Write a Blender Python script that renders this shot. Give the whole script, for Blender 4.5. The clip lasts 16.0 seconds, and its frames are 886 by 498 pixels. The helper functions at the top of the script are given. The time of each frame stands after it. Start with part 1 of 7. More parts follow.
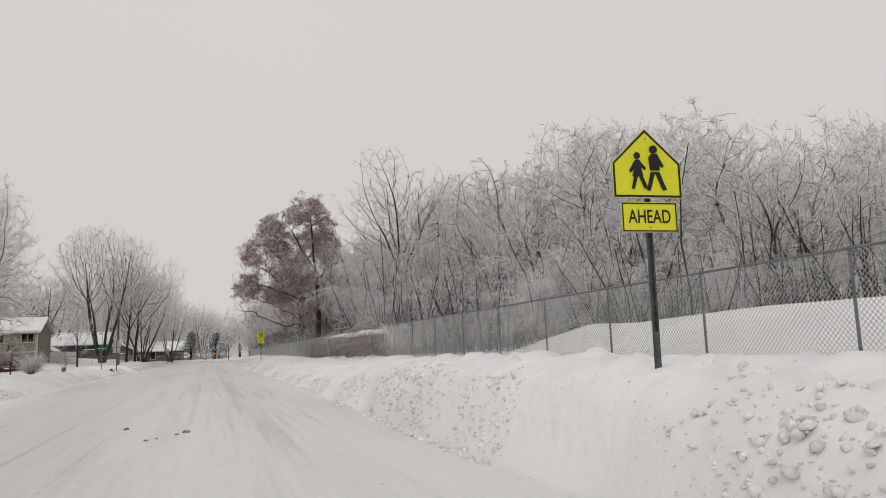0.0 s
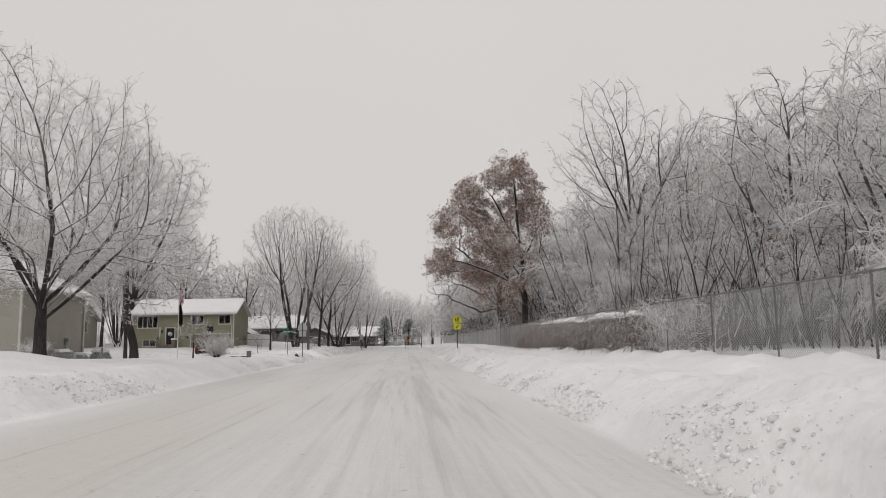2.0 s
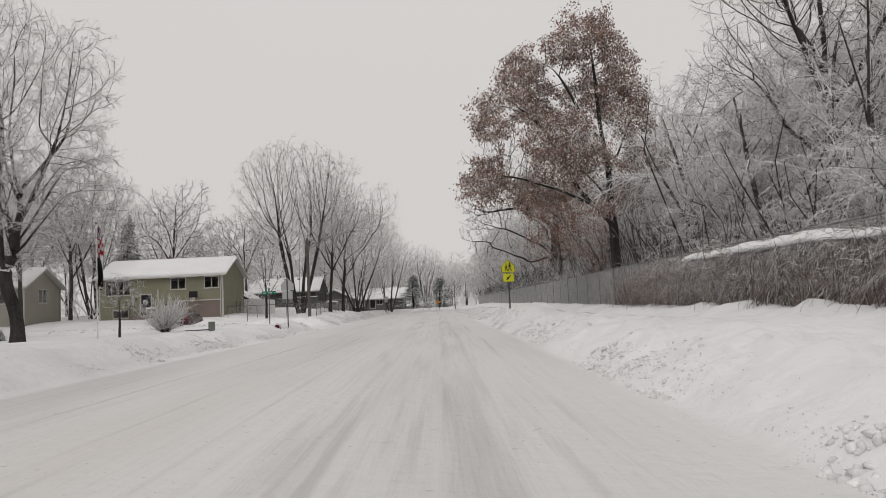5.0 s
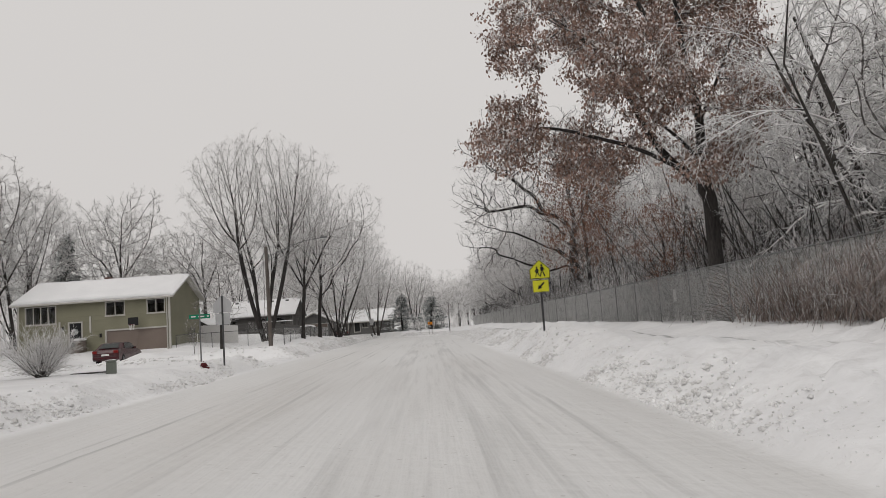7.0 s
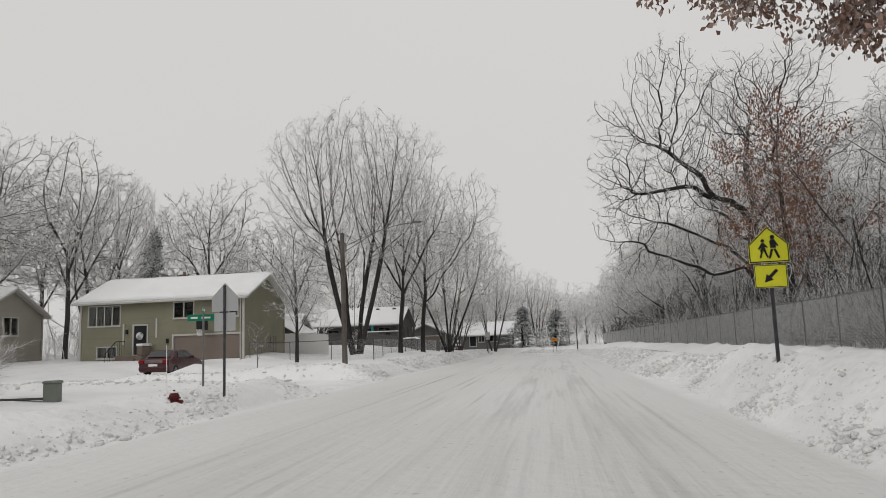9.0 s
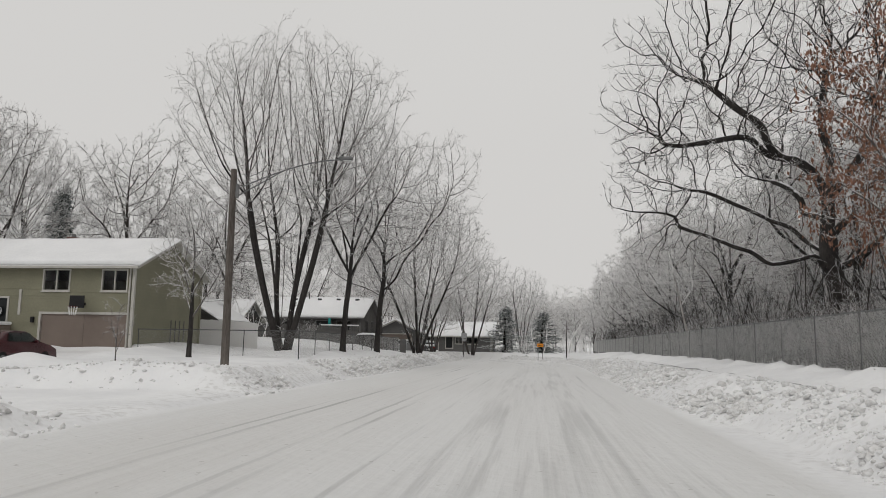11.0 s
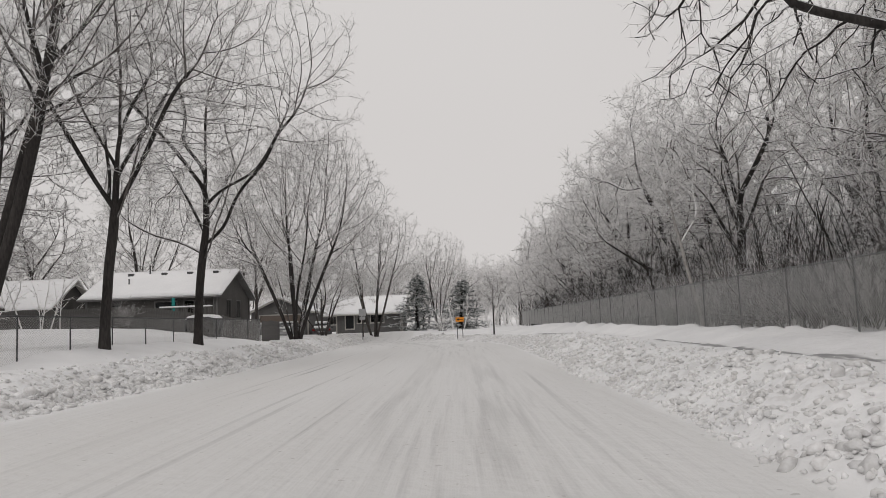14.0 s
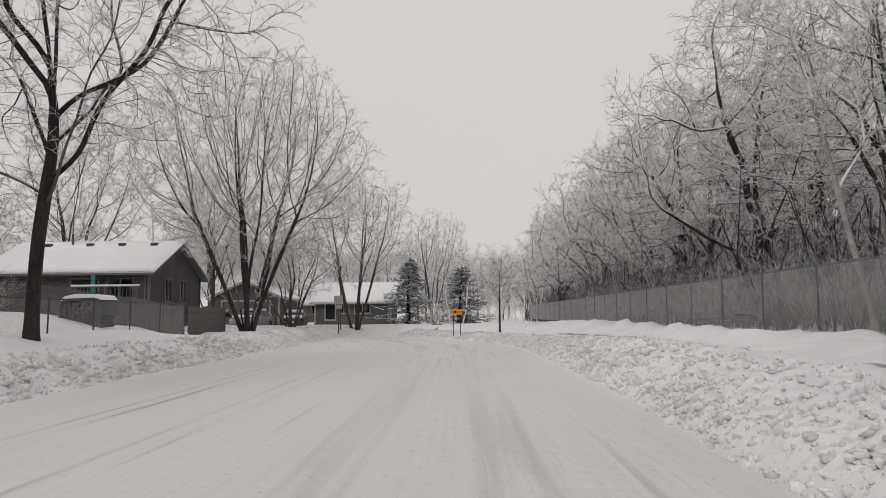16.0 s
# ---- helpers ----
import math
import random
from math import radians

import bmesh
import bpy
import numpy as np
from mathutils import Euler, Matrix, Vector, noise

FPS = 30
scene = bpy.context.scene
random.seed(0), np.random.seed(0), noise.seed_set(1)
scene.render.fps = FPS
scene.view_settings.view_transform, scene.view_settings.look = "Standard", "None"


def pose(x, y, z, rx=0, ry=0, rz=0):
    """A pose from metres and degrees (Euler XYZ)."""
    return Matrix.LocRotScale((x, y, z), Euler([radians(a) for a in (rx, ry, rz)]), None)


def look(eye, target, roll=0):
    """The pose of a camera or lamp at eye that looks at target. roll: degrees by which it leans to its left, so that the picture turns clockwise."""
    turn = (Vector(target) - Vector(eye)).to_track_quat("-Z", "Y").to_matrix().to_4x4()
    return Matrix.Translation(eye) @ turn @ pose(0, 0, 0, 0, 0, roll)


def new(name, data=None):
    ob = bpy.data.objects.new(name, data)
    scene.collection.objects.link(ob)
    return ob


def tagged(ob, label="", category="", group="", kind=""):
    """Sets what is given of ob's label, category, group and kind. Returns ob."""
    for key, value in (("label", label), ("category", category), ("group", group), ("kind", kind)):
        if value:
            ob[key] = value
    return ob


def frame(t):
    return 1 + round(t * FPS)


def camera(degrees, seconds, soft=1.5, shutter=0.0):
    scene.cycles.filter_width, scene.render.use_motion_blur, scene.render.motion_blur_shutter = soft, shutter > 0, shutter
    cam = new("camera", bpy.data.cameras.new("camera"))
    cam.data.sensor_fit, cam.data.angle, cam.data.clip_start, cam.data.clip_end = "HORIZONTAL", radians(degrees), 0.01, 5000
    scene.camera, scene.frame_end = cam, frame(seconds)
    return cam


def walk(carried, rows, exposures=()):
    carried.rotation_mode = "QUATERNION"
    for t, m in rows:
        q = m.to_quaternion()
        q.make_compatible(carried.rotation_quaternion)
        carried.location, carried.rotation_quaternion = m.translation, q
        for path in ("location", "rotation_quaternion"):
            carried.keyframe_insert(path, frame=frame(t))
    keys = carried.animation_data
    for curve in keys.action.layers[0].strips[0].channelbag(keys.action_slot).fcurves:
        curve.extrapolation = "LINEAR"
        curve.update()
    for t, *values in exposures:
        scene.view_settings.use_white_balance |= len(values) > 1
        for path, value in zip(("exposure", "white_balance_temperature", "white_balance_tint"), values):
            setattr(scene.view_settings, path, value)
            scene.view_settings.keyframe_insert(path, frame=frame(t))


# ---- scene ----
# camera and its drive: seconds, place, turn
cam = camera(62.0, 16.0, soft=0.35)
ROWS = [
    (0, -0.157, 0.000, 1.373, 97.47, 2.38, -17.28),
    (0.5, -0.058, 2.836, 1.385, 97.69, 2.80, -15.86),
    (1, 0.038, 5.668, 1.401, 97.57, 1.83, -13.82),
    (1.5, 0.116, 8.540, 1.400, 98.46, 1.47, -10.49),
    (2, 0.125, 11.461, 1.388, 97.12, 0.95, -2.85),
    (2.5, 0.166, 14.430, 1.381, 95.95, 0.23, 0.03),
    (3, 0.176, 17.438, 1.338, 90.45, -0.15, 1.34),
    (3.5, 0.254, 20.472, 1.334, 91.11, 0.39, 0.80),
    (4, 0.272, 23.546, 1.298, 90.85, 1.71, 0.56),
    (4.5, 0.329, 26.644, 1.268, 92.60, 2.79, -0.05),
    (4.7, 0.346, 27.883, 1.268, 93.36, 2.69, -0.13),
    (6.8, -0.095, 40.836, 1.350, 95.78, 4.51, -2.33),
    (7, -0.126, 42.034, 1.353, 95.81, 4.03, -1.21),
    (7.5, -0.187, 44.999, 1.381, 97.57, 4.13, 0.70),
    (8, -0.176, 47.955, 1.385, 97.67, 2.65, 4.88),
    (8.5, -0.216, 50.941, 1.383, 97.76, 1.90, 6.98),
    (9, -0.155, 53.943, 1.387, 97.44, 2.06, 8.27),
    (9.2, -0.151, 55.145, 1.388, 97.71, 1.80, 7.85),
    (11.3, -0.132, 67.664, 1.360, 97.44, -1.09, 7.27),
    (11.5, -0.143, 68.858, 1.358, 97.25, -1.03, 7.40),
    (12, -0.144, 71.855, 1.335, 97.60, -0.37, 7.10),
    (12.5, -0.120, 74.871, 1.315, 97.98, 0.23, 6.51),
    (13, -0.095, 77.857, 1.329, 97.48, 1.20, 5.10),
    (13.5, -0.072, 80.813, 1.372, 96.60, 1.02, 2.46),
    (14, 0.016, 83.731, 1.378, 95.71, 2.12, 1.05),
    (14.5, 0.082, 86.618, 1.399, 96.23, 3.25, -0.35),
    (15, 0.104, 89.480, 1.374, 95.06, 1.74, 0.30),
    (15.5, 0.176, 92.331, 1.382, 95.32, 1.95, 0.05),
    (16, 0.235, 95.176, 1.372, 95.15, 0.54, 1.05),
]
# seconds, stops, kelvin, tint
TINTS = [(0, 0, 6500, 10), (4.7, 0, 6500, 10), (7.3, 0, 6490, 9.7), (8.2, 0, 6410, 7.8), (12, 0, 6410, 7.8), (13.5, 0, 6460, 10), (15, 0, 6480, 11.2), (16, 0, 6470, 12)]
walk(cam, [(t, pose(x, y, z, rx, ry, rz)) for t, x, y, z, rx, ry, rz in ROWS], TINTS)

# overcast daylight: an even grey sky, and a broad weak sun behind the cloud
world = bpy.data.worlds.new("overcast_sky")
scene.world = world
world.use_nodes = True
wn, wl = world.node_tree.nodes, world.node_tree.links
wbg = wn["Background"]
wtc = wn.new("ShaderNodeTexCoord")
wsep = wn.new("ShaderNodeSeparateXYZ")
wramp = wn.new("ShaderNodeValToRGB")
wramp.color_ramp.elements[0].position, wramp.color_ramp.elements[0].color = 0.0, (0.640, 0.615, 0.600, 1)
wramp.color_ramp.elements[1].position, wramp.color_ramp.elements[1].color = 0.9, (0.655, 0.635, 0.620, 1)
wnoise = wn.new("ShaderNodeTexNoise")
wnoise.inputs["Scale"].default_value, wnoise.inputs["Detail"].default_value = 1.6, 3.0
wmix = wn.new("ShaderNodeMix")
wmix.data_type, wmix.blend_type = "RGBA", "SOFT_LIGHT"
wmix.inputs["Factor"].default_value = 0.10
wl.new(wtc.outputs["Generated"], wsep.inputs[0])
wl.new(wtc.outputs["Generated"], wnoise.inputs["Vector"])
wl.new(wsep.outputs["Z"], wramp.inputs["Fac"])
wl.new(wramp.outputs["Color"], wmix.inputs["A"])
wl.new(wnoise.outputs["Fac"], wmix.inputs["B"])
wl.new(wmix.outputs["Result"], wbg.inputs["Color"])
wbg.inputs["Strength"].default_value = 1.0
sun_data = bpy.data.lights.new("cloud_sun", "SUN")
sun_data.energy, sun_data.angle, sun_data.color = 0.66, radians(35), (1.0, 0.97, 0.94)
sun = new("cloud_sun", sun_data)
sun.matrix_world = look((-30, -20, 60), (0, 40, 0))

# materials
def material(name, dark, light, scale=4.0, rough=0.8, bump=0.0, fine=40.0, metal=0.0, stretch=(1, 1, 1), spec=0.3, islands=0.0):
    """A surface that varies between two colours at two scales, in metres."""
    m = bpy.data.materials.new(name)
    m.use_nodes = True
    n, l = m.node_tree.nodes, m.node_tree.links
    b = n["Principled BSDF"]
    b.inputs["Roughness"].default_value, b.inputs["Metallic"].default_value = rough, metal
    b.inputs["Specular IOR Level"].default_value = spec
    tc, mp = n.new("ShaderNodeTexCoord"), n.new("ShaderNodeMapping")
    mp.inputs["Scale"].default_value = stretch
    l.new(tc.outputs["Object"], mp.inputs["Vector"])
    big, small = n.new("ShaderNodeTexNoise"), n.new("ShaderNodeTexNoise")
    big.inputs["Scale"].default_value, small.inputs["Scale"].default_value = scale, fine
    big.inputs["Detail"].default_value = small.inputs["Detail"].default_value = 4.0
    for t in (big, small):
        l.new(mp.outputs["Vector"], t.inputs["Vector"])
    mul = n.new("ShaderNodeMath")
    mul.operation = "ADD"
    l.new(big.outputs["Fac"], mul.inputs[0])
    l.new(small.outputs["Fac"], mul.inputs[1])
    rng = n.new("ShaderNodeMapRange")
    rng.inputs["From Min"].default_value, rng.inputs["From Max"].default_value = 0.7, 1.3
    l.new(mul.outputs[0], rng.inputs["Value"])
    mix = n.new("ShaderNodeMix")
    mix.data_type = "RGBA"
    mix.inputs["A"].default_value, mix.inputs["B"].default_value = (*dark, 1), (*light, 1)
    l.new(rng.outputs["Result"], mix.inputs["Factor"])
    l.new(mix.outputs["Result"], b.inputs["Base Color"])
    if islands:
        geo, hsv, mr = n.new("ShaderNodeNewGeometry"), n.new("ShaderNodeHueSaturation"), n.new("ShaderNodeMapRange")
        mr.inputs["To Min"].default_value, mr.inputs["To Max"].default_value = 1 - islands, 1 + islands
        l.new(geo.outputs["Random Per Island"], mr.inputs["Value"])
        l.new(mr.outputs["Result"], hsv.inputs["Value"])
        l.new(mix.outputs["Result"], hsv.inputs["Color"])
        l.new(hsv.outputs["Color"], b.inputs["Base Color"])
    if bump:
        bp = n.new("ShaderNodeBump")
        bp.inputs["Strength"].default_value, bp.inputs["Distance"].default_value = bump, 0.02
        l.new(mul.outputs[0], bp.inputs["Height"])
        l.new(bp.outputs["Normal"], b.inputs["Normal"])
    return m


def snowy(m, amount, edge=0.35, snow=(0.80, 0.80, 0.81), patch=6.0, uneven=1.6):
    """Snow or rime that has settled on the upper faces of a surface, in patches."""
    n, l = m.node_tree.nodes, m.node_tree.links
    b = n["Principled BSDF"]
    src = b.inputs["Base Color"].links[0].from_socket
    geo, sep, tex, tc = n.new("ShaderNodeNewGeometry"), n.new("ShaderNodeSeparateXYZ"), n.new("ShaderNodeTexNoise"), n.new("ShaderNodeTexCoord")
    tex.inputs["Scale"].default_value = patch
    l.new(tc.outputs["Object"], tex.inputs["Vector"])
    l.new(geo.outputs["Normal"], sep.inputs[0])
    add, rng, mix = n.new("ShaderNodeMath"), n.new("ShaderNodeMapRange"), n.new("ShaderNodeMix")
    add.operation = "MULTIPLY_ADD"
    add.inputs[1].default_value = uneven
    l.new(tex.outputs["Fac"], add.inputs[0])
    l.new(sep.outputs["Z"], add.inputs[2])
    start = 1.0 + uneven / 2 - 2.2 * amount
    rng.inputs["From Min"].default_value, rng.inputs["From Max"].default_value = start, start + edge
    l.new(add.outputs[0], rng.inputs["Value"])
    mix.data_type = "RGBA"
    mix.inputs["B"].default_value = (*snow, 1)
    l.new(rng.outputs["Result"], mix.inputs["Factor"])
    l.new(src, mix.inputs["A"])
    l.new(mix.outputs["Result"], b.inputs["Base Color"])
    return m


SNOW = material("fresh_snow", (0.78, 0.78, 0.79), (0.86, 0.86, 0.865), 0.6, 0.75, 0.5, 9.0)
CHUNK = material("icy_snow_chunks", (0.60, 0.59, 0.58), (0.85, 0.85, 0.855), 1.2, 0.7, 0.3, 18.0, islands=0.13)
BARK = snowy(material("dark_wet_bark", (0.016, 0.0145, 0.014), (0.056, 0.050, 0.047), 3.0, 0.9, 0.8, 22.0, stretch=(1, 1, 0.25)), 0.20, edge=0.15, uneven=0.9, patch=2.0)
BARK_GREY = snowy(material("grey_brown_bark", (0.030, 0.027, 0.025), (0.095, 0.085, 0.079), 3.0, 0.9, 0.8, 22.0, stretch=(1, 1, 0.25)), 0.24, edge=0.2, uneven=1.0, patch=2.0)
BIRCH = material("pale_birch_bark", (0.22, 0.205, 0.19), (0.50, 0.48, 0.46), 1.5, 0.8, 0.4, 14.0, stretch=(1, 1, 2.5))
TWIG = snowy(material("grey_brown_branches", (0.060, 0.053, 0.050), (0.18, 0.165, 0.157), 1.2, 0.9), 0.36, patch=3.0, snow=(0.72, 0.71, 0.71))
HOAR = snowy(material("hoar_frosted_twigs", (0.20, 0.188, 0.181), (0.56, 0.54, 0.53), 0.8, 0.9), 0.62, patch=1.6, snow=(0.84, 0.83, 0.825))
FROST = snowy(material("rime_covered_twigs", (0.18, 0.168, 0.163), (0.66, 0.64, 0.632), 0.45, 0.9), 0.74, patch=1.1, snow=(0.87, 0.86, 0.855))
RIME = snowy(material("heavy_white_rime", (0.34, 0.325, 0.325), (0.76, 0.745, 0.745), 0.5, 0.9), 0.76, patch=1.1, snow=(0.88, 0.87, 0.87))
VINE = snowy(material("brown_vine_stems", (0.080, 0.061, 0.053), (0.32, 0.255, 0.228), 2.0, 0.9, islands=0.45), 0.31, patch=5.0, snow=(0.74, 0.73, 0.73))
LEAF = snowy(material("withered_oak_leaves", (0.165, 0.098, 0.075), (0.42, 0.295, 0.245), 0.7, 0.85, islands=0.42), 0.44, patch=0.9, snow=(0.60, 0.565, 0.55))
LEAF_RUST = snowy(material("rust_brown_oak_leaves", (0.150, 0.072, 0.048), (0.30, 0.165, 0.115), 0.9, 0.85, islands=0.35), 0.22, patch=1.3, snow=(0.52, 0.48, 0.46))
NEEDLE = snowy(material("dark_spruce_needles", (0.040, 0.056, 0.050), (0.110, 0.130, 0.122), 1.5, 0.9), 0.58, patch=2.0, snow=(0.66, 0.67, 0.675))
GALV = material("weathered_galvanized_steel", (0.11, 0.112, 0.112), (0.22, 0.22, 0.22), 6.0, 0.5, metal=0.3)
WIRE = material("rimed_fence_wire", (0.36, 0.362, 0.355), (0.58, 0.578, 0.57), 3.0, 0.6, metal=0.1)
STEEL_DARK = material("dark_steel_channel", (0.045, 0.047, 0.05), (0.12, 0.12, 0.12), 5.0, 0.6, metal=0.3)
YELLOW = material("fluorescent_yellow_green_sheeting", (0.65, 0.64, 0.025), (0.73, 0.71, 0.035), 2.0, 0.5)
BLACK = material("black_sign_ink", (0.008, 0.008, 0.009), (0.016, 0.016, 0.017), 5.0, 0.6)
ALU = material("bare_aluminium_sign_back", (0.36, 0.365, 0.37), (0.46, 0.46, 0.465), 2.0, 0.55, metal=0.25)
GREEN_SIGN = material("green_sign_sheeting", (0.004, 0.17, 0.095), (0.008, 0.22, 0.12), 3.0, 0.5)
ORANGE = material("amber_sign_sheeting", (0.80, 0.27, 0.02), (0.88, 0.33, 0.03), 3.0, 0.5)
WHITE = material("white_paint", (0.70, 0.69, 0.68), (0.80, 0.79, 0.78), 2.0, 0.6)
POLE_WOOD = material("weathered_pole_wood", (0.065, 0.055, 0.048), (0.17, 0.15, 0.135), 2.0, 0.9, 0.6, 25.0, stretch=(1, 1, 0.15))
SIDING_A = material("olive_tan_siding", (0.196, 0.189, 0.133), (0.243, 0.234, 0.166), 0.8, 0.7, 0.1, 12.0)
SIDING_L = material("taupe_siding", (0.285, 0.270, 0.235), (0.335, 0.315, 0.275), 0.8, 0.7, 0.1, 12.0)
SIDING_B = material("dark_brown_siding", (0.055, 0.052, 0.050), (0.10, 0.095, 0.09), 0.8, 0.8, 0.1, 12.0)
SIDING_C = material("grey_siding", (0.11, 0.11, 0.107), (0.165, 0.16, 0.157), 0.8, 0.8, 0.1, 12.0)
BRICK_TAN = material("brown_panel", (0.14, 0.115, 0.095), (0.19, 0.155, 0.13), 1.5, 0.8, 0.15, 18.0)
DOOR_TAN = material("tan_garage_panels", (0.17, 0.135, 0.115), (0.21, 0.17, 0.145), 1.0, 0.6)
TRIM = material("off_white_trim", (0.42, 0.405, 0.375), (0.50, 0.485, 0.45), 2.0, 0.6)
DARK = material("dark_interior", (0.010, 0.011, 0.012), (0.022, 0.024, 0.026), 2.0, 0.3)
BRICK_RED = material("chimney_brick", (0.10, 0.055, 0.045), (0.17, 0.10, 0.085), 9.0, 0.9, 0.3)
CAR_RED = material("dark_red_car_paint", (0.040, 0.005, 0.008), (0.055, 0.007, 0.011), 1.0, 0.25, spec=0.6)
CAR_GLASS = material("tinted_car_glass", (0.010, 0.016, 0.015), (0.016, 0.022, 0.021), 1.0, 0.08, spec=0.6)
CAR_GREY = material("silver_car_paint", (0.25, 0.25, 0.25), (0.31, 0.31, 0.31), 1.0, 0.3, spec=0.6)
RUBBER = material("black_rubber", (0.010, 0.010, 0.010), (0.022, 0.022, 0.022), 8.0, 0.9)
TAIL = material("red_tail_lamp", (0.16, 0.006, 0.006), (0.20, 0.01, 0.01), 3.0, 0.3)
HYDRANT = material("dark_red_hydrant_paint", (0.075, 0.009, 0.011), (0.11, 0.013, 0.015), 6.0, 0.6)
UTILITY = material("grey_green_utility_box", (0.14, 0.155, 0.13), (0.19, 0.205, 0.18), 3.0, 0.6)
FENCE_WHITE = material("white_vinyl_fence", (0.66, 0.65, 0.64), (0.75, 0.74, 0.73), 1.0, 0.6)
WOOD_GREY = material("weathered_fence_boards", (0.075, 0.072, 0.069), (0.15, 0.145, 0.14), 2.0, 0.9, 0.3, 20.0, stretch=(1, 1, 0.3))
TEAL = material("teal_cloth", (0.02, 0.20, 0.19), (0.03, 0.26, 0.24), 3.0, 0.8)
FLAG_RED = material("red_cloth", (0.30, 0.02, 0.03), (0.38, 0.03, 0.04), 4.0, 0.9)
FLAG_WHITE = material("white_cloth", (0.62, 0.62, 0.62), (0.7, 0.7, 0.7), 4.0, 0.9)
FLAG_BLUE = material("navy_cloth", (0.01, 0.015, 0.06), (0.02, 0.025, 0.09), 4.0, 0.9)
ASPHALT = material("wet_path_asphalt", (0.10, 0.10, 0.10), (0.30, 0.30, 0.30), 1.2, 0.8, 0.3, 10.0)
GLASS = material("window_glass", (0.80, 0.83, 0.84), (0.86, 0.88, 0.89), 1.0, 0.03, spec=0.6)
GLASS.node_tree.nodes["Principled BSDF"].inputs["Transmission Weight"].default_value = 1.0
LAMP_GLASS = material("lamp_lens", (0.5, 0.5, 0.5), (0.6, 0.6, 0.6), 2.0, 0.3)


def ground_material():
    """Snow over the whole sheet; on the road it is packed, with wheel tracks and dirt along the way."""
    m = bpy.data.materials.new("packed_and_fresh_snow")
    m.use_nodes = True
    n, l = m.node_tree.nodes, m.node_tree.links
    b = n["Principled BSDF"]
    b.inputs["Roughness"].default_value, b.inputs["Specular IOR Level"].default_value = 0.7, 0.25
    tc = n.new("ShaderNodeTexCoord")
    sep = n.new("ShaderNodeSeparateXYZ")
    l.new(tc.outputs["Object"], sep.inputs[0])

    def tex(scale, stretch, detail=4.0):
        mp, t = n.new("ShaderNodeMapping"), n.new("ShaderNodeTexNoise")
        mp.inputs["Scale"].default_value = stretch
        t.inputs["Scale"].default_value, t.inputs["Detail"].default_value = scale, detail
        l.new(tc.outputs["Object"], mp.inputs["Vector"])
        l.new(mp.outputs["Vector"], t.inputs["Vector"])
        return t.outputs["Fac"]

    def ranged(v, a, c, lo=0.0, hi=1.0):
        r = n.new("ShaderNodeMapRange")
        r.interpolation_type = "SMOOTHSTEP"
        for key, val in (("From Min", a), ("From Max", c), ("To Min", lo), ("To Max", hi)):
            r.inputs[key].default_value = val
        l.new(v, r.inputs["Value"])
        return r.outputs["Result"]

    def maths(op, a, c):
        t = n.new("ShaderNodeMath")
        t.operation = op
        for k, v in enumerate((a, c)):
            if isinstance(v, (int, float)):
                t.inputs[k].default_value = v
            else:
                l.new(v, t.inputs[k])
        return t.outputs[0]

    def blend(f, a, c):
        t = n.new("ShaderNodeMix")
        t.data_type = "RGBA"
        l.new(f, t.inputs["Factor"])
        for key, v in (("A", a), ("B", c)):
            if isinstance(v, tuple):
                t.inputs[key].default_value = (*v, 1)
            else:
                l.new(v, t.inputs[key])
        return t.outputs["Result"]

    # the road swings to the left at its far end
    past = maths("MAXIMUM", maths("SUBTRACT", sep.outputs["Y"], 122.0), 0.0)
    swung = maths("ADD", sep.outputs["X"], maths("MINIMUM", maths("MULTIPLY", maths("MULTIPLY", past, past), 0.012), 7.0))
    x = maths("ADD", swung, maths("MULTIPLY", maths("SUBTRACT", tex(0.02, (1, 1, 1), 1.0), 0.5), 0.9))
    road = maths("MULTIPLY", ranged(x, -7.6, -7.0), ranged(x, 3.2, 2.7))
    streak = tex(2.4, (1, 0.045, 1), 6.0)
    fine_streak = tex(7.0, (1, 0.03, 1), 3.0)
    # worn wheel paths, across the road
    paths = None
    for centre, half, amount in ((0.62, 0.42, 0.38), (-0.95, 0.42, 0.38), (0.95, 0.13, 0.45), (0.42, 0.10, 0.5), (-0.70, 0.12, 0.5), (-1.22, 0.10, 0.45), (-3.0, 0.09, 0.75), (-3.35, 0.07, 0.65), (-4.65, 0.09, 0.8), (-5.0, 0.06, 0.6), (1.75, 0.08, 0.5), (-2.0, 0.06, 0.5)):
        d = maths("ABSOLUTE", maths("SUBTRACT", x, centre), 0)
        p = maths("MULTIPLY", ranged(d, half, half * 0.25), amount)
        paths = p if paths is None else maths("MAXIMUM", paths, p)
    worn = maths("MULTIPLY", maths("MULTIPLY", paths, ranged(streak, 0.40, 0.60)), road)
    worn = maths("MULTIPLY", worn, ranged(tex(0.16, (1, 0.30, 1)), 0.38, 0.60, 0.15, 1.0))
    dirt = maths("MULTIPLY", maths("MULTIPLY", ranged(tex(0.35, (1, 0.12, 1)), 0.36, 0.72), road), ranged(fine_streak, 0.2, 0.8, 0.4, 1.0))
    dirt = maths("MULTIPLY", dirt, ranged(sep.outputs["Y"], 62.0, 86.0, 1.0, 0.5))
    snow = blend(ranged(tex(0.5, (1, 1, 1)), 0.3, 0.7), (0.78, 0.78, 0.79), (0.86, 0.86, 0.865))
    packed = blend(dirt, (0.725, 0.723, 0.72), (0.585, 0.575, 0.562))
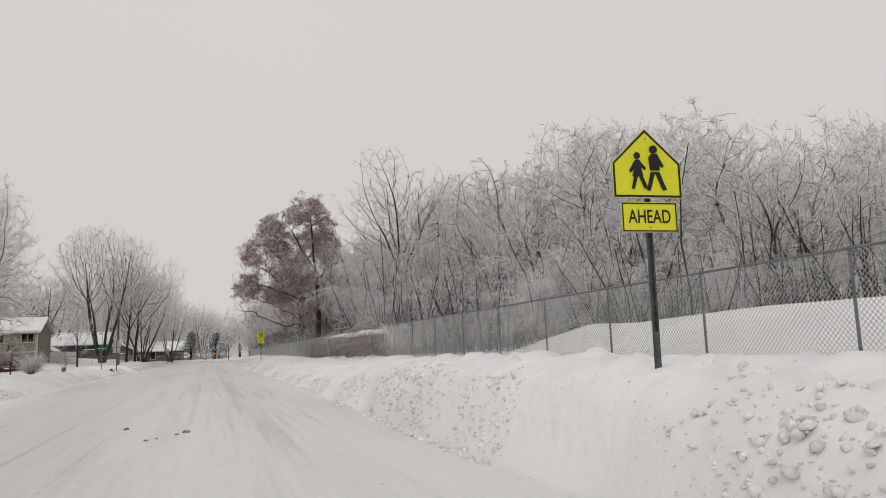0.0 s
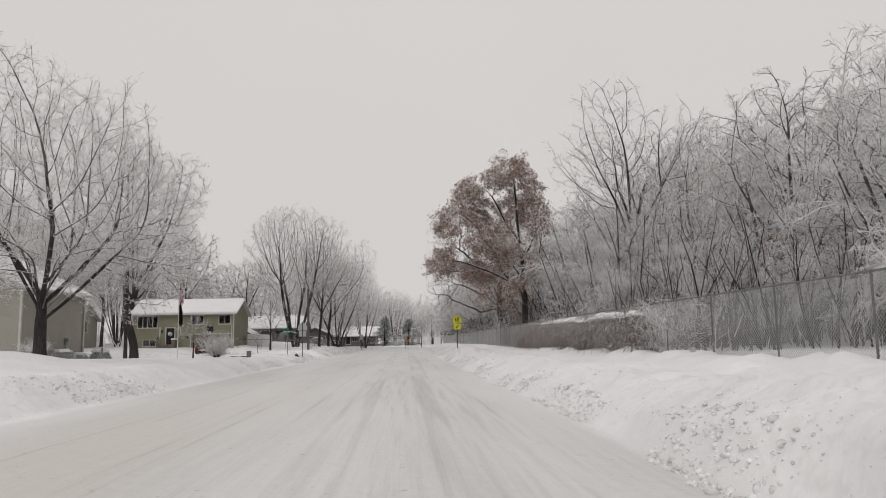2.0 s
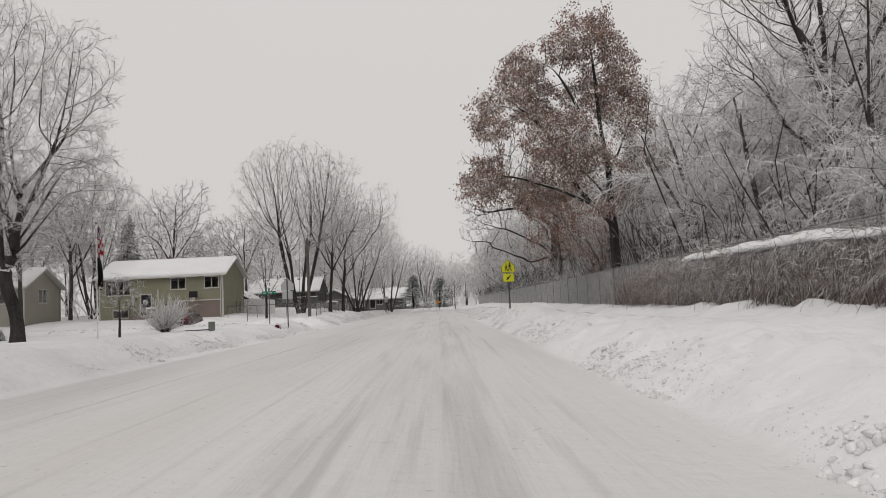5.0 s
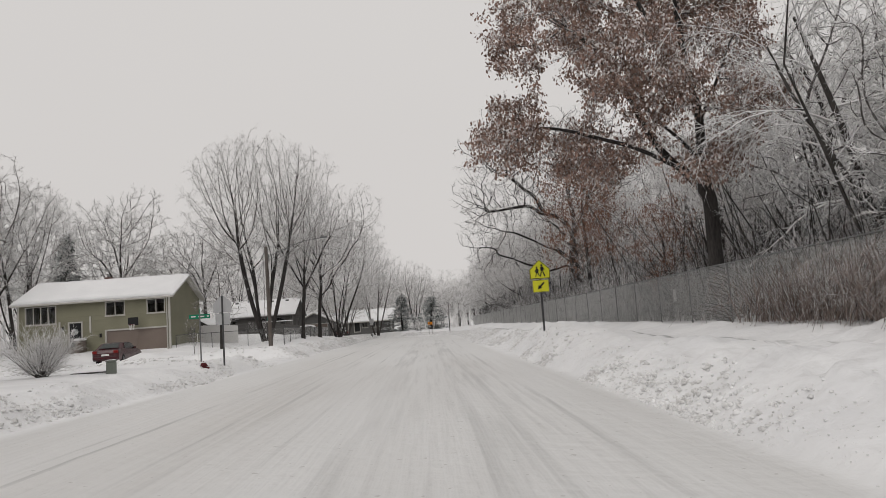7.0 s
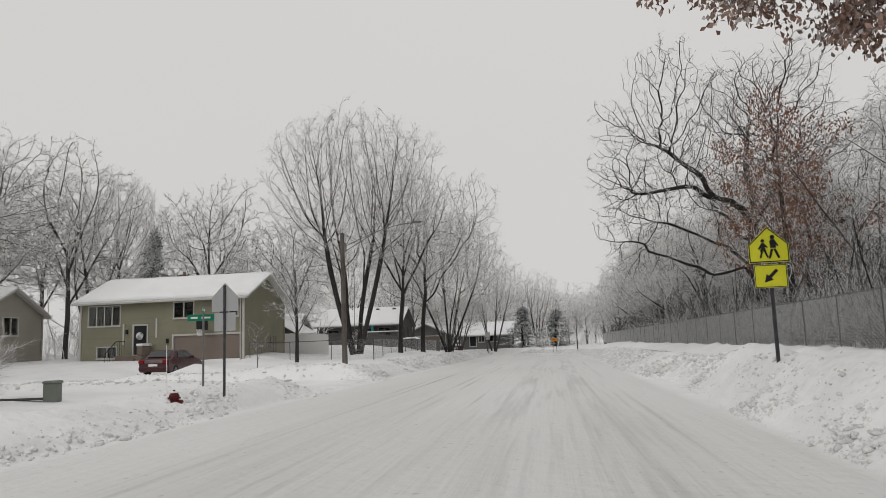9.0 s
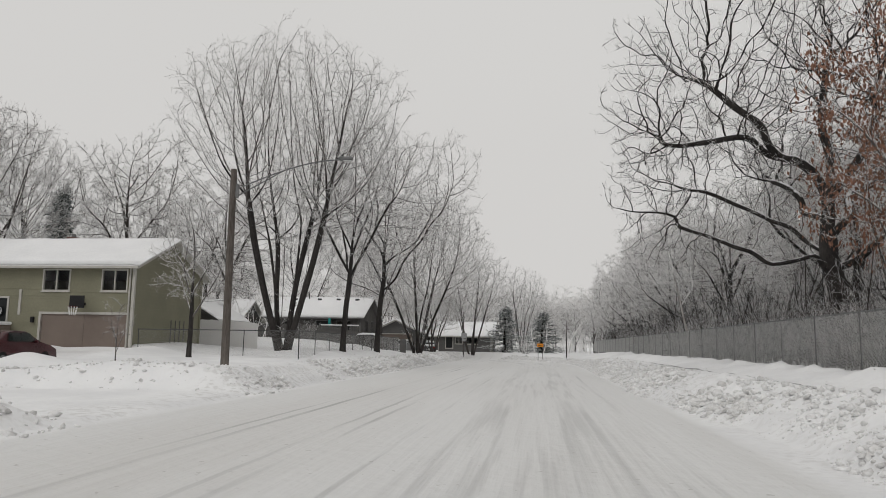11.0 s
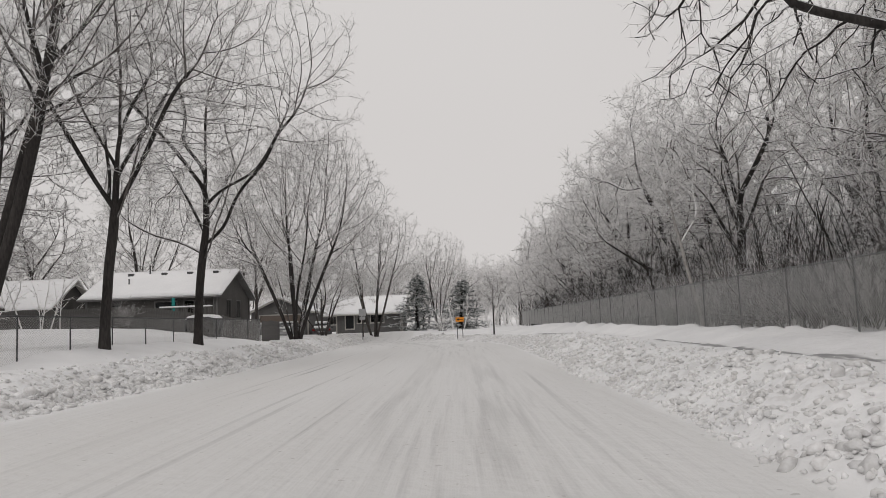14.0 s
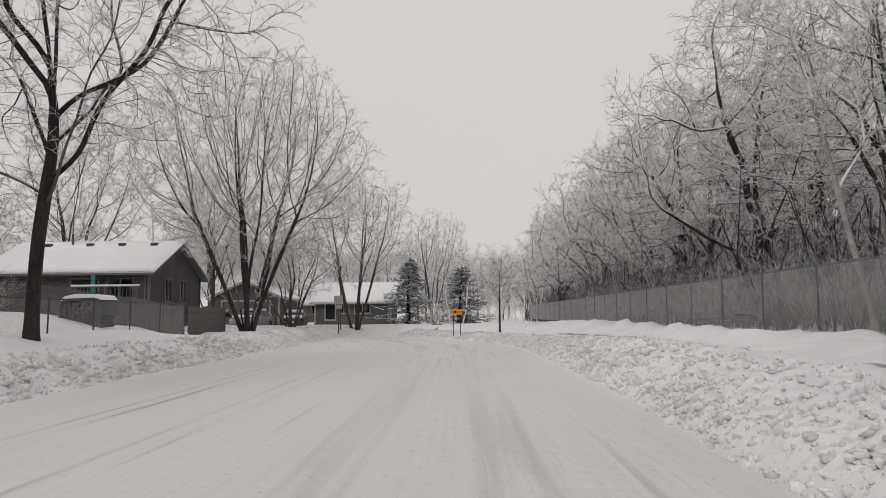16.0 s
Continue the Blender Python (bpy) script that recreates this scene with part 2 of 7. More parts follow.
    sand = maths("MULTIPLY", maths("MULTIPLY", ranged(x, -7.0, -5.2), ranged(x, -1.6, -3.4)), ranged(tex(0.22, (1, 0.15, 1), 3.0), 0.3, 0.62))
    packed = blend(maths("MULTIPLY", maths("MULTIPLY", sand, 0.6), ranged(sep.outputs["Y"], 66.0, 36.0, 0.15, 1.0)), packed, (0.64, 0.602, 0.565))
    packed = blend(worn, packed, (0.40, 0.40, 0.398))
    lane = maths("MULTIPLY", ranged(x, -2.2, -0.9), ranged(x, 2.2, 1.1))
    packed = blend(maths("MULTIPLY", maths("MULTIPLY", ranged(fine_streak, 0.48, 0.70), ranged(tex(0.13, (1, 0.4, 1), 2.0), 0.40, 0.62, 0.12, 0.60)), lane), packed, (0.54, 0.537, 0.535))
    crumbs = maths("MULTIPLY", ranged(tex(7.0, (1, 1, 1), 2.0), 0.69, 0.73), maths("MULTIPLY", road, 0.5))
    packed = blend(crumbs, packed, (0.40, 0.385, 0.37))
    # half-cleared footpath behind the bank
    way = maths("ABSOLUTE", maths("SUBTRACT", x, 5.75), 0)
    bare = maths("MULTIPLY", maths("MULTIPLY", ranged(way, 0.26, 0.08), ranged(sep.outputs["Y"], 40.0, 68.0, 0.0, 0.9)), ranged(tex(1.3, (1.8, 0.06, 1), 5.0), 0.47, 0.54))
    snow = blend(maths("MULTIPLY", bare, 0.85), snow, (0.15, 0.15, 0.15))
    # broken grey mottling on both ploughed banks, stronger further along the road
    kerb = maths("MAXIMUM", maths("MULTIPLY", ranged(x, 2.9, 3.2), ranged(x, 5.0, 4.1)), maths("MULTIPLY", ranged(x, -7.3, -7.6), ranged(x, -9.6, -8.6)))
    bank_mottle = maths("MULTIPLY", kerb, maths("MULTIPLY", ranged(tex(5.5, (1, 1, 1), 5.0), 0.46, 0.64), maths("MULTIPLY", ranged(tex(0.45, (1, 0.5, 1), 2.0), 0.35, 0.6, 0.25, 1.0), ranged(sep.outputs["Y"], 55.0, 90.0, 0.35, 1.0))))
    snow = blend(maths("MULTIPLY", bank_mottle, 0.45), snow, (0.50, 0.485, 0.47))
    l.new(blend(road, snow, packed), b.inputs["Base Color"])
    bp = n.new("ShaderNodeBump")
    bp.inputs["Strength"].default_value, bp.inputs["Distance"].default_value = 0.8, 0.06
    rel = maths("ADD", maths("MULTIPLY", tex(4.0, (1, 1, 1), 6.0), 0.8), maths("MULTIPLY", worn, -0.5))
    rel = maths("ADD", rel, maths("MULTIPLY", maths("MULTIPLY", fine_streak, road), 0.5))
    l.new(rel, bp.inputs["Height"])
    l.new(bp.outputs["Normal"], b.inputs["Normal"])
    return m


GROUND = ground_material()


# mesh helpers
def mesh_from(name, verts, faces, mat, smooth=False):
    """A mesh from arrays of corners and of faces that all have the same number of corners."""
    verts, faces = np.asarray(verts, np.float32), np.asarray(faces, np.int32)
    me = bpy.data.meshes.new(name)
    k = faces.shape[1]
    me.vertices.add(len(verts))
    me.vertices.foreach_set("co", verts.ravel())
    me.loops.add(faces.size)
    me.loops.foreach_set("vertex_index", faces.ravel())
    me.polygons.add(len(faces))
    me.polygons.foreach_set("loop_start", np.arange(0, faces.size, k, dtype=np.int32))
    if smooth:
        me.polygons.foreach_set("use_smooth", np.ones(len(faces), bool))
    me.update(calc_edges=True)
    me.materials.append(mat)
    return me


def thing(name, label, category, group="", kind="", at=(0, 0, 0), turn=0.0):
    ob = new(name)
    ob.empty_display_size = 0.2
    ob.matrix_world = pose(*at, 0, 0, turn)
    return tagged(ob, label, category, group, kind)


def part_mesh(name, me, parent, label="", kind=""):
    ob = new(name, me)
    ob.parent = parent
    return tagged(ob, label, kind=kind)


def part(name, bm, mat, parent, label="", kind=""):
    """Links a bmesh as one mesh object under a thing or a part."""
    me = bpy.data.meshes.new(name)
    bmesh.ops.recalc_face_normals(bm, faces=bm.faces)
    bm.to_mesh(me)
    bm.free()
    me.materials.append(mat)
    return part_mesh(name, me, parent, label, kind)


def box(lo, hi, bevel=0.0, bm=None):
    bm = bm or bmesh.new()
    lo, hi = Vector(lo), Vector(hi)
    r = bmesh.ops.create_cube(bm, size=1, matrix=Matrix.Translation((lo + hi) / 2) @ Matrix.Diagonal((*(hi - lo), 1)))
    if bevel:
        es = list({e for v in r["verts"] for e in v.link_edges})
        bmesh.ops.bevel(bm, geom=es, offset=bevel, segments=1, affect="EDGES")
    return bm


def rod(a, b, r0, r1=None, sides=8, bm=None):
    bm = bm or bmesh.new()
    a, b = Vector(a), Vector(b)
    q = (b - a).to_track_quat("Z", "Y").to_matrix().to_4x4()
    bmesh.ops.create_cone(bm, cap_ends=True, segments=sides, radius1=r0, radius2=r0 if r1 is None else r1, depth=(b - a).length,
                          matrix=Matrix.Translation((a + b) / 2) @ q)
    return bm


def prism(points, axis, lo, hi, bm=None):
    """A flat outline, pushed along one axis from lo to hi."""
    bm = bm or bmesh.new()
    put = {"x": lambda p, d: (d, p[0], p[1]), "y": lambda p, d: (p[0], d, p[1]), "z": lambda p, d: (p[0], p[1], d)}[axis]
    a = [bm.verts.new(put(p, lo)) for p in points]
    b = [bm.verts.new(put(p, hi)) for p in points]
    bm.faces.new(a)
    bm.faces.new(b[::-1])
    for i in range(len(a)):
        j = (i + 1) % len(a)
        bm.faces.new((a[i], a[j], b[j], b[i]))
    return bm


def disc(cx, cz, r, count=16):
    return [(cx + r * math.cos(2 * math.pi * i / count), cz + r * math.sin(2 * math.pi * i / count)) for i in range(count)]


def lettering(name, text, size, mat, parent, m):
    """Raised letters of the built-in font, centred, as one mesh."""
    cu = bpy.data.curves.new(name, "FONT")
    cu.body, cu.size, cu.align_x, cu.align_y, cu.extrude, cu.offset = text, size, "CENTER", "CENTER", 0.002, 0.001
    tmp = new(name, cu)
    me = bpy.data.meshes.new_from_object(tmp.evaluated_get(bpy.context.evaluated_depsgraph_get()))
    bpy.data.objects.remove(tmp)
    me.materials.clear()
    me.materials.append(mat)
    ob = part_mesh(name, me, parent)
    ob.matrix_basis = m
    return ob


def tubes(paths, radii, sides):
    """Corners and faces of many tubes at once: paths (count, points, 3), radii (count, points)."""
    count, pts, _ = paths.shape
    tan = np.gradient(paths, axis=1)
    tan /= np.linalg.norm(tan, axis=2, keepdims=True) + 1e-9
    ref = np.where(np.abs(tan[:, :1, 2:3]) > 0.8, np.array([[[1.0, 0.2, 0.0]]]), np.array([[[0.1, 0.0, 1.0]]]))
    u = np.cross(tan, np.broadcast_to(ref, tan.shape))
    u /= np.linalg.norm(u, axis=2, keepdims=True) + 1e-9
    w = np.cross(tan, u)
    ang = 2 * np.pi * np.arange(sides) / sides
    ring = u[:, :, None, :] * np.cos(ang)[None, None, :, None] + w[:, :, None, :] * np.sin(ang)[None, None, :, None]
    verts = paths[:, :, None, :] + ring * radii[:, :, None, None]
    idx = np.arange(count * pts * sides).reshape(count, pts, sides)
    a, b = idx[:, :-1, :], idx[:, 1:, :]
    faces = np.stack([a, np.roll(a, -1, 2), np.roll(b, -1, 2), b], -1)
    return verts.reshape(-1, 3), faces.reshape(-1, 4)


def cones(paths, radii):
    """Corners and faces of many thin three-sided spikes, from the first point of each path to its last."""
    a, b = paths[:, 0], paths[:, -1]
    v, _ = tubes(np.stack([a, b], 1), np.stack([radii[:, 0], radii[:, 0]], 1), 3)
    v = v.reshape(-1, 2, 3, 3)
    v = np.concatenate([v[:, 0], b[:, None]], 1)
    i = np.arange(len(a))[:, None, None] * 4
    return v.reshape(-1, 3), (i + np.array([[0, 1, 3], [1, 2, 3], [2, 0, 3]])).reshape(-1, 3)


def joined(pieces):
    """Many sets of corners and faces as one, in triangles."""
    vs, fs, k = [], [], 0
    for v, f in pieces:
        if f.shape[1] == 4:
            f = np.concatenate([f[:, [0, 1, 2]], f[:, [0, 2, 3]]])
        vs.append(v)
        fs.append(f + k)
        k += len(v)
    return np.concatenate(vs), np.concatenate(fs)


def unit(v):
    return v / (np.linalg.norm(v, axis=-1, keepdims=True) + 1e-9)


def stretch_paths(rng, start, way, length, pts, wander, lift):
    """Curved paths from start, all at once; lift bends them up (or down, minus)."""
    p, d = start.copy(), unit(way)
    out = [p.copy()]
    for _ in range(pts - 1):
        d = unit(d + rng.normal(0, wander, d.shape) + np.array([0, 0, 1.0]) * lift)
        p = p + d * (length / (pts - 1))[:, None]
        out.append(p.copy())
    return np.stack(out, 1)


def sprout(rng, paths, radii, lv):
    """Side shoots of every path: where they start, which way, how long and how thick."""
    count, pts, _ = paths.shape
    many, span = lv["many"], lv["span"]
    u = span[0] + (span[1] - span[0]) * (np.arange(many)[None, :] + rng.random((count, many))) / many
    f = u * (pts - 1)
    i = np.minimum(f.astype(int), pts - 2)
    w = (f - i)[..., None]
    rows = np.arange(count)[:, None]
    a, b = paths[rows, i], paths[rows, i + 1]
    start, tan = a * (1 - w) + b * w, unit(b - a)
    r = radii[rows, i] * (1 - w[..., 0]) + radii[rows, i + 1] * w[..., 0]
    az = rng.random((count, 1)) * 6.28 + np.arange(many)[None, :] * 2.4 + rng.normal(0, 0.4, (count, many))
    ref = np.where(np.abs(tan[..., 2:3]) > 0.9, np.array([1.0, 0, 0]), np.array([0, 0, 1.0]))
    s = unit(np.cross(tan, ref))
    t = np.cross(tan, s) * (1 - lv.get("flat", 0))
    side = unit(s * np.cos(az)[..., None] + t * np.sin(az)[..., None])
    ang = np.radians(rng.normal(lv["angle"], lv["angle"] * 0.2, (count, many)) - lv.get("close", 0) * u)[..., None]
    way = (tan * np.cos(ang) + side * np.sin(ang)).reshape(-1, 3)
    start = start.reshape(-1, 3)
    spread = rng.uniform(0.6, 1.2, len(start))
    ln = lv["len"] * spread
    if lv.get("cone"):
        ln = lv["len"] * (1.02 - u.ravel()) ** 1.15 * rng.uniform(0.8, 1.12, len(start))
    rad = np.minimum(r * 0.85, r * lv["thin"] + 0.001).ravel()
    keep = (ln > lv.get("short", 0.12)) & (start[:, 2] > lv.get("above", 0.0))
    return start[keep], way[keep], ln[keep], np.maximum(rad[keep], lv.get("least", 0.004))


def tree_meshes(name, seed, stems, levels, bark, twig, snap=False):
    """Trunk and crown meshes of a spruce, a bush or a bowed tree. stems: (start, way, length, radius). levels: dicts for each order of shoots."""
    rng = np.random.default_rng(seed)
    start = np.array([s[0] for s in stems], float)
    way = np.array([s[1] for s in stems], float)
    ln = np.array([s[2] for s in stems], float)
    rad = np.array([s[3] for s in stems], float)
    wood, fine = [], []
    for k, lv in enumerate(levels):
        if k:
            start, way, ln, rad = sprout(rng, paths, radii, lv)
        paths = stretch_paths(rng, start, way, ln, lv["pts"], lv["wander"], lv["lift"])
        if lv["pts"] > 7:
            for _ in range(2):
                paths[:, 1:-1] = (paths[:, :-2] + 2 * paths[:, 1:-1] + paths[:, 2:]) / 4
        if k == 0 and snap:
            # great limbs leave the trunk where it stands at their height
            for i in range(1, len(paths)):
                z = paths[i, 0, 2]
                for c in (0, 1):
                    paths[i, :, c] += np.interp(z, paths[0, :, 2], paths[0, :, c]) - paths[i, 0, c]
        u = np.linspace(0, 1, lv["pts"])[None, :]
        radii = rad[:, None] * (1 - (1 - lv["end"]) * u ** 0.9)
        if k == 0:
            radii = radii * (1 + 0.55 * np.exp(-u * 14))
        (fine if k else wood).append(cones(paths, radii) if lv["pts"] == 2 else tubes(paths, radii, lv["sides"]))
    return [("trunk", mesh_from(name + "_trunk", *joined(wood), bark, True)), ("crown", mesh_from(name + "_crown", *joined(fine), twig))]


def plant(name, meshes, label, category, at, turn=0.0, size=1.0, group="", wide=None):
    root = thing(name, label, category, group, at=at, turn=turn)
    root.scale = (wide or size, wide or size, size)
    for key, me in meshes:
        part_mesh(key, me, root, kind="stuff" if key in ("rime", "leaves") else "")
    return root


# the ground: one sheet of snow, level on the road, banked up along it
def fade(v, a, b):
    t = np.clip((v - a) / (b - a), 0, 1)
    return t * t * (3 - 2 * t)


def value_noise(x, y, cell, seed):
    """Smooth value noise on a lattice of that cell size."""
    fx, fy = x / cell, y / cell
    ix, iy = np.floor(fx).astype(np.int64), np.floor(fy).astype(np.int64)
    u, v = fx - ix, fy - iy
    u, v = u * u * (3 - 2 * u), v * v * (3 - 2 * v)

    def h(i, j):
        n = (i * 374761393 + j * 668265263 + seed * 1442695041) & 0x7FFFFFFF
        n = ((n ^ (n >> 13)) * 1274126177) & 0x7FFFFFFF
        return ((n ^ (n >> 16)) & 0xFFFF) / 65535.0

    return (h(ix, iy) * (1 - u) + h(ix + 1, iy) * u) * (1 - v) + (h(ix, iy + 1) * (1 - u) + h(ix + 1, iy + 1) * u) * v


LEFT_EDGE, RIGHT_EDGE = -7.5, 3.05


def bend(y, most=7.0):
    """How far the road has swung to the left at the far end."""
    return np.minimum(0.012 * np.maximum(y - 122, 0) ** 2, most)


def swell(y):
    """How far the ploughed edge stands back past the crossing."""
    return 0.38 * np.exp(-((np.asarray(y, float) - 77.0) / 6.0) ** 2)


def height(x, y):
    x, y = np.asarray(x, float), np.asarray(y, float)
    n1, n2 = value_noise(x, y, 1.7, 1) - 0.5, value_noise(x, y, 0.55, 2) - 0.5
    n3, n4 = value_noise(x, y, 6.0, 3) - 0.5, value_noise(x, y, 0.24, 4) - 0.5
    # right-hand bank, path behind it and the fence strip
    r = x - (RIGHT_EDGE - bend(y) + swell(y) + 0.45 * n3 + 0.35 * n1)
    right = 0.20 * fade(r, 0, 0.35) + 0.30 * fade(r, 0.2, 1.3) + 0.20 * fade(r, 0.7, 2.2)
    right = right - 0.06 * fade(r, 1.6, 2.3) * fade(r, 3.6, 3.1) + 0.13 * fade(r, 3.2, 4.4)
    right = right * (1 + 0.16 * fade(y, 70, 20)) + fade(y, 26, 12) * (0.57 * fade(r, 0.05, 0.5) * fade(r, 2.2, 0.7) + 0.06 * fade(r, 0.6, 1.6)) + 0.34 * fade(y, 58, 66) * fade(y, 80, 73) * fade(r, 0.3, 1.3) * fade(r, 3.4, 1.9)
    right = right * (1 - 0.45 * fade(y, 112, 130) * fade(x, 7, 4))
    lumps = fade(r, 0.05, 0.4) * fade(r, 2.4, 1.0) * (1 - 0.5 * fade(y, 112, 130))
    right = right + lumps * (0.16 * n1 + 0.13 * np.abs(n2) + 0.12 * n4) + 0.07 * n1 * fade(r, 0.8, 1.6) + ((0.05 * n2 + 0.07 * n4) * (1 + 0.8 * fade(y, 62, 50)) - 0.10 * fade(value_noise(x, y, 0.42, 6), 0.72, 0.9) * fade(y, 62, 50)) * fade(r, 0.6, 1.2) * fade(x, 9, 8)
    right = right + fade(x, 6.4, 7.0) * fade(x, 8.0, 7.4) * (0.16 * np.maximum(n1 + 0.6 * n2, 0) + 0.10 * np.abs(n2))
    # lumpy drift along the foot of the fence
    right = right + fade(y, 66, 78) * fade(y, 150, 135) * fade(x, 6.5, 7.4) * fade(x, 9.2, 8.3) * (0.22 * np.maximum(n1 + 0.9 * n2, 0) + 0.16 * np.abs(n4))
    # snow-covered rise behind the right-hand fence
    right = right + (0.88 + 0.18 * n3) * fade(y, 26.5, 20.5) * fade(x, 8.6, 11.5) * fade(x, 60, 40)
    right = right + 0.035 * np.maximum(x - 10, 0) * fade(y, 20, 40) * fade(x, 80, 60)
    # left-hand bank and gardens
    l = (LEFT_EDGE + 0.45 * n3 + 0.3 * n1) - x
    left = 0.22 * fade(l, 0, 0.5) + 0.42 * fade(l, 0.3, 1.5) + 0.10 * fade(l, 3, 6) + (0.05 + 0.21 * fade(np.abs(y - 80), 16, 24)) * fade(l, 8, 15)
    lumps = fade(l, 0.1, 0.5) * fade(l, 3.0, 1.3)
    left = left + lumps * (0.13 * n1 + 0.12 * np.abs(n2) + 0.12 * n4) + 0.10 * n1 * fade(l, 1, 3) + 0.18 * n3 * fade(l, 2, 6)
    left = left + 0.55 * np.exp(-(((x + 13.5) / 3.2) ** 2 + ((y - 35) / 6.0) ** 2)) * fade(l, 1, 3)
    left = left - 0.30 * fade(y, 52, 60) * fade(y, 81, 77) * fade(l, 0.5, 2.6)
    # the side street, and its banks
    s = np.abs(y - 81.0 - 0.5 * n3)
    street = fade(s, 4.6, 3.6) * fade(l, -1.0, 0.6)
    rim = np.exp(-((s - 5.0) / 0.8) ** 2) * fade(l, 0.6, 2.5) * (0.05 + 0.20 * np.abs(n2))
    left = left * (1 - street) + street * (0.06 + 0.08 * np.abs(n2) * fade(l, 0, 1) + 0.15 * fade(l, 8, 15)) + rim
    # low front garden of the olive house
    left = left - 0.30 * fade(y, 84, 86) * fade(y, 97, 91) * fade(l, 4, 7) + 0.30 * fade(y, 93, 100) * fade(y, 112, 106) * fade(x, -17, -20)
    left = left + 0.33 * fade(y, 101, 104.5) * fade(y, 126, 120) * fade(l, 1.6, 3.6) * fade(x, -17, -13)
    # drifted yard before the rambler
    left = left + (0.35 * fade(x, -12.0, -14.0) + 0.45 * fade(x, -14.0, -18.0)) * fade(y, 109, 117) * fade(y, 131, 127.5) * (x > -60)
    # drive in front of the olive house
    drive = fade(np.abs(x + 22.6), 3.6, 2.8) * fade(y, 84, 85.5) * fade(y, 101.5, 100.5)
    left = left * (1 - drive) + drive * (0.34 + 0.42 * fade(y, 94, 100.5) + 0.05 * n1)
    # heap shovelled up beside the drive
    left = left + 0.40 * np.exp(-(((x + 19.0) / 1.0) ** 2 + ((y - 91.4) / 1.5) ** 2))
    z = np.where(r > 0, right, left * (l > 0))
    # the end of the road
    end = fade(y, 147, 158)
    z = z * (1 - end) + end * (0.55 + 0.2 * n3 + 0.12 * n1)
    ruts = 0.012 * n1 + 0.010 * n2
    return z + np.where((r < 0) & (l < 0), ruts, 0)


def spaced(spans):
    out = [spans[0][0]]
    for a, b, step in spans:
        out += list(np.linspace(a, b, max(1, round((b - a) / step)) + 1)[1:])
    return np.array(out)


gx = spaced([(-2500, -300, 400), (-300, -60, 30), (-60, -24, 2.0), (-24, -12.5, 0.5), (-12.5, -7.0, 0.15), (-7.0, 2.4, 0.6), (2.4, 6.0, 0.14), (6.0, 9.0, 0.25), (9.0, 26, 1.2), (26, 80, 6), (80, 300, 40), (300, 2500, 400)])
gy = spaced([(-400, -20, 60), (-20, -2, 1.5), (-2, 120, 0.22), (120, 170, 0.45), (170, 260, 1.5), (260, 600, 30), (600, 3000, 400)])
GX, GY = np.meshgrid(gx, gy)
GZ = height(GX, GY)
idx = np.arange(GX.size).reshape(GX.shape)
faces = np.stack([idx[:-1, :-1], idx[:-1, 1:], idx[1:, 1:], idx[1:, :-1]], -1).reshape(-1, 4)
ground = new("ground", mesh_from("ground", np.stack([GX, GY, GZ], -1).reshape(-1, 3), faces, GROUND, True))
tagged(ground, "snow-covered road, ploughed banks and gardens", "snow ground", kind="structure")


def ground_at(x, y):
    return float(height(np.array([x]), np.array([y]))[0])


def chunk_field(name, label, seed, count, lay):
    """Broken lumps of ploughed snow, many to a bank, as one object."""
    rng = np.random.default_rng(seed)
    x, y, size = lay(rng, count)
    z = height(x, y)
    # rounded broken lumps: an icosahedron without its underside, knocked about
    ring = [(math.cos(k * math.pi / 5), math.sin(k * math.pi / 5), 0.5 if k % 2 else -0.5) for k in range(10)]
    bv = np.array([(0, 0, 1.05)] + [(0.88 * x0, 0.88 * y0, z0) for x0, y0, z0 in ring] + [(0, 0, -1.0)], float) * 0.95
    bf = np.array([(0, 1 + k, 1 + (k + 2) % 10) for k in range(1, 10, 2)] + [(1 + k, 1 + (k + 2) % 10, 1 + (k + 1) % 10) if k % 2 == 0 else (1 + k, 1 + (k + 1) % 10, 1 + (k + 2) % 10) for k in range(10)] + [(1 + k, 11, 1 + (k + 2) % 10) for k in range(0, 10, 2)])
    jag = 1 + rng.normal(0, 0.25, (count, len(bv), 3))
    shape = rng.uniform(0.55, 1.35, (count, 1, 3)) * np.array([1, 1, 0.62])
    a = rng.random(count) * 6.28
    v = bv[None] * jag * shape * size[:, None, None]
    c, s = np.cos(a)[:, None], np.sin(a)[:, None]
    tip = rng.normal(0, 0.45, (count, 1))
    v = np.stack([v[..., 0] * np.cos(tip) - v[..., 2] * np.sin(tip), v[..., 1], v[..., 0] * np.sin(tip) + v[..., 2] * np.cos(tip)], -1)
    v = np.stack([v[..., 0] * c - v[..., 1] * s, v[..., 0] * s + v[..., 1] * c, v[..., 2]], -1)
    v = v + np.stack([x, y, z + size * 0.16], -1)[:, None, :]
    f = bf[None] + (np.arange(count) * len(bv))[:, None, None]
    ob = new(name, mesh_from(name, v.reshape(-1, 3), f.reshape(-1, 3), CHUNK))
    return tagged(ob, label, "snow chunks", kind="stuff")


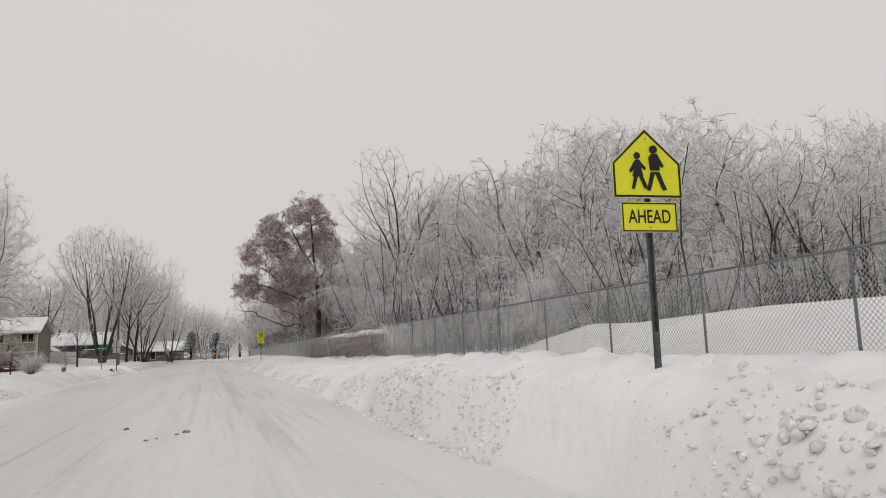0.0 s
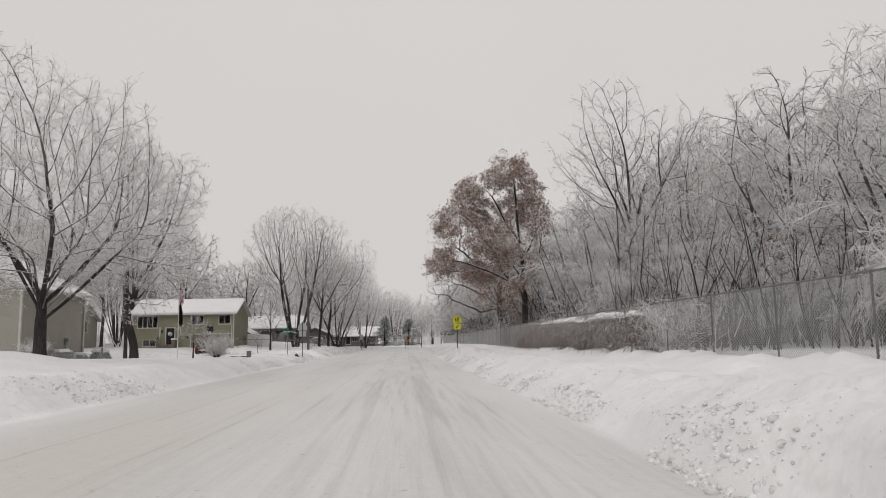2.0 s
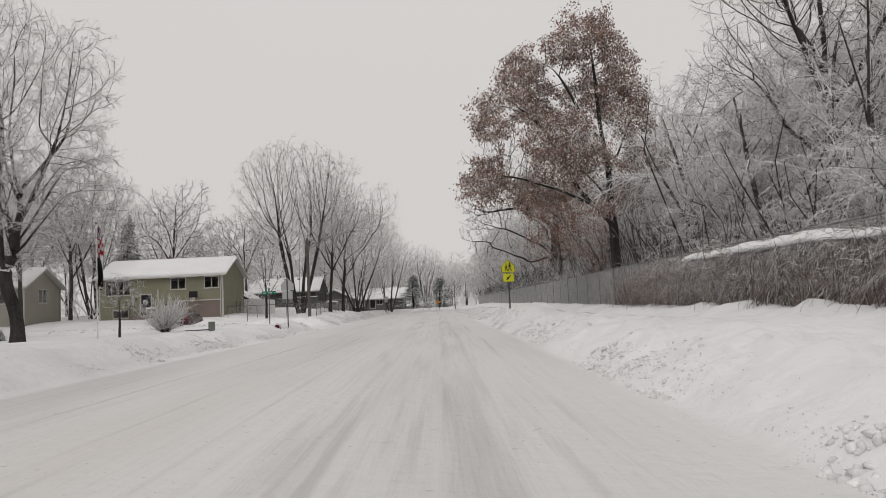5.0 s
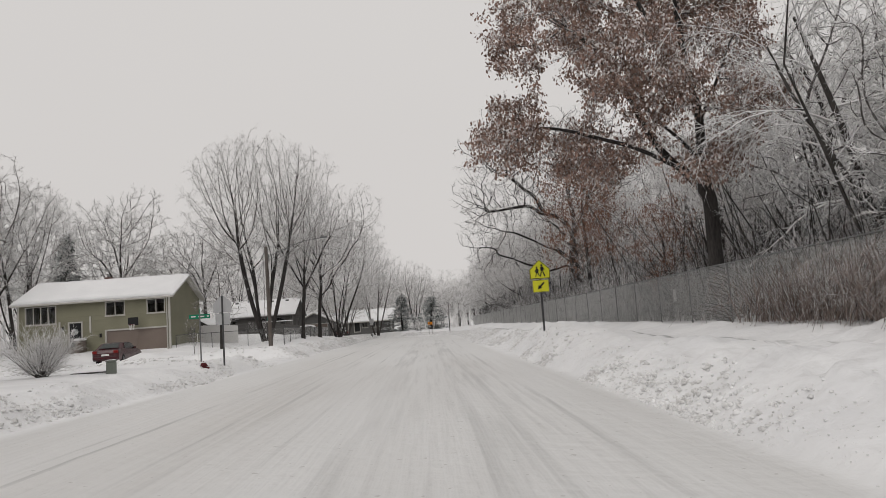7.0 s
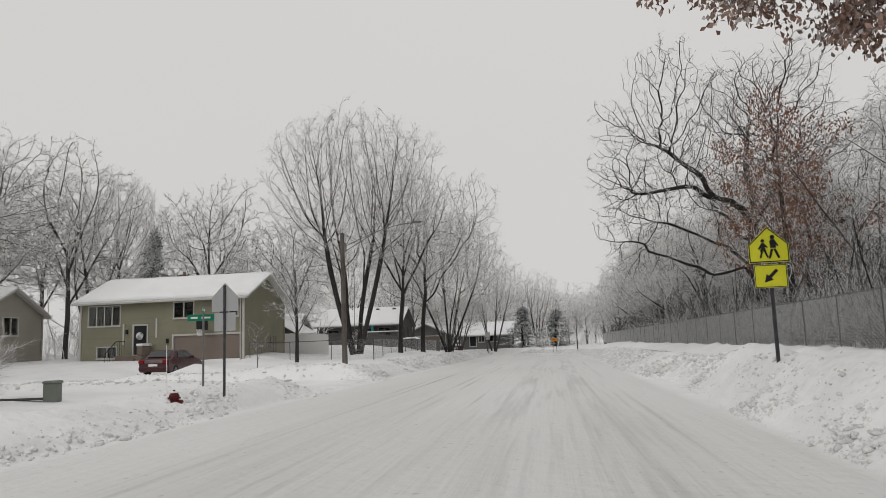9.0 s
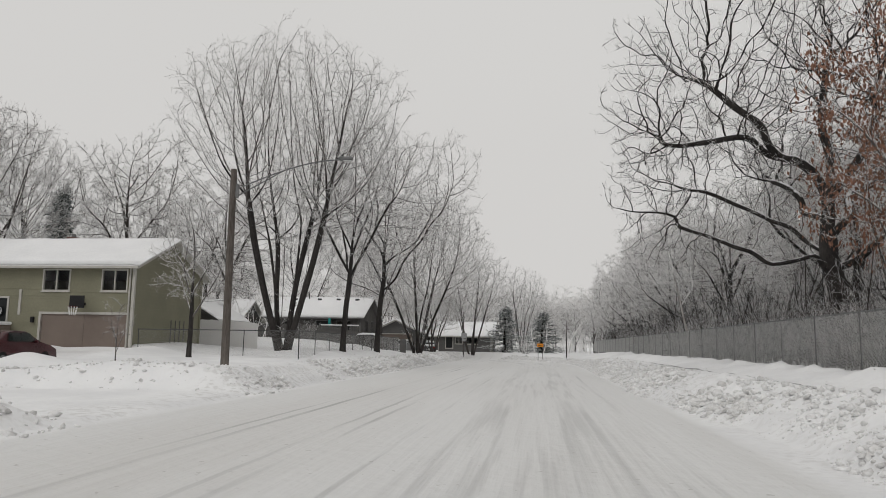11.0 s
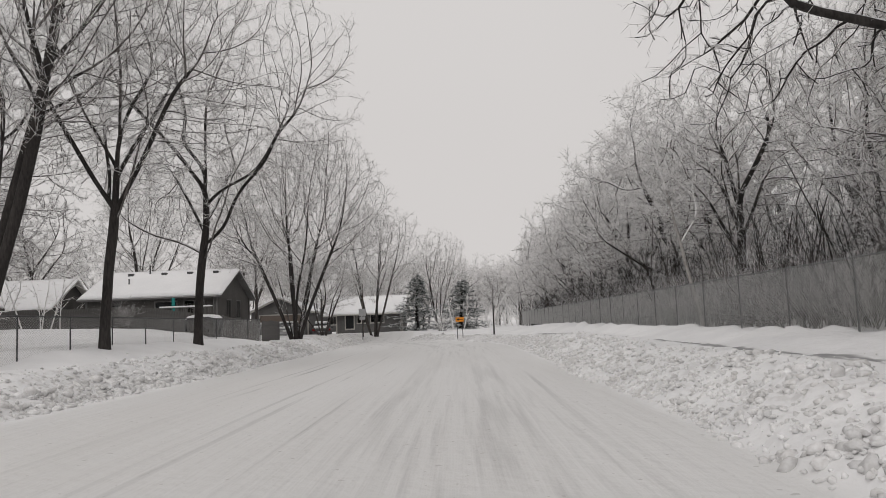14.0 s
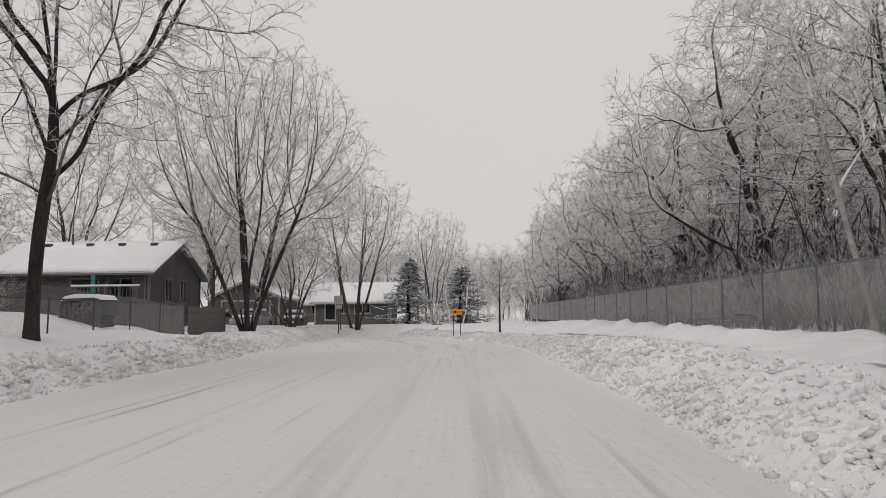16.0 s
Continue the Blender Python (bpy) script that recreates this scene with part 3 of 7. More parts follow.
def lay_right(rng, n):
    y = rng.uniform(-2, 150, n)
    late = fade(y, 66, 80)
    big = rng.random(n) < 0.05 + 0.22 * late
    r = np.where(big, rng.uniform(0.0, 0.8 + 1.3 * late, n), rng.gamma(1.7, 0.24 + 0.26 * late, n)) - 0.12
    heap = fade(value_noise(r * 1.2, y, 1.5, 11), 0.32, 0.68)
    heap = np.maximum(heap, 0.62 * fade(y, 84, 93))
    size = np.minimum(0.014 + rng.gamma(1.1, 0.020, n), 0.07) * np.clip(1.5 - 0.5 * r, 0.35, 1) * (0.25 + 1.0 * heap) * (0.70 + 0.40 * late)
    size = np.where(big, np.minimum(0.032 + rng.gamma(1.2, 0.018, n), 0.10) * (0.5 + 0.5 * late) * (0.22 + 1.0 * heap), size)
    return RIGHT_EDGE - bend(y) + swell(y) + 0.45 * (value_noise(RIGHT_EDGE + 0 * y, y, 6.0, 3) - 0.5) + r, y, size


def lay_left(rng, n):
    y = rng.uniform(10, 150, n)
    y = y[(np.abs(y - 81) > 5.2)]
    y = np.concatenate([y, rng.choice(y, n - len(y))])
    late = fade(y, 84, 98)
    big = rng.random(n) < 0.04 + 0.24 * late
    r = np.where(big, rng.uniform(0.0, 1.9, n), rng.gamma(2.4, 0.26 + 0.08 * late, n)) - 0.1
    heap = fade(value_noise(r * 1.2, y, 1.8, 12), 0.34, 0.68)
    heap = np.maximum(heap, 0.5 * fade(y, 92, 102))
    size = np.minimum(0.012 + rng.gamma(1.1, 0.022, n), 0.09) * np.clip(1.5 - 0.6 * r, 0.35, 1) * (0.25 + 1.0 * heap) * (0.65 + 0.7 * late)
    size = np.where(big, np.minimum(0.036 + rng.gamma(1.2, 0.019, n), 0.11) * (0.5 + 0.5 * late) * (0.22 + 1.0 * heap), size)
    return LEFT_EDGE + 0.45 * (value_noise(LEFT_EDGE + 0 * y, y, 6.0, 3) - 0.5) - r, y + rng.normal(0, 0.2, n), size


def lay_corner(rng, n):
    x = rng.uniform(-24, -7.2, n)
    y = 81 + np.where(rng.random(n) < 0.5, -1, 1) * (4.7 + rng.normal(0, 0.5, n))
    return x, y, np.minimum(0.015 + rng.gamma(1.0, 0.020, n), 0.12)


chunk_field("snow_chunks", "broken icy snow chunks on the ploughed bank by the fence", 3, 24000, lay_right)
chunk_field("snow_chunks", "broken icy snow chunks on the ploughed garden-side bank", 4, 14500, lay_left)
chunk_field("snow_chunks", "broken snow lumps along the side street", 5, 1600, lay_corner)


# chain-link fences
def link_fence(name, label, line, top, base, posts, pitch=0.06, wire=0.0042, steel=GALV):
    """A chain-link fence along straight runs of (x, y) points: posts, top rail and woven wire."""
    root = thing(name, label, "fence")
    pieces, rails = [], []
    for (x0, y0), (x1, y1) in zip(line[:-1], line[1:]):
        a, b = np.array([x0, y0]), np.array([x1, y1])
        run = float(np.linalg.norm(b - a))
        d = (b - a) / run
        high = top - base
        s0 = np.arange(-high, run, pitch)
        for sign in (1, -1):
            lo, hi = s0, s0 + high
            za, zb = (base, top) if sign > 0 else (top, base)
            u0, u1 = np.clip(lo, 0, run), np.clip(hi, 0, run)
            z0 = za + (zb - za) * (u0 - lo) / high
            z1 = za + (zb - za) * (u1 - lo) / high
            off = 0.004 * sign
            nx, ny = -d[1] * off, d[0] * off
            p = np.stack([np.stack([a[0] + d[0] * u0 + nx, a[1] + d[1] * u0 + ny, z0], -1), np.stack([a[0] + d[0] * u1 + nx, a[1] + d[1] * u1 + ny, z1], -1)], 1)
            p = p[(u1 - u0) > 0.01]
            pieces.append(tubes(p, np.full(p.shape[:2], wire), 3))
        rails.append((np.array([[[*a, top], [*b, top]]], float), 0.022))
        k = max(1, round(run / posts))
        for i in range(k + 1):
            q = a + (b - a) * i / k
            lean = random.uniform(-0.02, 0.02)
            part("post", rod((q[0], q[1], ground_at(*q) - 0.3), (q[0] + lean, q[1] + lean, top + 0.03), 0.023, sides=8), steel, root)
    part_mesh("wire_mesh", mesh_from(name + "_wire", *joined(pieces), WIRE), root, "woven steel wire with rime", kind="stuff")
    part_mesh("top_rail", mesh_from(name + "_rail", *joined([tubes(p, np.full(p.shape[:2], r), 8) for p, r in rails]), steel), root)
    return root


random.seed(4)
link_fence("chain_link_fence", "tall rimed chain-link fence between the road and the woods", [(7.85, -8), (7.8, 20), (7.75, 36), (7.75, 52), (8.2, 80), (8.4, 112), (8.4, 178)], 2.42, 0.9, 3.05, 0.082, 0.0052)
link_fence("chain_link_fence", "low chain-link garden fence in the snow", [(-19.9, 100.9), (-11.3, 100.0), (-11.4, 126.6)], 1.95, 0.7, 2.6, 0.075, 0.0018, STEEL_DARK)


def vine_hedge():
    """Leafless vines that hang over a stretch of the fence, with a cap of snow."""
    rng = np.random.default_rng(11)
    root = thing("vine_hedge", "leafless brown vines matted over the fence under a cap of snow", "hedge")
    n = 5200
    y = np.where(rng.random(n) < 0.8, rng.uniform(34.2, 53.0, n), 52 + rng.gamma(1.3, 2.2, n))
    s = np.stack([7.75 + rng.normal(0, 0.20, n), y, rng.uniform(1.2, 2.22, n)], -1)
    way = np.stack([rng.normal(-0.3, 0.6, n), rng.normal(0, 0.55, n), rng.normal(0.15, 0.6, n)], -1)
    p = stretch_paths(rng, s, way, rng.uniform(0.5, 1.5, n), 5, 0.26, -0.42)
    m = 2000
    s2 = np.stack([7.7 + rng.normal(0, 0.25, m), rng.uniform(33.8, 59.5, m), np.full(m, 0.9)], -1)
    w2 = np.stack([rng.normal(0, 0.25, m), rng.normal(0, 0.35, m), np.ones(m)], -1)
    p2 = stretch_paths(rng, s2, w2, rng.uniform(0.6, 1.5, m), 4, 0.18, 0.02)
    r1 = rng.uniform(0.004, 0.009, n)[:, None] * np.linspace(1, 0.4, 5)[None]
    r2 = rng.uniform(0.006, 0.015, m)[:, None] * np.linspace(1, 0.4, 4)[None]
    part_mesh("vines", mesh_from("vines", *joined([tubes(p, r1, 3), tubes(p2, r2, 3)]), VINE), root, kind="stuff")
    # short rimed shoots among them
    e = 1700
    s4 = np.stack([7.62 + rng.normal(0, 0.22, e), 34.0 + 19.0 * rng.random(e), rng.uniform(1.1, 2.25, e)], -1)
    w4 = np.stack([rng.normal(-0.4, 0.6, e), rng.normal(0, 0.7, e), rng.normal(-0.1, 0.7, e)], -1)
    p4 = stretch_paths(rng, s4, w4, rng.uniform(0.15, 0.55, e), 4, 0.3, -0.2)
    part_mesh("rimed_shoots", mesh_from("rimed_shoots", *tubes(p4, rng.uniform(0.004, 0.009, e)[:, None] * np.linspace(1, 0.5, 4)[None], 3), FROST), root, "thin shoots white with rime", kind="stuff")
    # snow cap
    ys = np.linspace(34.6, 51.8, 170)
    ang = np.linspace(0, np.pi, 9)
    w = 0.20 + 0.20 * value_noise(ys, 0 * ys, 0.8, 7) + 0.10 * value_noise(ys, 0 * ys, 0.3, 9)
    h = 0.09 + 0.13 * value_noise(ys, 0 * ys + 5, 0.9, 8) + 0.07 * value_noise(ys, 0 * ys + 5, 0.3, 14)
    h = h * np.where(value_noise(ys, 0 * ys + 9, 1.4, 12) < 0.22, 0.25, 1.0)
    taper = fade(ys, 34.6, 35.6) * fade(ys, 51.8, 50.6)
    w, h = w * (0.15 + 0.85 * taper), h * (0.05 + 0.95 * taper)
    cx = 7.72 + 0.12 * (value_noise(ys, 0 * ys, 1.5, 10) - 0.5)
    cz = 2.14 + 0.18 * (value_noise(ys, 0 * ys, 2.2, 11) - 0.5)
    v = np.stack([cx[:, None] + np.cos(ang)[None] * w[:, None], np.repeat(ys[:, None], 9, 1), cz[:, None] + np.sin(ang)[None] * h[:, None] - 0.04], -1)
    i = np.arange(v.shape[0] * 9).reshape(-1, 9)
    f = np.stack([i[:-1, :-1], i[:-1, 1:], i[1:, 1:], i[1:, :-1]], -1).reshape(-1, 4)
    f2 = np.stack([i[:-1, 8], i[:-1, 0], i[1:, 0], i[1:, 8]], -1)
    part_mesh("snow_cap", mesh_from("snow_cap", v.reshape(-1, 3), np.concatenate([f, f2]), SNOW, True), root, "lumpy cap of snow")
    # thin rimed vines beyond its near end
    thin = thing("rimed_vines", "thin rimed vines climbing the wire fence", "vines")
    k = 380
    s3 = np.stack([7.75 + rng.normal(0, 0.18, k), 34.8 - rng.gamma(1.3, 1.3, k), rng.uniform(0.95, 2.2, k)], -1)
    w3 = np.stack([rng.normal(0, 0.5, k), rng.normal(0, 0.7, k), rng.normal(0.5, 0.6, k)], -1)
    p3 = stretch_paths(rng, s3, w3, rng.uniform(0.4, 1.1, k), 5, 0.25, -0.12)
    part_mesh("vines", mesh_from("thin_vines", *tubes(p3, rng.uniform(0.004, 0.010, k)[:, None] * np.linspace(1, 0.5, 5)[None], 3), FROST), thin, kind="stuff")


vine_hedge()


# trees
def L(many, span, angle, length, thin, pts, wander, lift, end, sides, **more):
    return dict(many=many, span=span, angle=angle, len=length, thin=thin, pts=pts, wander=wander, lift=lift, end=end, sides=sides, **more)


def stem(pts=12, wander=0.05, lift=0.05, end=0.25, sides=10):
    return dict(pts=pts, wander=wander, lift=lift, end=end, sides=sides)


def colonize(rng, lines, spots, step, kill, far, up, crook, apart=False, rounds=150, keep=0.5, knot=0.0):
    """Lets a crown grow from given stems towards spots of light: nodes and the parent of each."""
    cap = 40 * len(spots) + 2000
    P, par, kid, kids, way = np.zeros((cap, 3)), np.full(cap, -1), np.full((cap, 3), 1e6), np.zeros(cap, int), np.zeros((cap, 3))
    n = 0
    for k, line in enumerate(lines):
        q = np.asarray(line, float)
        run = np.concatenate([[0], np.cumsum(np.linalg.norm(np.diff(q, axis=0), axis=1))])
        at = np.linspace(0, run[-1], max(2, int(run[-1] / step) + 1))
        q = np.stack([np.interp(at, run, q[:, c]) for c in range(3)], -1)
        if knot and len(q) > 4:
            m = max(3, int(run[-1] / 0.75))
            jog = rng.normal(0, knot, (m, 3)) * np.array([1, 1, 0.8])
            jog[0] = 0
            u = np.linspace(0, m - 1, len(q))
            q = q + np.stack([np.interp(u, np.arange(m), jog[:, c]) for c in range(3)], -1) * (0.25 if k == 0 else 1.0)
        if len(q) > 4:
            q[1:-1] += rng.normal(0, crook * step * 0.35, q[1:-1].shape)
            q[1:-1] = (q[:-2] + 2 * q[1:-1] + q[2:]) / 4
        last = -1
        if k and not apart:
            last = int(np.argmin(np.linalg.norm(P[:n] - q[0], axis=1)))
            q = q[1:] + (P[last] - q[0]) * np.linspace(1, 0, len(q) - 1)[:, None]
        for p in q:
            P[n], par[n] = p, last
            if last >= 0:
                way[n] = unit(p - P[last])
                kid[last], kids[last] = p, kids[last] + 1
            last = n
            n += 1
    A = np.asarray(spots, float)
    dist, near = np.full(len(A), 1e9), np.zeros(len(A), int)

    def closer(lo, hi):
        for s in range(lo, hi, 400):
            e = min(hi, s + 400)
            d = np.linalg.norm(A[:, None] - P[None, s:e], axis=2)
            j = d.argmin(1)
            m = d[np.arange(len(A)), j]
            b = m < dist
            dist[b], near[b] = m[b], j[b] + s

    closer(0, n)
    for _ in range(rounds):
        A, dist, near = A[dist > kill], dist[dist > kill], near[dist > kill]
        if not len(A):
            break
        ok = dist < far
        if not ok.any():
            break
        total = np.zeros((n, 3))
        np.add.at(total, near[ok], unit(A[ok] - P[near[ok]]))
        idx = np.unique(near[ok])
        d = unit(unit(total[idx]) + keep * way[idx] + np.array([0, 0, up]) + rng.normal(0, crook, (len(idx), 3)))
        p = P[idx] + step * d
        bad, drop = np.linalg.norm(p - kid[idx], axis=1) < 0.5 * step, np.zeros(len(A), bool)
        if bad.any():
            # a shoot has gone that way already: turn towards the nearest spot instead
            order = np.argsort(-dist)
            last_spot = np.full(n, -1)
            last_spot[near[order]] = order
            j = last_spot[idx[bad]]
            d[bad] = unit(A[j] - P[idx[bad]])
            p[bad] = P[idx[bad]] + step * d[bad]
            again = np.linalg.norm(p - kid[idx], axis=1) < 0.5 * step
            bad = again | (kids[idx] > 3)
            drop[last_spot[idx[bad]]] = True
        bad |= n + len(idx) >= cap
        if bad.any():
            A, dist, near = A[~drop], dist[~drop], near[~drop]
        idx, p, d = idx[~bad], p[~bad], d[~bad]
        m = len(idx)
        P[n:n + m], par[n:n + m], way[n:n + m] = p, idx, d
        kid[idx], kids[idx] = p, kids[idx] + 1
        closer(n, n + m)
        n += m
    return P[:n], par[:n]


def ring_pieces(a, b, ta, tb, ra, rb, sides):
    """Short tapered tubes between rings that meet end to end."""
    def ring(c, t, r):
        ref = np.where(np.abs(t[:, 2:3]) > 0.95, np.array([[1.0, 0.2, 0.0]]), np.array([[0.1, 0.0, 1.0]]))
        u = unit(np.cross(t, ref))
        w = np.cross(t, u)
        ang = 2 * np.pi * np.arange(sides) / sides
        return c[:, None] + (u[:, None] * np.cos(ang)[None, :, None] + w[:, None] * np.sin(ang)[None, :, None]) * r[:, None, None]

    v = np.stack([ring(a, ta, ra), ring(b, tb, rb)], 1)
    i = np.arange(len(a) * 2 * sides).reshape(-1, 2, sides)
    lo, hi = i[:, 0], i[:, 1]
    f = np.stack([lo, np.roll(lo, -1, 1), np.roll(hi, -1, 1), hi], -1)
    return v.reshape(-1, 3), f.reshape(-1, 4)


def grown(name, seed, lines, crown, spots, thick, bark, twig, frost, step=0.34, kill=0.45, far=5.0, up=0.10, crook=0.16, apart=False, fine=0.006,
          twigs=(3, 0.5), sub=3, droop=0.0, leaves=None, shell=0.5, coarse=0.045, keep=0.5, tip=0.008, sides=9, knot=0.0, ease=2):
    """Trunk, branch and twig meshes of one tree. lines: courses of trunk and great limbs; crown: lobes (centre and radii) that the twigs fill."""
    rng = np.random.default_rng(seed)
    lobes = np.asarray(crown, float)
    size = lobes[:, 3] * lobes[:, 4] * lobes[:, 5]
    pick = rng.choice(len(lobes), spots, p=size ** 0.8 / (size ** 0.8).sum())
    q = unit(rng.normal(0, 1, (spots, 3))) * (rng.random(spots) ** (shell / 1.5))[:, None]
    P, par = colonize(rng, lines, lobes[pick, :3] + q * lobes[pick, 3:], step, kill, far, up, crook, apart, keep=keep, knot=knot)
    n = len(P)
    tips, main = np.zeros(n), np.full(n, -1)
    for i in range(n - 1, -1, -1):
        tips[i] = max(tips[i], 1)
        p = par[i]
        if p >= 0:
            tips[p] += tips[i]
            if main[p] < 0 or tips[i] > tips[main[p]]:
                main[p] = i
    power = math.log(thick / tip) / math.log(tips.max())
    r = tip * tips ** power
    # easy curves
    has = np.where((par >= 0) & (main >= 0))[0]
    for _ in range(ease):
        P[has] = (P[par[has]] + 2 * P[has] + P[main[has]]) / 4
    c = np.where(par >= 0)[0]
    p = par[c]
    way = np.zeros((n, 3))
    way[c] = unit(P[c] - P[p])
    way[par < 0] = (0, 0, 1)
    tan = way.copy()
    m = main >= 0
    tan[m] = unit(way[m] + way[main[m]])
    follows = main[p] == c
    ra, ta = np.where(follows, r[p], np.minimum(r[c] * 1.25, r[p] * 0.9)), np.where(follows[:, None], tan[p], way[c])
    flare = 1 + 0.6 * np.exp(-np.maximum(P[:, 2] + 0.3, 0) / 0.45)
    ra, rb = ra * flare[p], r[c] * flare[c]
    wood = rb > coarse
    out = []
    for key, mask, k, mat in (("trunk", wood, sides, bark), ("crown", ~wood, 3, twig)):
        if key == "crown":
            mid = mask & (rb > 0.02)
            fine_bit = mask & ~mid
            both = [ring_pieces(P[p[b]], P[c[b]], ta[b], tan[c[b]], ra[b], rb[b], s) for b, s in ((mid, 4), (fine_bit, 3)) if b.any()]
            out.append((key, mesh_from(name + "_" + key, *joined(both), mat, True)))
        elif mask.any():
            b = mask
            out.append((key, mesh_from(name + "_" + key, *ring_pieces(P[p[b]], P[c[b]], ta[b], tan[c[b]], ra[b], rb[b], k), mat, True)))
    # twigs on the thin wood
    thin = np.where((tips <= 9) & (par >= 0) & (P[:, 2] > 0.6))[0]
    host = np.repeat(thin, twigs[0])
    start = P[host] + (P[par[host]] - P[host]) * rng.random((len(host), 1))
    d = unit(way[host] * 0.9 + rng.normal(0, 0.55, (len(host), 3)) + np.array([0, 0, 0.12 - droop]))
    ln = twigs[1] * rng.uniform(0.5, 1.25, len(host))
    end = start + d * ln[:, None]
    first = np.stack([start, end], 1)
    pieces = [cones(first, np.full((len(host), 2), fine * 1.25))]
    if sub:
        h2 = np.repeat(np.arange(len(host)), sub)
        u = rng.uniform(0.2, 0.95, (len(h2), 1))
        s2 = start[h2] * (1 - u) + end[h2] * u
        d2 = unit(d[h2] * 0.8 + rng.normal(0, 0.6, (len(h2), 3)) + np.array([0, 0, 0.08 - droop * 1.6]))
        e2 = s2 + d2 * (twigs[1] * 0.55 * rng.uniform(0.5, 1.2, len(h2)))[:, None]
        pieces.append(cones(np.stack([s2, e2], 1), np.full((len(h2), 2), fine)))
    out.append(("rime", mesh_from(name + "_rime", *joined(pieces), frost)))
    if leaves:
        ends = end[(value_noise(end[:, 0] * 1.0 + 0.7 * end[:, 2], end[:, 1] + 1.3 * end[:, 2], 1.1, seed) > leaves.get("gap", 0.3)) & (end[:, 2] > leaves.get("above", 0))]
        ends = ends[rng.random(len(ends)) < leaves.get("share", 1.0)]
        ends = np.repeat(ends, leaves["each"], 0)
        ends = ends + rng.normal(0, leaves["spread"], ends.shape) * np.array([1, 1, 0.75])
        big = rng.uniform(0.6, 1.25, len(ends))[:, None] * leaves["size"]
        a = unit(rng.normal(0, 0.55, ends.shape) + np.array([0, 0, -0.85]))
        b = unit(np.cross(a, rng.normal(0, 1, ends.shape)))
        cc = np.cross(a, b)
        v = np.stack([ends, ends + a * big * 0.55 + b * big * 0.29 + cc * big * 0.14, ends + a * big, ends + a * big * 0.55 - b * big * 0.29 + cc * big * 0.14], 1)
        out.append(("leaves", mesh_from(name + "_leaves", v.reshape(-1, 3), np.arange(len(ends) * 4).reshape(-1, 4), leaves["mat"])))
    return out


def lobed(rng, low, tall, wide, count, cx=0.0, share=0.42):
    """A crown of several rounded lobes inside an egg, so that its outline is uneven."""
    out = [(cx, 0, low + (tall - low) * 0.50, wide * 0.72, wide * 0.72, (tall - low) * 0.42)]
    for i in range(count):
        a, h = 2.4 * i + rng.uniform(-0.5, 0.5), (i + 0.5) / count
        z = low + (tall - low) * (0.20 + 0.66 * h)
        k = math.sqrt(max(0.0, 1 - (2 * (z - low) / (tall - low) - 1) ** 2)) * wide
        s = wide * share * rng.uniform(0.75, 1.2)
        out.append((cx + max(k - s * 0.8, 0.2) * math.cos(a), max(k - s * 0.8, 0.2) * math.sin(a), z, s, s, s * 0.9))
    return out


def vase(seed, count, tall, wide, thick, name, bark=BARK_GREY, twig=TWIG, fine=0.0065, spots=1500, low=0.24, frost=HOAR, base=0.24, swing=(0.15, 0.75), step=0.36, twigs=(2, 0.6), sub=3, lean=0.0, **more):
    """A many-stemmed maple that opens upwards like a vase."""
    rng = random.Random(seed)
    lines = []
    for i in range(count):
        a = 6.28 * i / count + rng.uniform(-0.25, 0.25)
        k = 0.62 * wide * (swing[0] + (swing[1] - swing[0]) * ((i * 3) % count + 0.5 * rng.random()) / count)
        h = tall * rng.uniform(0.30, 0.46)
        line = []
        for t in np.linspace(0, 1, 9):
            out = base + k * t
            b = a + 0.18 * math.sin(3 * t + i)
            line.append((out * math.cos(b) + lean * h * t, out * math.sin(b), -0.3 + (h + 0.3) * t))
        lines.append(line)
    rg = random.Random(seed + 1)
    crown = [(lean * tall * 0.7, 0, tall * (0.5 + low / 2), wide * 0.95, wide * 0.95, tall * (0.5 - low / 2))] + lobed(rg, tall * 0.34, tall, wide * 0.98, 7, lean * tall * 0.7, 0.36)
    return grown(name, seed, lines, crown, spots, thick, bark, twig, frost, step=step, kill=0.45, far=4.0, up=0.42, crook=0.055, apart=True, fine=fine, twigs=twigs, sub=sub, keep=0.8, **more)


def limb(start, way, length, lift=0.25, bow=0.0):
    """A short course for a great limb, curving upwards."""
    s, d = np.array(start, float), unit(np.array(way, float))
    pts = [s]
    for i in range(6):
        d = unit(d + np.array([0, 0, lift / 6]) + bow * np.array([math.sin(2.1 * i), math.cos(1.7 * i), 0.6 * math.sin(3 * i)]))
        pts.append(pts[-1] + d * length / 6)
    return pts


def forks(seed, count, low, tall, wide):
    """Great limbs that leave a trunk round about, and share the crown between them."""
    rng = random.Random(seed)
    out = []
    for i in range(count):
        a = 2.4 * i + rng.uniform(-0.4, 0.4)
        k = wide / tall * rng.uniform(0.6, 1.4)
        z = low * (1.0 + 1.1 * i / count) + rng.uniform(-0.1, 0.2)
        out.append(limb((0, 0, z), (k * math.cos(a), k * math.sin(a), 0.55), (tall - z) * rng.uniform(0.25, 0.42), 0.2, 0.04))
    return out


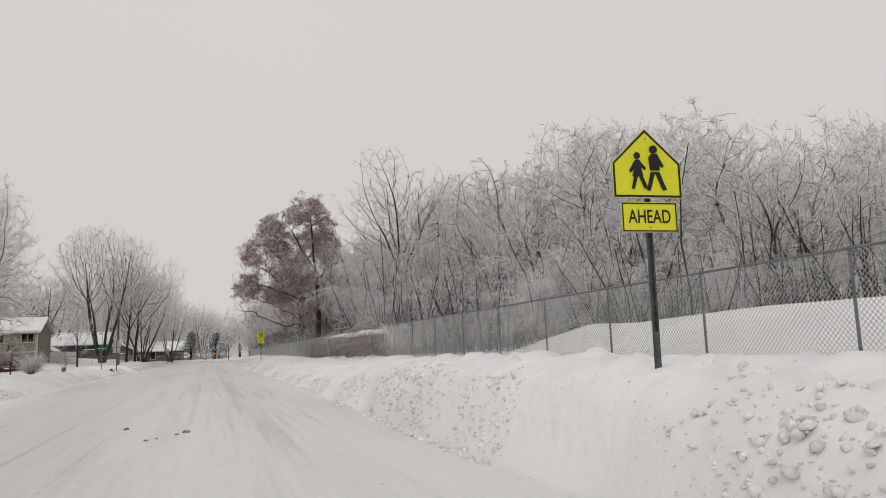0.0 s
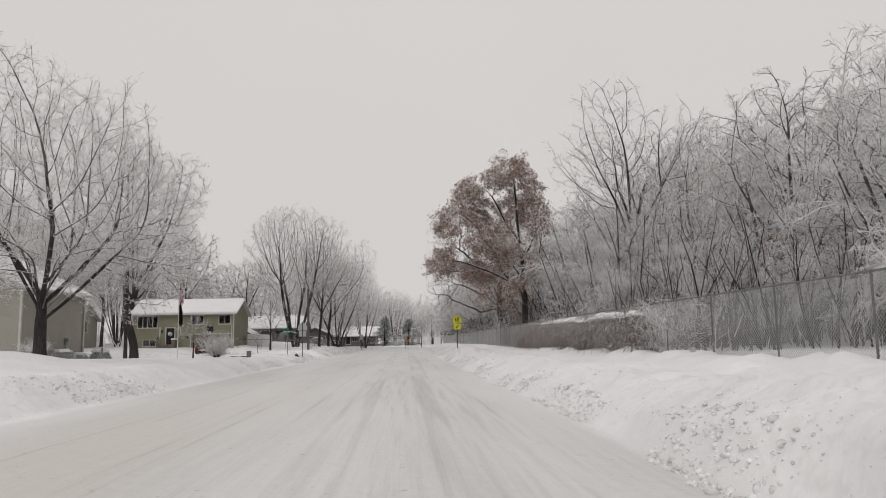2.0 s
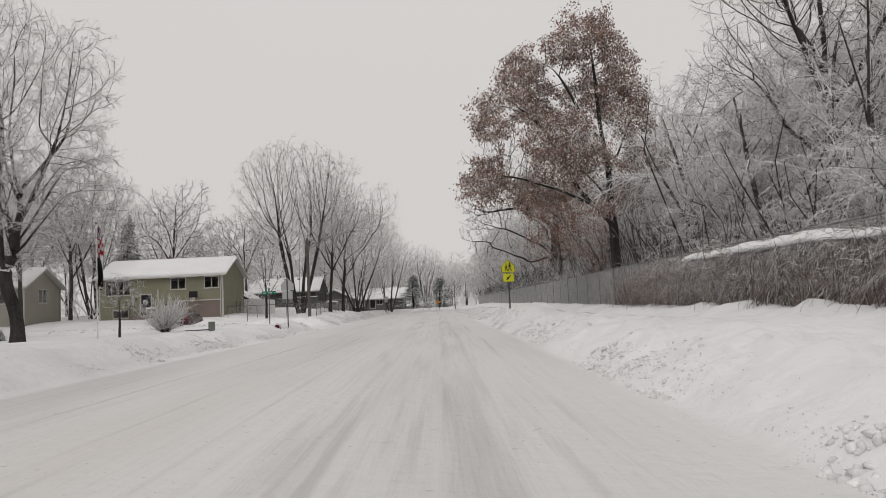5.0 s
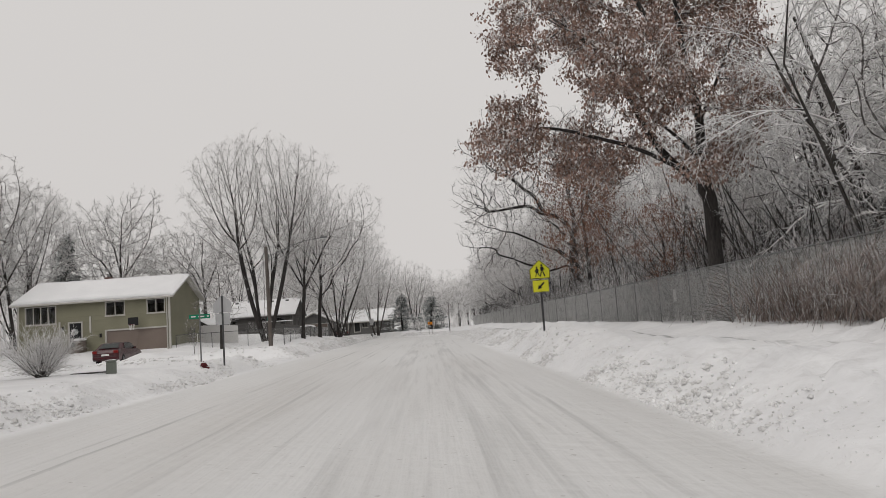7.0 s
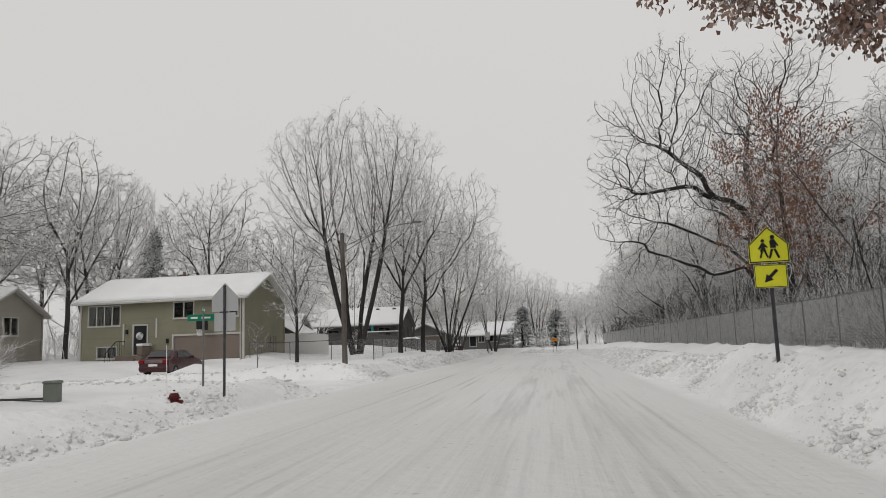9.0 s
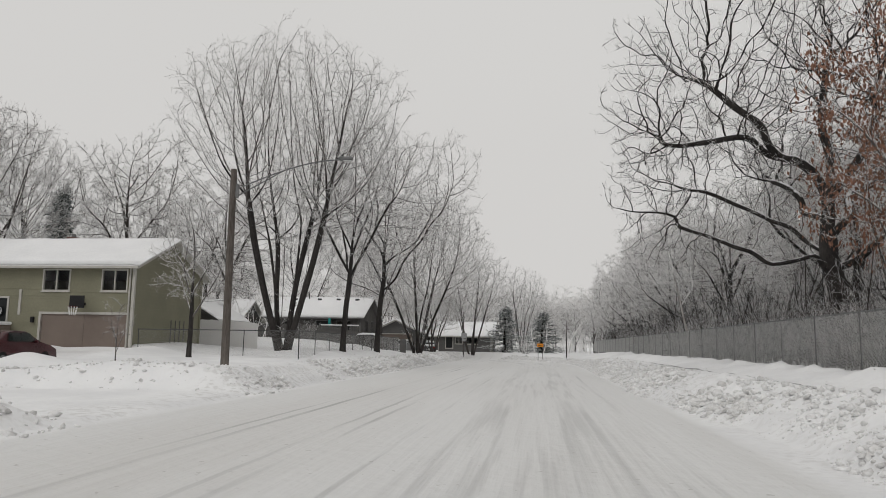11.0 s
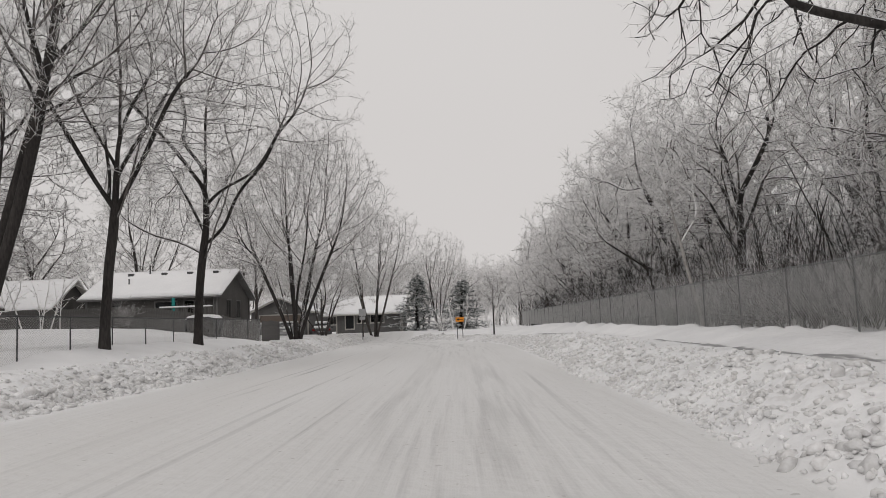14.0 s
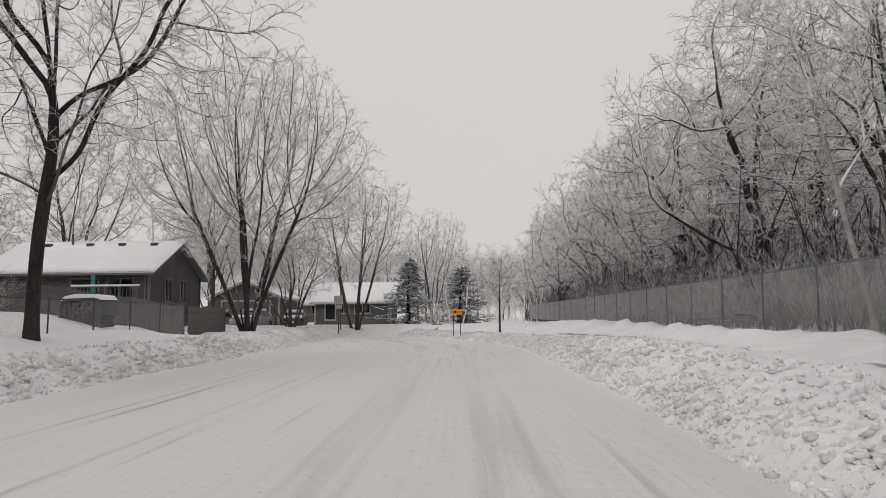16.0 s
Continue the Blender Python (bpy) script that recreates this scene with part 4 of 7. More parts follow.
def shade_tree(seed, tall, wide, thick, low, name, bark=BARK, twig=TWIG, fine=0.0065, lean=(0, 0), cx=0.0, crook=0.16, frost=HOAR, more=(), fork=6, course=None, spots=1300, up=0.10, lobes=8, top=0.62, step=0.33, **rest):
    """A single-trunked tree with rising limbs and a rounded crown. low: where the crown begins; more: courses of great limbs."""
    trunk = course or [(0, 0, -0.3), (lean[0] * low, lean[1] * low, low), (lean[0] * tall * top, lean[1] * tall * top, tall * top)]
    trunk = [q for q in trunk if q[2] <= tall * top + 0.5]
    lines = [trunk] + [limb(*m) for m in more] + forks(seed, fork, low, tall, wide)
    return grown(name, seed, lines, lobed(random.Random(seed), low, tall, wide, lobes, cx), spots, thick, bark, twig, frost, fine=fine, crook=crook, up=up, step=step, **rest)


def rimed(seed, tall, wide, thick, low, name, bark=BARK_GREY, twig=TWIG, frost=None, fine=0.013, spots=1150, fork=5, droop=0.0, step=0.40, twigs=(3, 0.42), sub=3, up=0.06, lobes=8):
    """A woodland tree thick with rime."""
    lines = [[(0, 0, -0.3), (0.1, 0, low), (0, 0.1, tall * 0.55)], *forks(seed, fork, low * 1.1 + 0.4, tall, wide)]
    return grown(name, seed, lines, lobed(random.Random(seed), low, tall, wide, lobes), spots, thick, bark, twig, frost or FROST, step=step, kill=0.42, far=4.5, up=up, crook=0.13, keep=0.6,
                 fine=fine, twigs=twigs, sub=sub, droop=droop, coarse=0.05, tip=0.013, sides=7)


def spruce(seed, tall, wide, name):
    return tree_meshes(name, seed, [((0, 0, -0.3), (0, 0, 1), tall, 0.16)], [
        stem(10, 0.01, 0.05, 0.1, 7),
        L(120, (0.02, 0.99), 98, wide, 0.35, 4, 0.04, 0.02, 0.2, 4, cone=1),
        L(12, (0.1, 1.0), 52, 0.30, 0.6, 3, 0.06, -0.06, 0.5, 3, flat=0.6, least=0.03),
        L(5, (0.1, 1.0), 52, 0.17, 0.7, 2, 0.08, -0.05, 0.3, 3, flat=0.4, least=0.03),
    ], BARK, NEEDLE)


def shrub(seed, tall, name, twig=TWIG, stems=16, lean=0.6):
    rng = random.Random(seed)
    st = [((rng.uniform(-0.15, 0.15), rng.uniform(-0.15, 0.15), -0.1), (rng.gauss(0, lean), rng.gauss(0, lean), 1), tall * rng.uniform(0.7, 1.1), 0.018) for _ in range(stems)]
    return tree_meshes(name, seed, st, [
        stem(7, 0.08, 0.03, 0.3, 5),
        L(8, (0.15, 1.0), 35, tall * 0.5, 0.6, 3, 0.12, 0.04, 0.4, 3, least=0.006),
        L(9, (0.1, 1.0), 40, tall * 0.22, 0.7, 2, 0.14, 0.02, 0.5, 3, least=0.006),
    ], BARK_GREY, twig)


def weeping(seed, tall, name):
    """A small tree bowed down under rime."""
    return tree_meshes(name, seed, [((0, 0, -0.2), (0.1, 0, 1), tall, 0.018 * tall + 0.01), ((0, 0, tall * 0.25), (-0.4, 0.3, 0.9), tall * 0.62, 0.012 * tall), ((0, 0, tall * 0.3), (0.4, -0.4, 0.9), tall * 0.6, 0.012 * tall)], [
        stem(9, 0.08, 0.0, 0.25, 6),
        L(9, (0.25, 1.0), 55, 0.42 * tall, 0.5, 7, 0.14, -0.12, 0.3, 4),
        L(9, (0.12, 1.0), 44, 1.0, 0.6, 4, 0.18, -0.24, 0.5, 3, least=0.008),
        L(6, (0.05, 1.0), 46, 0.55, 0.7, 2, 0.16, -0.4, 0.6, 3, least=0.008),
        L(2, (0.1, 1.0), 50, 0.30, 0.7, 2, 0.16, -0.4, 0.6, 3, least=0.006),
    ], BARK_GREY, RIME, snap=True)



def on(x, y):
    return (x, y, ground_at(x, y))


# garden side of the road
maple = vase(21, 7, 17.5, 7.0, 0.175, "maple", bark=BARK, fine=0.008, spots=5200, swing=(0.08, 0.72), low=0.30, sub=2, base=0.20)
plant("maple_tree", maple, "bare many-stemmed maple opening like a vase, behind the garden fence", "tree", on(-13.5, 104.2), 20, 1.0)
maple_b = vase(22, 12, 15.6, 7.6, 0.125, "maple_b", bark=BARK, fine=0.010, spots=5200, low=0.20, swing=(0.08, 0.68), sub=2)
plant("maple_tree", maple_b, "bare many-stemmed maple with steep dark stems in the snow", "tree", on(-11.4, 136.4), 0, 1.0)
maple_c = vase(23, 7, 13.2, 5.4, 0.11, "maple_c", fine=0.013, spots=1500, step=0.42, sub=2)
plant("maple_tree", maple_c, "bare slender maple far along the street", "tree", on(-7.7, 153.0), 40, 0.95)
plant("maple_tree", maple_c, "low bare maple before the far grey house", "tree", on(-11.6, 148.0), 90, 0.55, wide=0.8)
yard = shade_tree(31, 14.0, 5.4, 0.15, 3.6, "yard_tree", lean=(0.06, 0), cx=0.8, fork=4, spots=3200, knot=0.10, frost=FROST, twigs=(2, 0.5), sub=2, more=[
    ((0.2, 0, 3.9), (0.55, -0.1, 0.85), 5.5), ((0.2, 0, 4.5), (-0.5, -0.3, 0.85), 4.5), ((0.2, 0, 5.2), (0.2, 0.7, 0.8), 4.5)])
plant("shade_tree", yard, "bare dark tree with a high fork beside the garden fence", "tree", on(-10.9, 106.5), 0, 1.0)
yard_b = shade_tree(32, 16.5, 6.8, 0.165, 3.2, "yard_tree_b", lean=(0.05, 0), fork=3, course=[(0, 0, -0.3), (0.06, 0, 1.2), (0.15, 0, 3.0), (0.28, 0, 4.8), (0.34, 0.05, 6.6), (0.30, 0, 9.0), (0.42, 0, 11.8)], spots=4200, up=0.06, crook=0.22, knot=0.14, frost=FROST, twigs=(2, 0.5), sub=2, more=[
    ((0.2, 0, 4.0), (0.66, -0.1, 0.7), 6.5), ((0.2, 0, 3.7), (-0.9, 0.1, 0.30), 4.5), ((0.3, 0, 5.8), (0.75, 0.3, 0.6), 4.5), ((0.3, 0, 6.3), (-0.6, -0.3, 0.7), 4.5), ((0.25, 0, 4.9), (0.05, 0.8, 0.6), 4.5), ((0.3, 0, 6.8), (0.0, -0.8, 0.6), 4.0)])
plant("shade_tree", yard_b, "tall bare dark-trunked tree with spreading limbs by the fence", "tree", on(-10.5, 113.7), 0, 1.0)
garden = shade_tree(33, 15.0, 5.3, 0.25, 3.0, "garden_tree", fork=12, spots=5000, frost=HOAR, fine=0.0075, up=0.05, course=[(0, 0, -0.3), (0.05, 0, 0.8), (-0.1, 0, 1.6), (-0.5, 0, 2.5), (-0.66, 0, 3.6), (-0.66, 0, 4.8), (-0.75, 0, 6.5), (-0.6, 0, 9.4)])
plant("shade_tree", garden, "frosted garden tree with a bent dark trunk", "tree", on(-18.05, 62.1), 0, 1.05)
plant("shade_tree", shade_tree(34, 10.5, 2.4, 0.11, 3.4, "garden_tree_thin", fork=4, spots=900, frost=FROST, top=0.8), "thin straight frosted tree beside a bent one", "tree", on(-17.3, 58.6), 0, 1.0)
plant("shade_tree", shade_tree(35, 11.5, 6.2, 0.21, 1.25, "front_tree", fork=14, spots=5600, frost=FROST, up=0.08, fine=0.0075, top=0.30, keep=0.6, crook=0.13), "broad frosted tree with a low snowy fork, in a front garden", "tree", on(-13.8, 40.5), 0, 1.0)
plant("young_tree", shade_tree(36, 7.4, 2.2, 0.10, 1.6, "young_tree", fork=5, fine=0.005, spots=900, step=0.22, up=0.25, kill=0.35, twigs=(2, 0.35)), "small bare young tree beside the olive house", "tree", on(-15.3, 97.0), 0, 1.0)
plant("young_tree", shade_tree(37, 3.4, 1.5, 0.05, 0.9, "sapling", fork=4, fine=0.005, spots=260, step=0.15, kill=0.25, far=2.0, twigs=(2, 0.25), sub=2), "small bare crab apple by the flagpole", "tree", on(-15.1, 65.6), 0, 1.0)
bush = shrub(41, 1.7, "bush", HOAR, 44, 0.6)
plant("bush", bush, "rounded frosted leafless bush in the snowy garden", "bush", on(-14.6, 70.2), 0, 0.95)
plant("bush", bush, "low frosted bush at the taupe house wall", "bush", on(-22.2, 57.5), 10, 0.6)



def snowy_shrub(at, wide, tall, label):
    """A low dark evergreen shrub under a cap of snow."""
    root = thing("evergreen_shrub", label, "shrub", at=at)
    rng = np.random.default_rng(int(wide * 100))
    n = 2600
    d = unit(rng.normal(0, 1, (n, 3)))
    d[:, 2] = np.abs(d[:, 2])
    st = d * np.array([wide, wide * 0.7, tall]) * rng.uniform(0.55, 0.95, (n, 1))
    q = np.stack([st, st + unit(d + rng.normal(0, 0.5, (n, 3))) * rng.uniform(0.08, 0.20, (n, 1))], 1)
    part_mesh("foliage", mesh_from("shrub_foliage", *cones(q, np.full((n, 2), 0.016)), NEEDLE), root)
    bm = bmesh.new()
    bmesh.ops.create_icosphere(bm, subdivisions=3, radius=1.0)
    for v in bm.verts:
        wob = 1 + 0.75 * noise.noise(v.co * 2.6 + Vector(at))
        v.co = Vector((v.co.x * wide * 0.72 * wob, v.co.y * wide * 0.50 * wob, tall * (0.80 + 0.30 * v.co.z * wob) if v.co.z > 0 else tall * (0.80 + 0.10 * v.co.z)))
    ob = part("snow_cap", bm, SNOW, root, "rounded cap of snow")
    ob.data.polygons.foreach_set("use_smooth", [True] * len(ob.data.polygons))


snowy_shrub(on(-22.4, 61.6), 0.85, 0.62, "dark evergreen shrub under snow at the taupe house wall")
snowy_shrub(on(-22.2, 63.6), 0.65, 0.50, "low evergreen shrub bowed under snow by the wall")
snowy_shrub(on(-22.0, 66.6), 0.80, 0.70, "dark evergreen shrub with thick snow at the house corner")

# background of the gardens
back_a = rimed(51, 14.5, 5.0, 0.15, 3.0, "back_tree_a", twig=TWIG, frost=HOAR, spots=1100, up=0.12, sub=2)
back_b = vase(52, 5, 14.5, 5.0, 0.13, "back_tree_b", BARK_GREY, TWIG, 0.014, 1200, frost=HOAR, step=0.42, sub=2)
back_c = rimed(53, 12.5, 5.4, 0.16, 2.4, "back_tree_c", twig=TWIG, frost=HOAR, spots=1100, sub=2)
far = rimed(54, 11.5, 5.4, 0.15, 1.2, "far_tree", twig=TWIG, fine=0.032, spots=300, step=0.6, twigs=(2, 1.0), sub=2, fork=3)
rng = random.Random(8)
spots = [(-31, 118, 1.05), (-38, 112, 1.1), (-26, 121, 1.0), (-46, 106, 1.15), (-36, 128, 1.1), (-52, 96, 1.2), (-43, 86, 1.1), (-55, 80, 1.2), (-40, 76, 1.0), (-37.5, 97, 1.1), (-34, 86, 0.95), (-22, 116, 0.9), (-48, 118, 1.2), (-42, 122, 1.15),
         (-36, 74, 0.9), (-41, 63, 1.1), (-34, 72, 1.0), (-30, 76, 0.9), (-18, 150, 0.9), (-26, 146, 1.0), (-36, 146, 1.05), (-17, 163, 0.9), (-24, 168, 1.0), (-47, 108, 1.35), (-39, 109, 1.25), (-54, 112, 1.4), (-60, 104, 1.4)]
for i, (x, y, s) in enumerate(spots):
    plant("background_tree", (back_a, back_b, back_c)[i % 3], "frosted bare tree behind the houses", "tree", on(x, y), rng.uniform(0, 360), s * rng.uniform(0.92, 1.08), "trees behind the houses")
for x, y, s in [(-13, 186, 0.9), (-20, 190, 1.0), (-10, 205, 1.0), (-3, 232, 1.1), (4, 226, 1.0), (-15, 215, 1.1), (8, 232, 1.1), (-28, 205, 1.1), (-44, 160, 1.2), (14, 240, 1.2), (-6, 246, 1.3), (4, 252, 1.3), (-20, 240, 1.3), (-34, 230, 1.3), (-50, 190, 1.4), (-60, 150, 1.4), (-66, 120, 1.4), (-70, 95, 1.4), (22, 236, 1.3), (12, 262, 1.4), (-14, 265, 1.4),
                (-46, 222, 1.4), (-58, 172, 1.4), (-30, 186, 1.1), (-62, 70, 1.3), (-52, 60, 1.2), (-50, 48, 1.2), (7.5, 214, 0.9), (-1.5, 184, 0.7), (1.5, 193, 0.8), (6.5, 196, 0.8), (10.5, 206, 0.9), (-5, 196, 0.8)]:
    plant("far_tree", far, "hazy frosted tree in the distance", "tree", on(x, y), rng.uniform(0, 360), s * rng.uniform(0.9, 1.1), "distant trees")
plant("background_tree", back_b, "hazy frosted tree of several stems behind the spruces", "tree", on(-2.2, 177), 30, 0.86)
evergreen = spruce(61, 6.6, 2.75, "spruce")
plant("spruce_tree", evergreen, "dark snow-dusted spruce at the end of the street", "spruce", on(-4.3, 165), 0, 1.0, wide=1.7)
plant("spruce_tree", evergreen, "broad hazy spruce at the end of the street", "spruce", on(0.5, 170), 90, 0.92, wide=1.8)
plant("spruce_tree", evergreen, "tall dark spruce behind the olive house", "spruce", on(-36.5, 117.5), 50, 1.85, wide=1.5)

# woods behind the chain-link fence
leafy_lobes = [(-1.1, 0, 13.6, 2.0, 2.2, 1.7), (-4.4, 0.6, 12.0, 1.7, 1.8, 1.5), (-5.6, -0.8, 9.8, 1.9, 2.2, 1.6), (-6.6, 0.4, 7.0, 1.5, 1.8, 1.2), (-3.2, -1.4, 8.6, 2.2, 2.0, 1.7), (-0.4, 1.0, 10.8, 2.2, 2.4, 1.7),
               (-3.6, 0.8, 6.3, 1.7, 2.0, 1.1), (-1.6, -1.6, 7.4, 1.6, 1.6, 1.2), (-2.8, 1.6, 10.6, 1.8, 1.8, 1.5), (1.0, -0.6, 9.2, 1.2, 1.5, 1.2), (0.6, 0.4, 12.2, 1.3, 1.5, 1.4), (0.9, 0.3, 6.2, 1.1, 1.3, 0.9), (-0.9, -0.9, 5.4, 1.0, 1.2, 0.8), (1.6, -0.3, 7.6, 1.2, 1.4, 1.0), (1.4, 0.2, 10.8, 1.3, 1.4, 1.2), (-2.6, -0.4, 12.6, 1.2, 1.5, 1.2)]
leafy = grown("leafy_oak", 71, [[(0, 0, -0.3), (0.04, 0, 2.5), (0, 0.05, 4.5), (-0.1, 0, 7.0), (-0.3, 0.1, 10.0), (-0.5, 0, 12.5)],
                                [(0, 0, 4.4), (-0.9, -0.2, 5.3), (-1.8, -0.3, 6.4), (-2.2, -0.4, 7.6), (-2.9, -0.5, 9.0), (-4.2, -0.2, 10.4)], [(-0.9, -0.2, 5.3), (-2.2, -0.5, 5.9), (-3.4, -0.3, 6.6), (-4.8, 0.2, 7.1), (-5.8, 0.3, 7.2)],
                                [(0, 0, 5.6), (-0.5, 0.7, 6.6), (-1.2, 1.4, 8.2), (-1.9, 1.6, 9.8)], [(-0.1, 0, 6.9), (0.5, -0.4, 7.9), (1.0, -0.5, 9.0)], [(-0.2, 0, 8.2), (-1.2, -0.4, 9.6), (-2.3, -0.3, 11.6)]],
              [(x * 0.9 + 0.1, y, z, a * 0.80, b * 0.80, c * 0.80) for x, y, z, a, b, c in leafy_lobes], 3900, 0.215, BARK, TWIG, HOAR, crook=0.22, up=0.0, kill=0.4, far=3.0, shell=0.7, twigs=(2, 0.40), sub=1, knot=0.12, leaves=dict(each=34, spread=0.15, size=0.12, mat=LEAF, gap=0.34))
plant("oak_tree", leafy, "oak that keeps its rust-brown withered leaves, dusted with rime", "oak", (8.62, 63.8, ground_at(8.62, 63.8) - 0.85), 0, 1.0)
bare_lobes = lobed(random.Random(72), 5.0, 18.2, 8.4, 13, -0.3, 0.32) + [(-6.6, -0.5, 8.6, 2.2, 3.0, 2.0), (-5.6, 0.5, 6.0, 2.6, 2.6, 1.3), (-6.0, 0, 10.5, 2.4, 3.0, 2.0), (5.5, 0, 7.5, 3.0, 3.0, 2.5)]
bare = grown("bare_oak", 72, [[(0, 0, -0.3), (0.1, 0, 2.4), (0.0, 0.05, 4.4), (-0.2, 0, 6.4), (0.1, 0, 8.4), (-0.2, 0, 10.6), (0.1, 0.1, 12.6)],
                              [(0, 0, 4.4), (-0.9, -0.4, 5.2), (-2.1, -0.6, 4.8), (-3.0, -0.6, 5.0), (-3.8, -0.8, 5.4), (-5.2, -0.6, 6.3), (-6.7, -0.6, 7.0)], [(-0.2, 0, 6.2), (-0.7, -0.4, 8.2), (-2.0, -0.6, 9.5), (-3.0, -0.5, 10.6), (-4.0, -0.4, 11.7)],
                              [(-1.4, -0.5, 8.8), (-3.4, -0.9, 9.4), (-4.6, -0.7, 9.7), (-6.4, -0.9, 9.5)], [(-0.1, 0, 5.3), (-1.2, 0.9, 6.4), (-3.0, 1.3, 7.4), (-4.8, 1.6, 8.6)], [(0, 0, 4.9), (1.2, -0.8, 5.8), (2.8, -1.0, 6.4), (4.6, -1.1, 7.6)],
                              [(0, 0, 5.8), (1.0, 1.0, 7.4), (2.4, 1.8, 8.6), (3.4, 2.4, 10.6)], [(0, 0, 7.2), (0.4, -1.4, 8.4), (0.8, -3.0, 9.8)], [(-0.1, 0, 6.7), (-0.4, 1.6, 7.6), (-0.9, 3.6, 9.2)]],
             bare_lobes, 8500, 0.36, BARK, BARK, HOAR, crook=0.50, up=-0.02, kill=0.40, far=2.6, shell=0.9, twigs=(2, 0.40), sub=2, keep=0.25, step=0.28, knot=0.21, ease=1, tip=0.011)
plant("oak_tree", bare, "bare dark oak with long crooked limbs over the fence", "oak", (10.95, 95.0, ground_at(10.95, 95.0) - 1.2), 0, 1.0)
bare_b = grown("bare_oak_b", 76, [[(0, 0, -0.3), (0.1, 0.1, 2.2), (-0.2, 0.1, 5.0), (0.1, 0, 8.0)], limb((0, 0, 2.4), (-0.85, 0.2, 0.35), 4.5, 0.3, 0.2), limb((0, 0, 3.2), (0.7, -0.4, 0.5), 4.5, 0.3, 0.2), limb((0, 0, 3.9), (-0.5, -0.7, 0.5), 4.5, 0.3, 0.2), limb((0, 0, 4.6), (-0.3, 0.8, 0.5), 4.0, 0.3, 0.2)],
               lobed(random.Random(76), 2.0, 12.8, 5.6, 8, -0.6), 1100, 0.28, BARK, BARK_GREY, FROST, step=0.42, crook=0.30, up=0.0, kill=0.5, fine=0.016, twigs=(3, 0.6), sub=2, keep=0.3, knot=0.26, ease=1)
for x, y, t in [(11.6, 122.5, 0), (11.2, 131.0, 130), (12.4, 139.5, 250), (11.4, 150.0, 60), (13.5, 99.5, 190), (12.0, 161.0, 20)]:
    plant("oak_tree", bare_b, "dark crooked oak with snow along its limbs, behind the fence", "oak", on(x, y), t, 0.98, "dark oaks of the woods")
low = grown("low_oak", 73, [[(0, 0, -0.3), (0.1, 0, 2.0), (0, 0.1, 4.6)]] + forks(73, 5, 1.2, 7.4, 2.8), lobed(random.Random(73), 1.0, 7.6, 2.8, 7), 900, 0.13, BARK, TWIG, HOAR, crook=0.22, up=0.0, step=0.3, twigs=(2, 0.4), sub=1, leaves=dict(each=12, spread=0.17, size=0.11, mat=LEAF_RUST, gap=0.45, share=0.9))
plant("oak_tree", low, "small oak with rust-brown leaves behind the fence", "oak", on(9.7, 86.0), 0, 1.5, wide=1.05)
plant("oak_tree", low, "small oak with rust-brown leaves by the bare oak", "oak", on(12.4, 91.0), 70, 1.25, wide=0.95)
plant("oak_tree", low, "small oak with rust-brown leaves under the tall trees", "oak", on(10.0, 72.5), 110, 0.75)
plant("oak_tree", low, "small russet-leaved oak among frosted trees", "oak", on(15.2, 40.2), 200, 0.62, wide=0.8)
plant("birch_tree", shade_tree(74, 9.0, 2.4, 0.06, 3.2, "birch", bark=BIRCH, twig=FROST, frost=FROST, fork=4, lean=(-0.20, 0.05), cx=-1.5, droop=0.12, spots=1200, top=0.75, fine=0.008), "leaning pale birch against the wire fence", "birch", on(8.95, 110.6), 0, 1.0)
elm = shade_tree(75, 15.5, 5.4, 0.22, 3.4, "elm", fork=7, knot=0.14, spots=2400, crook=0.12, up=0.20, twig=BARK, frost=HOAR, fine=0.008, twigs=(2, 0.5), sub=2)
plant("elm_tree", elm, "tall bare dark elm rising over the frosted woods", "tree", on(13.2, 53.0), 0, 1.0)
plant("elm_tree", elm, "tall bare dark elm among frosted trees", "tree", on(15.5, 58.5), 140, 0.92)
wood_a = rimed(81, 13.5, 4.6, 0.20, 2.4, "wood_a", bark=BARK, up=0.12)
wood_b = rimed(82, 11.5, 4.8, 0.16, 1.4, "wood_b")
wood_c = rimed(83, 9.0, 4.2, 0.13, 0.8, "wood_c", bark=BARK, droop=0.22)
wood_d = vase(84, 5, 13.0, 4.6, 0.12, "wood_d", BARK, TWIG, 0.014, 1200, frost=FROST, step=0.42, twigs=(3, 0.48))
# branches also take the pale rime colour, which paints in the fog haze
wood_e = rimed(86, 13.5, 5.2, 0.18, 1.8, "wood_e", twig=FROST, fine=0.019, spots=900, step=0.45, twigs=(2, 0.55), sub=2)
bowed = weeping(85, 3.8, "bowed")
bowed_b = weeping(87, 7.0, "bowed_b")
rng = random.Random(9)
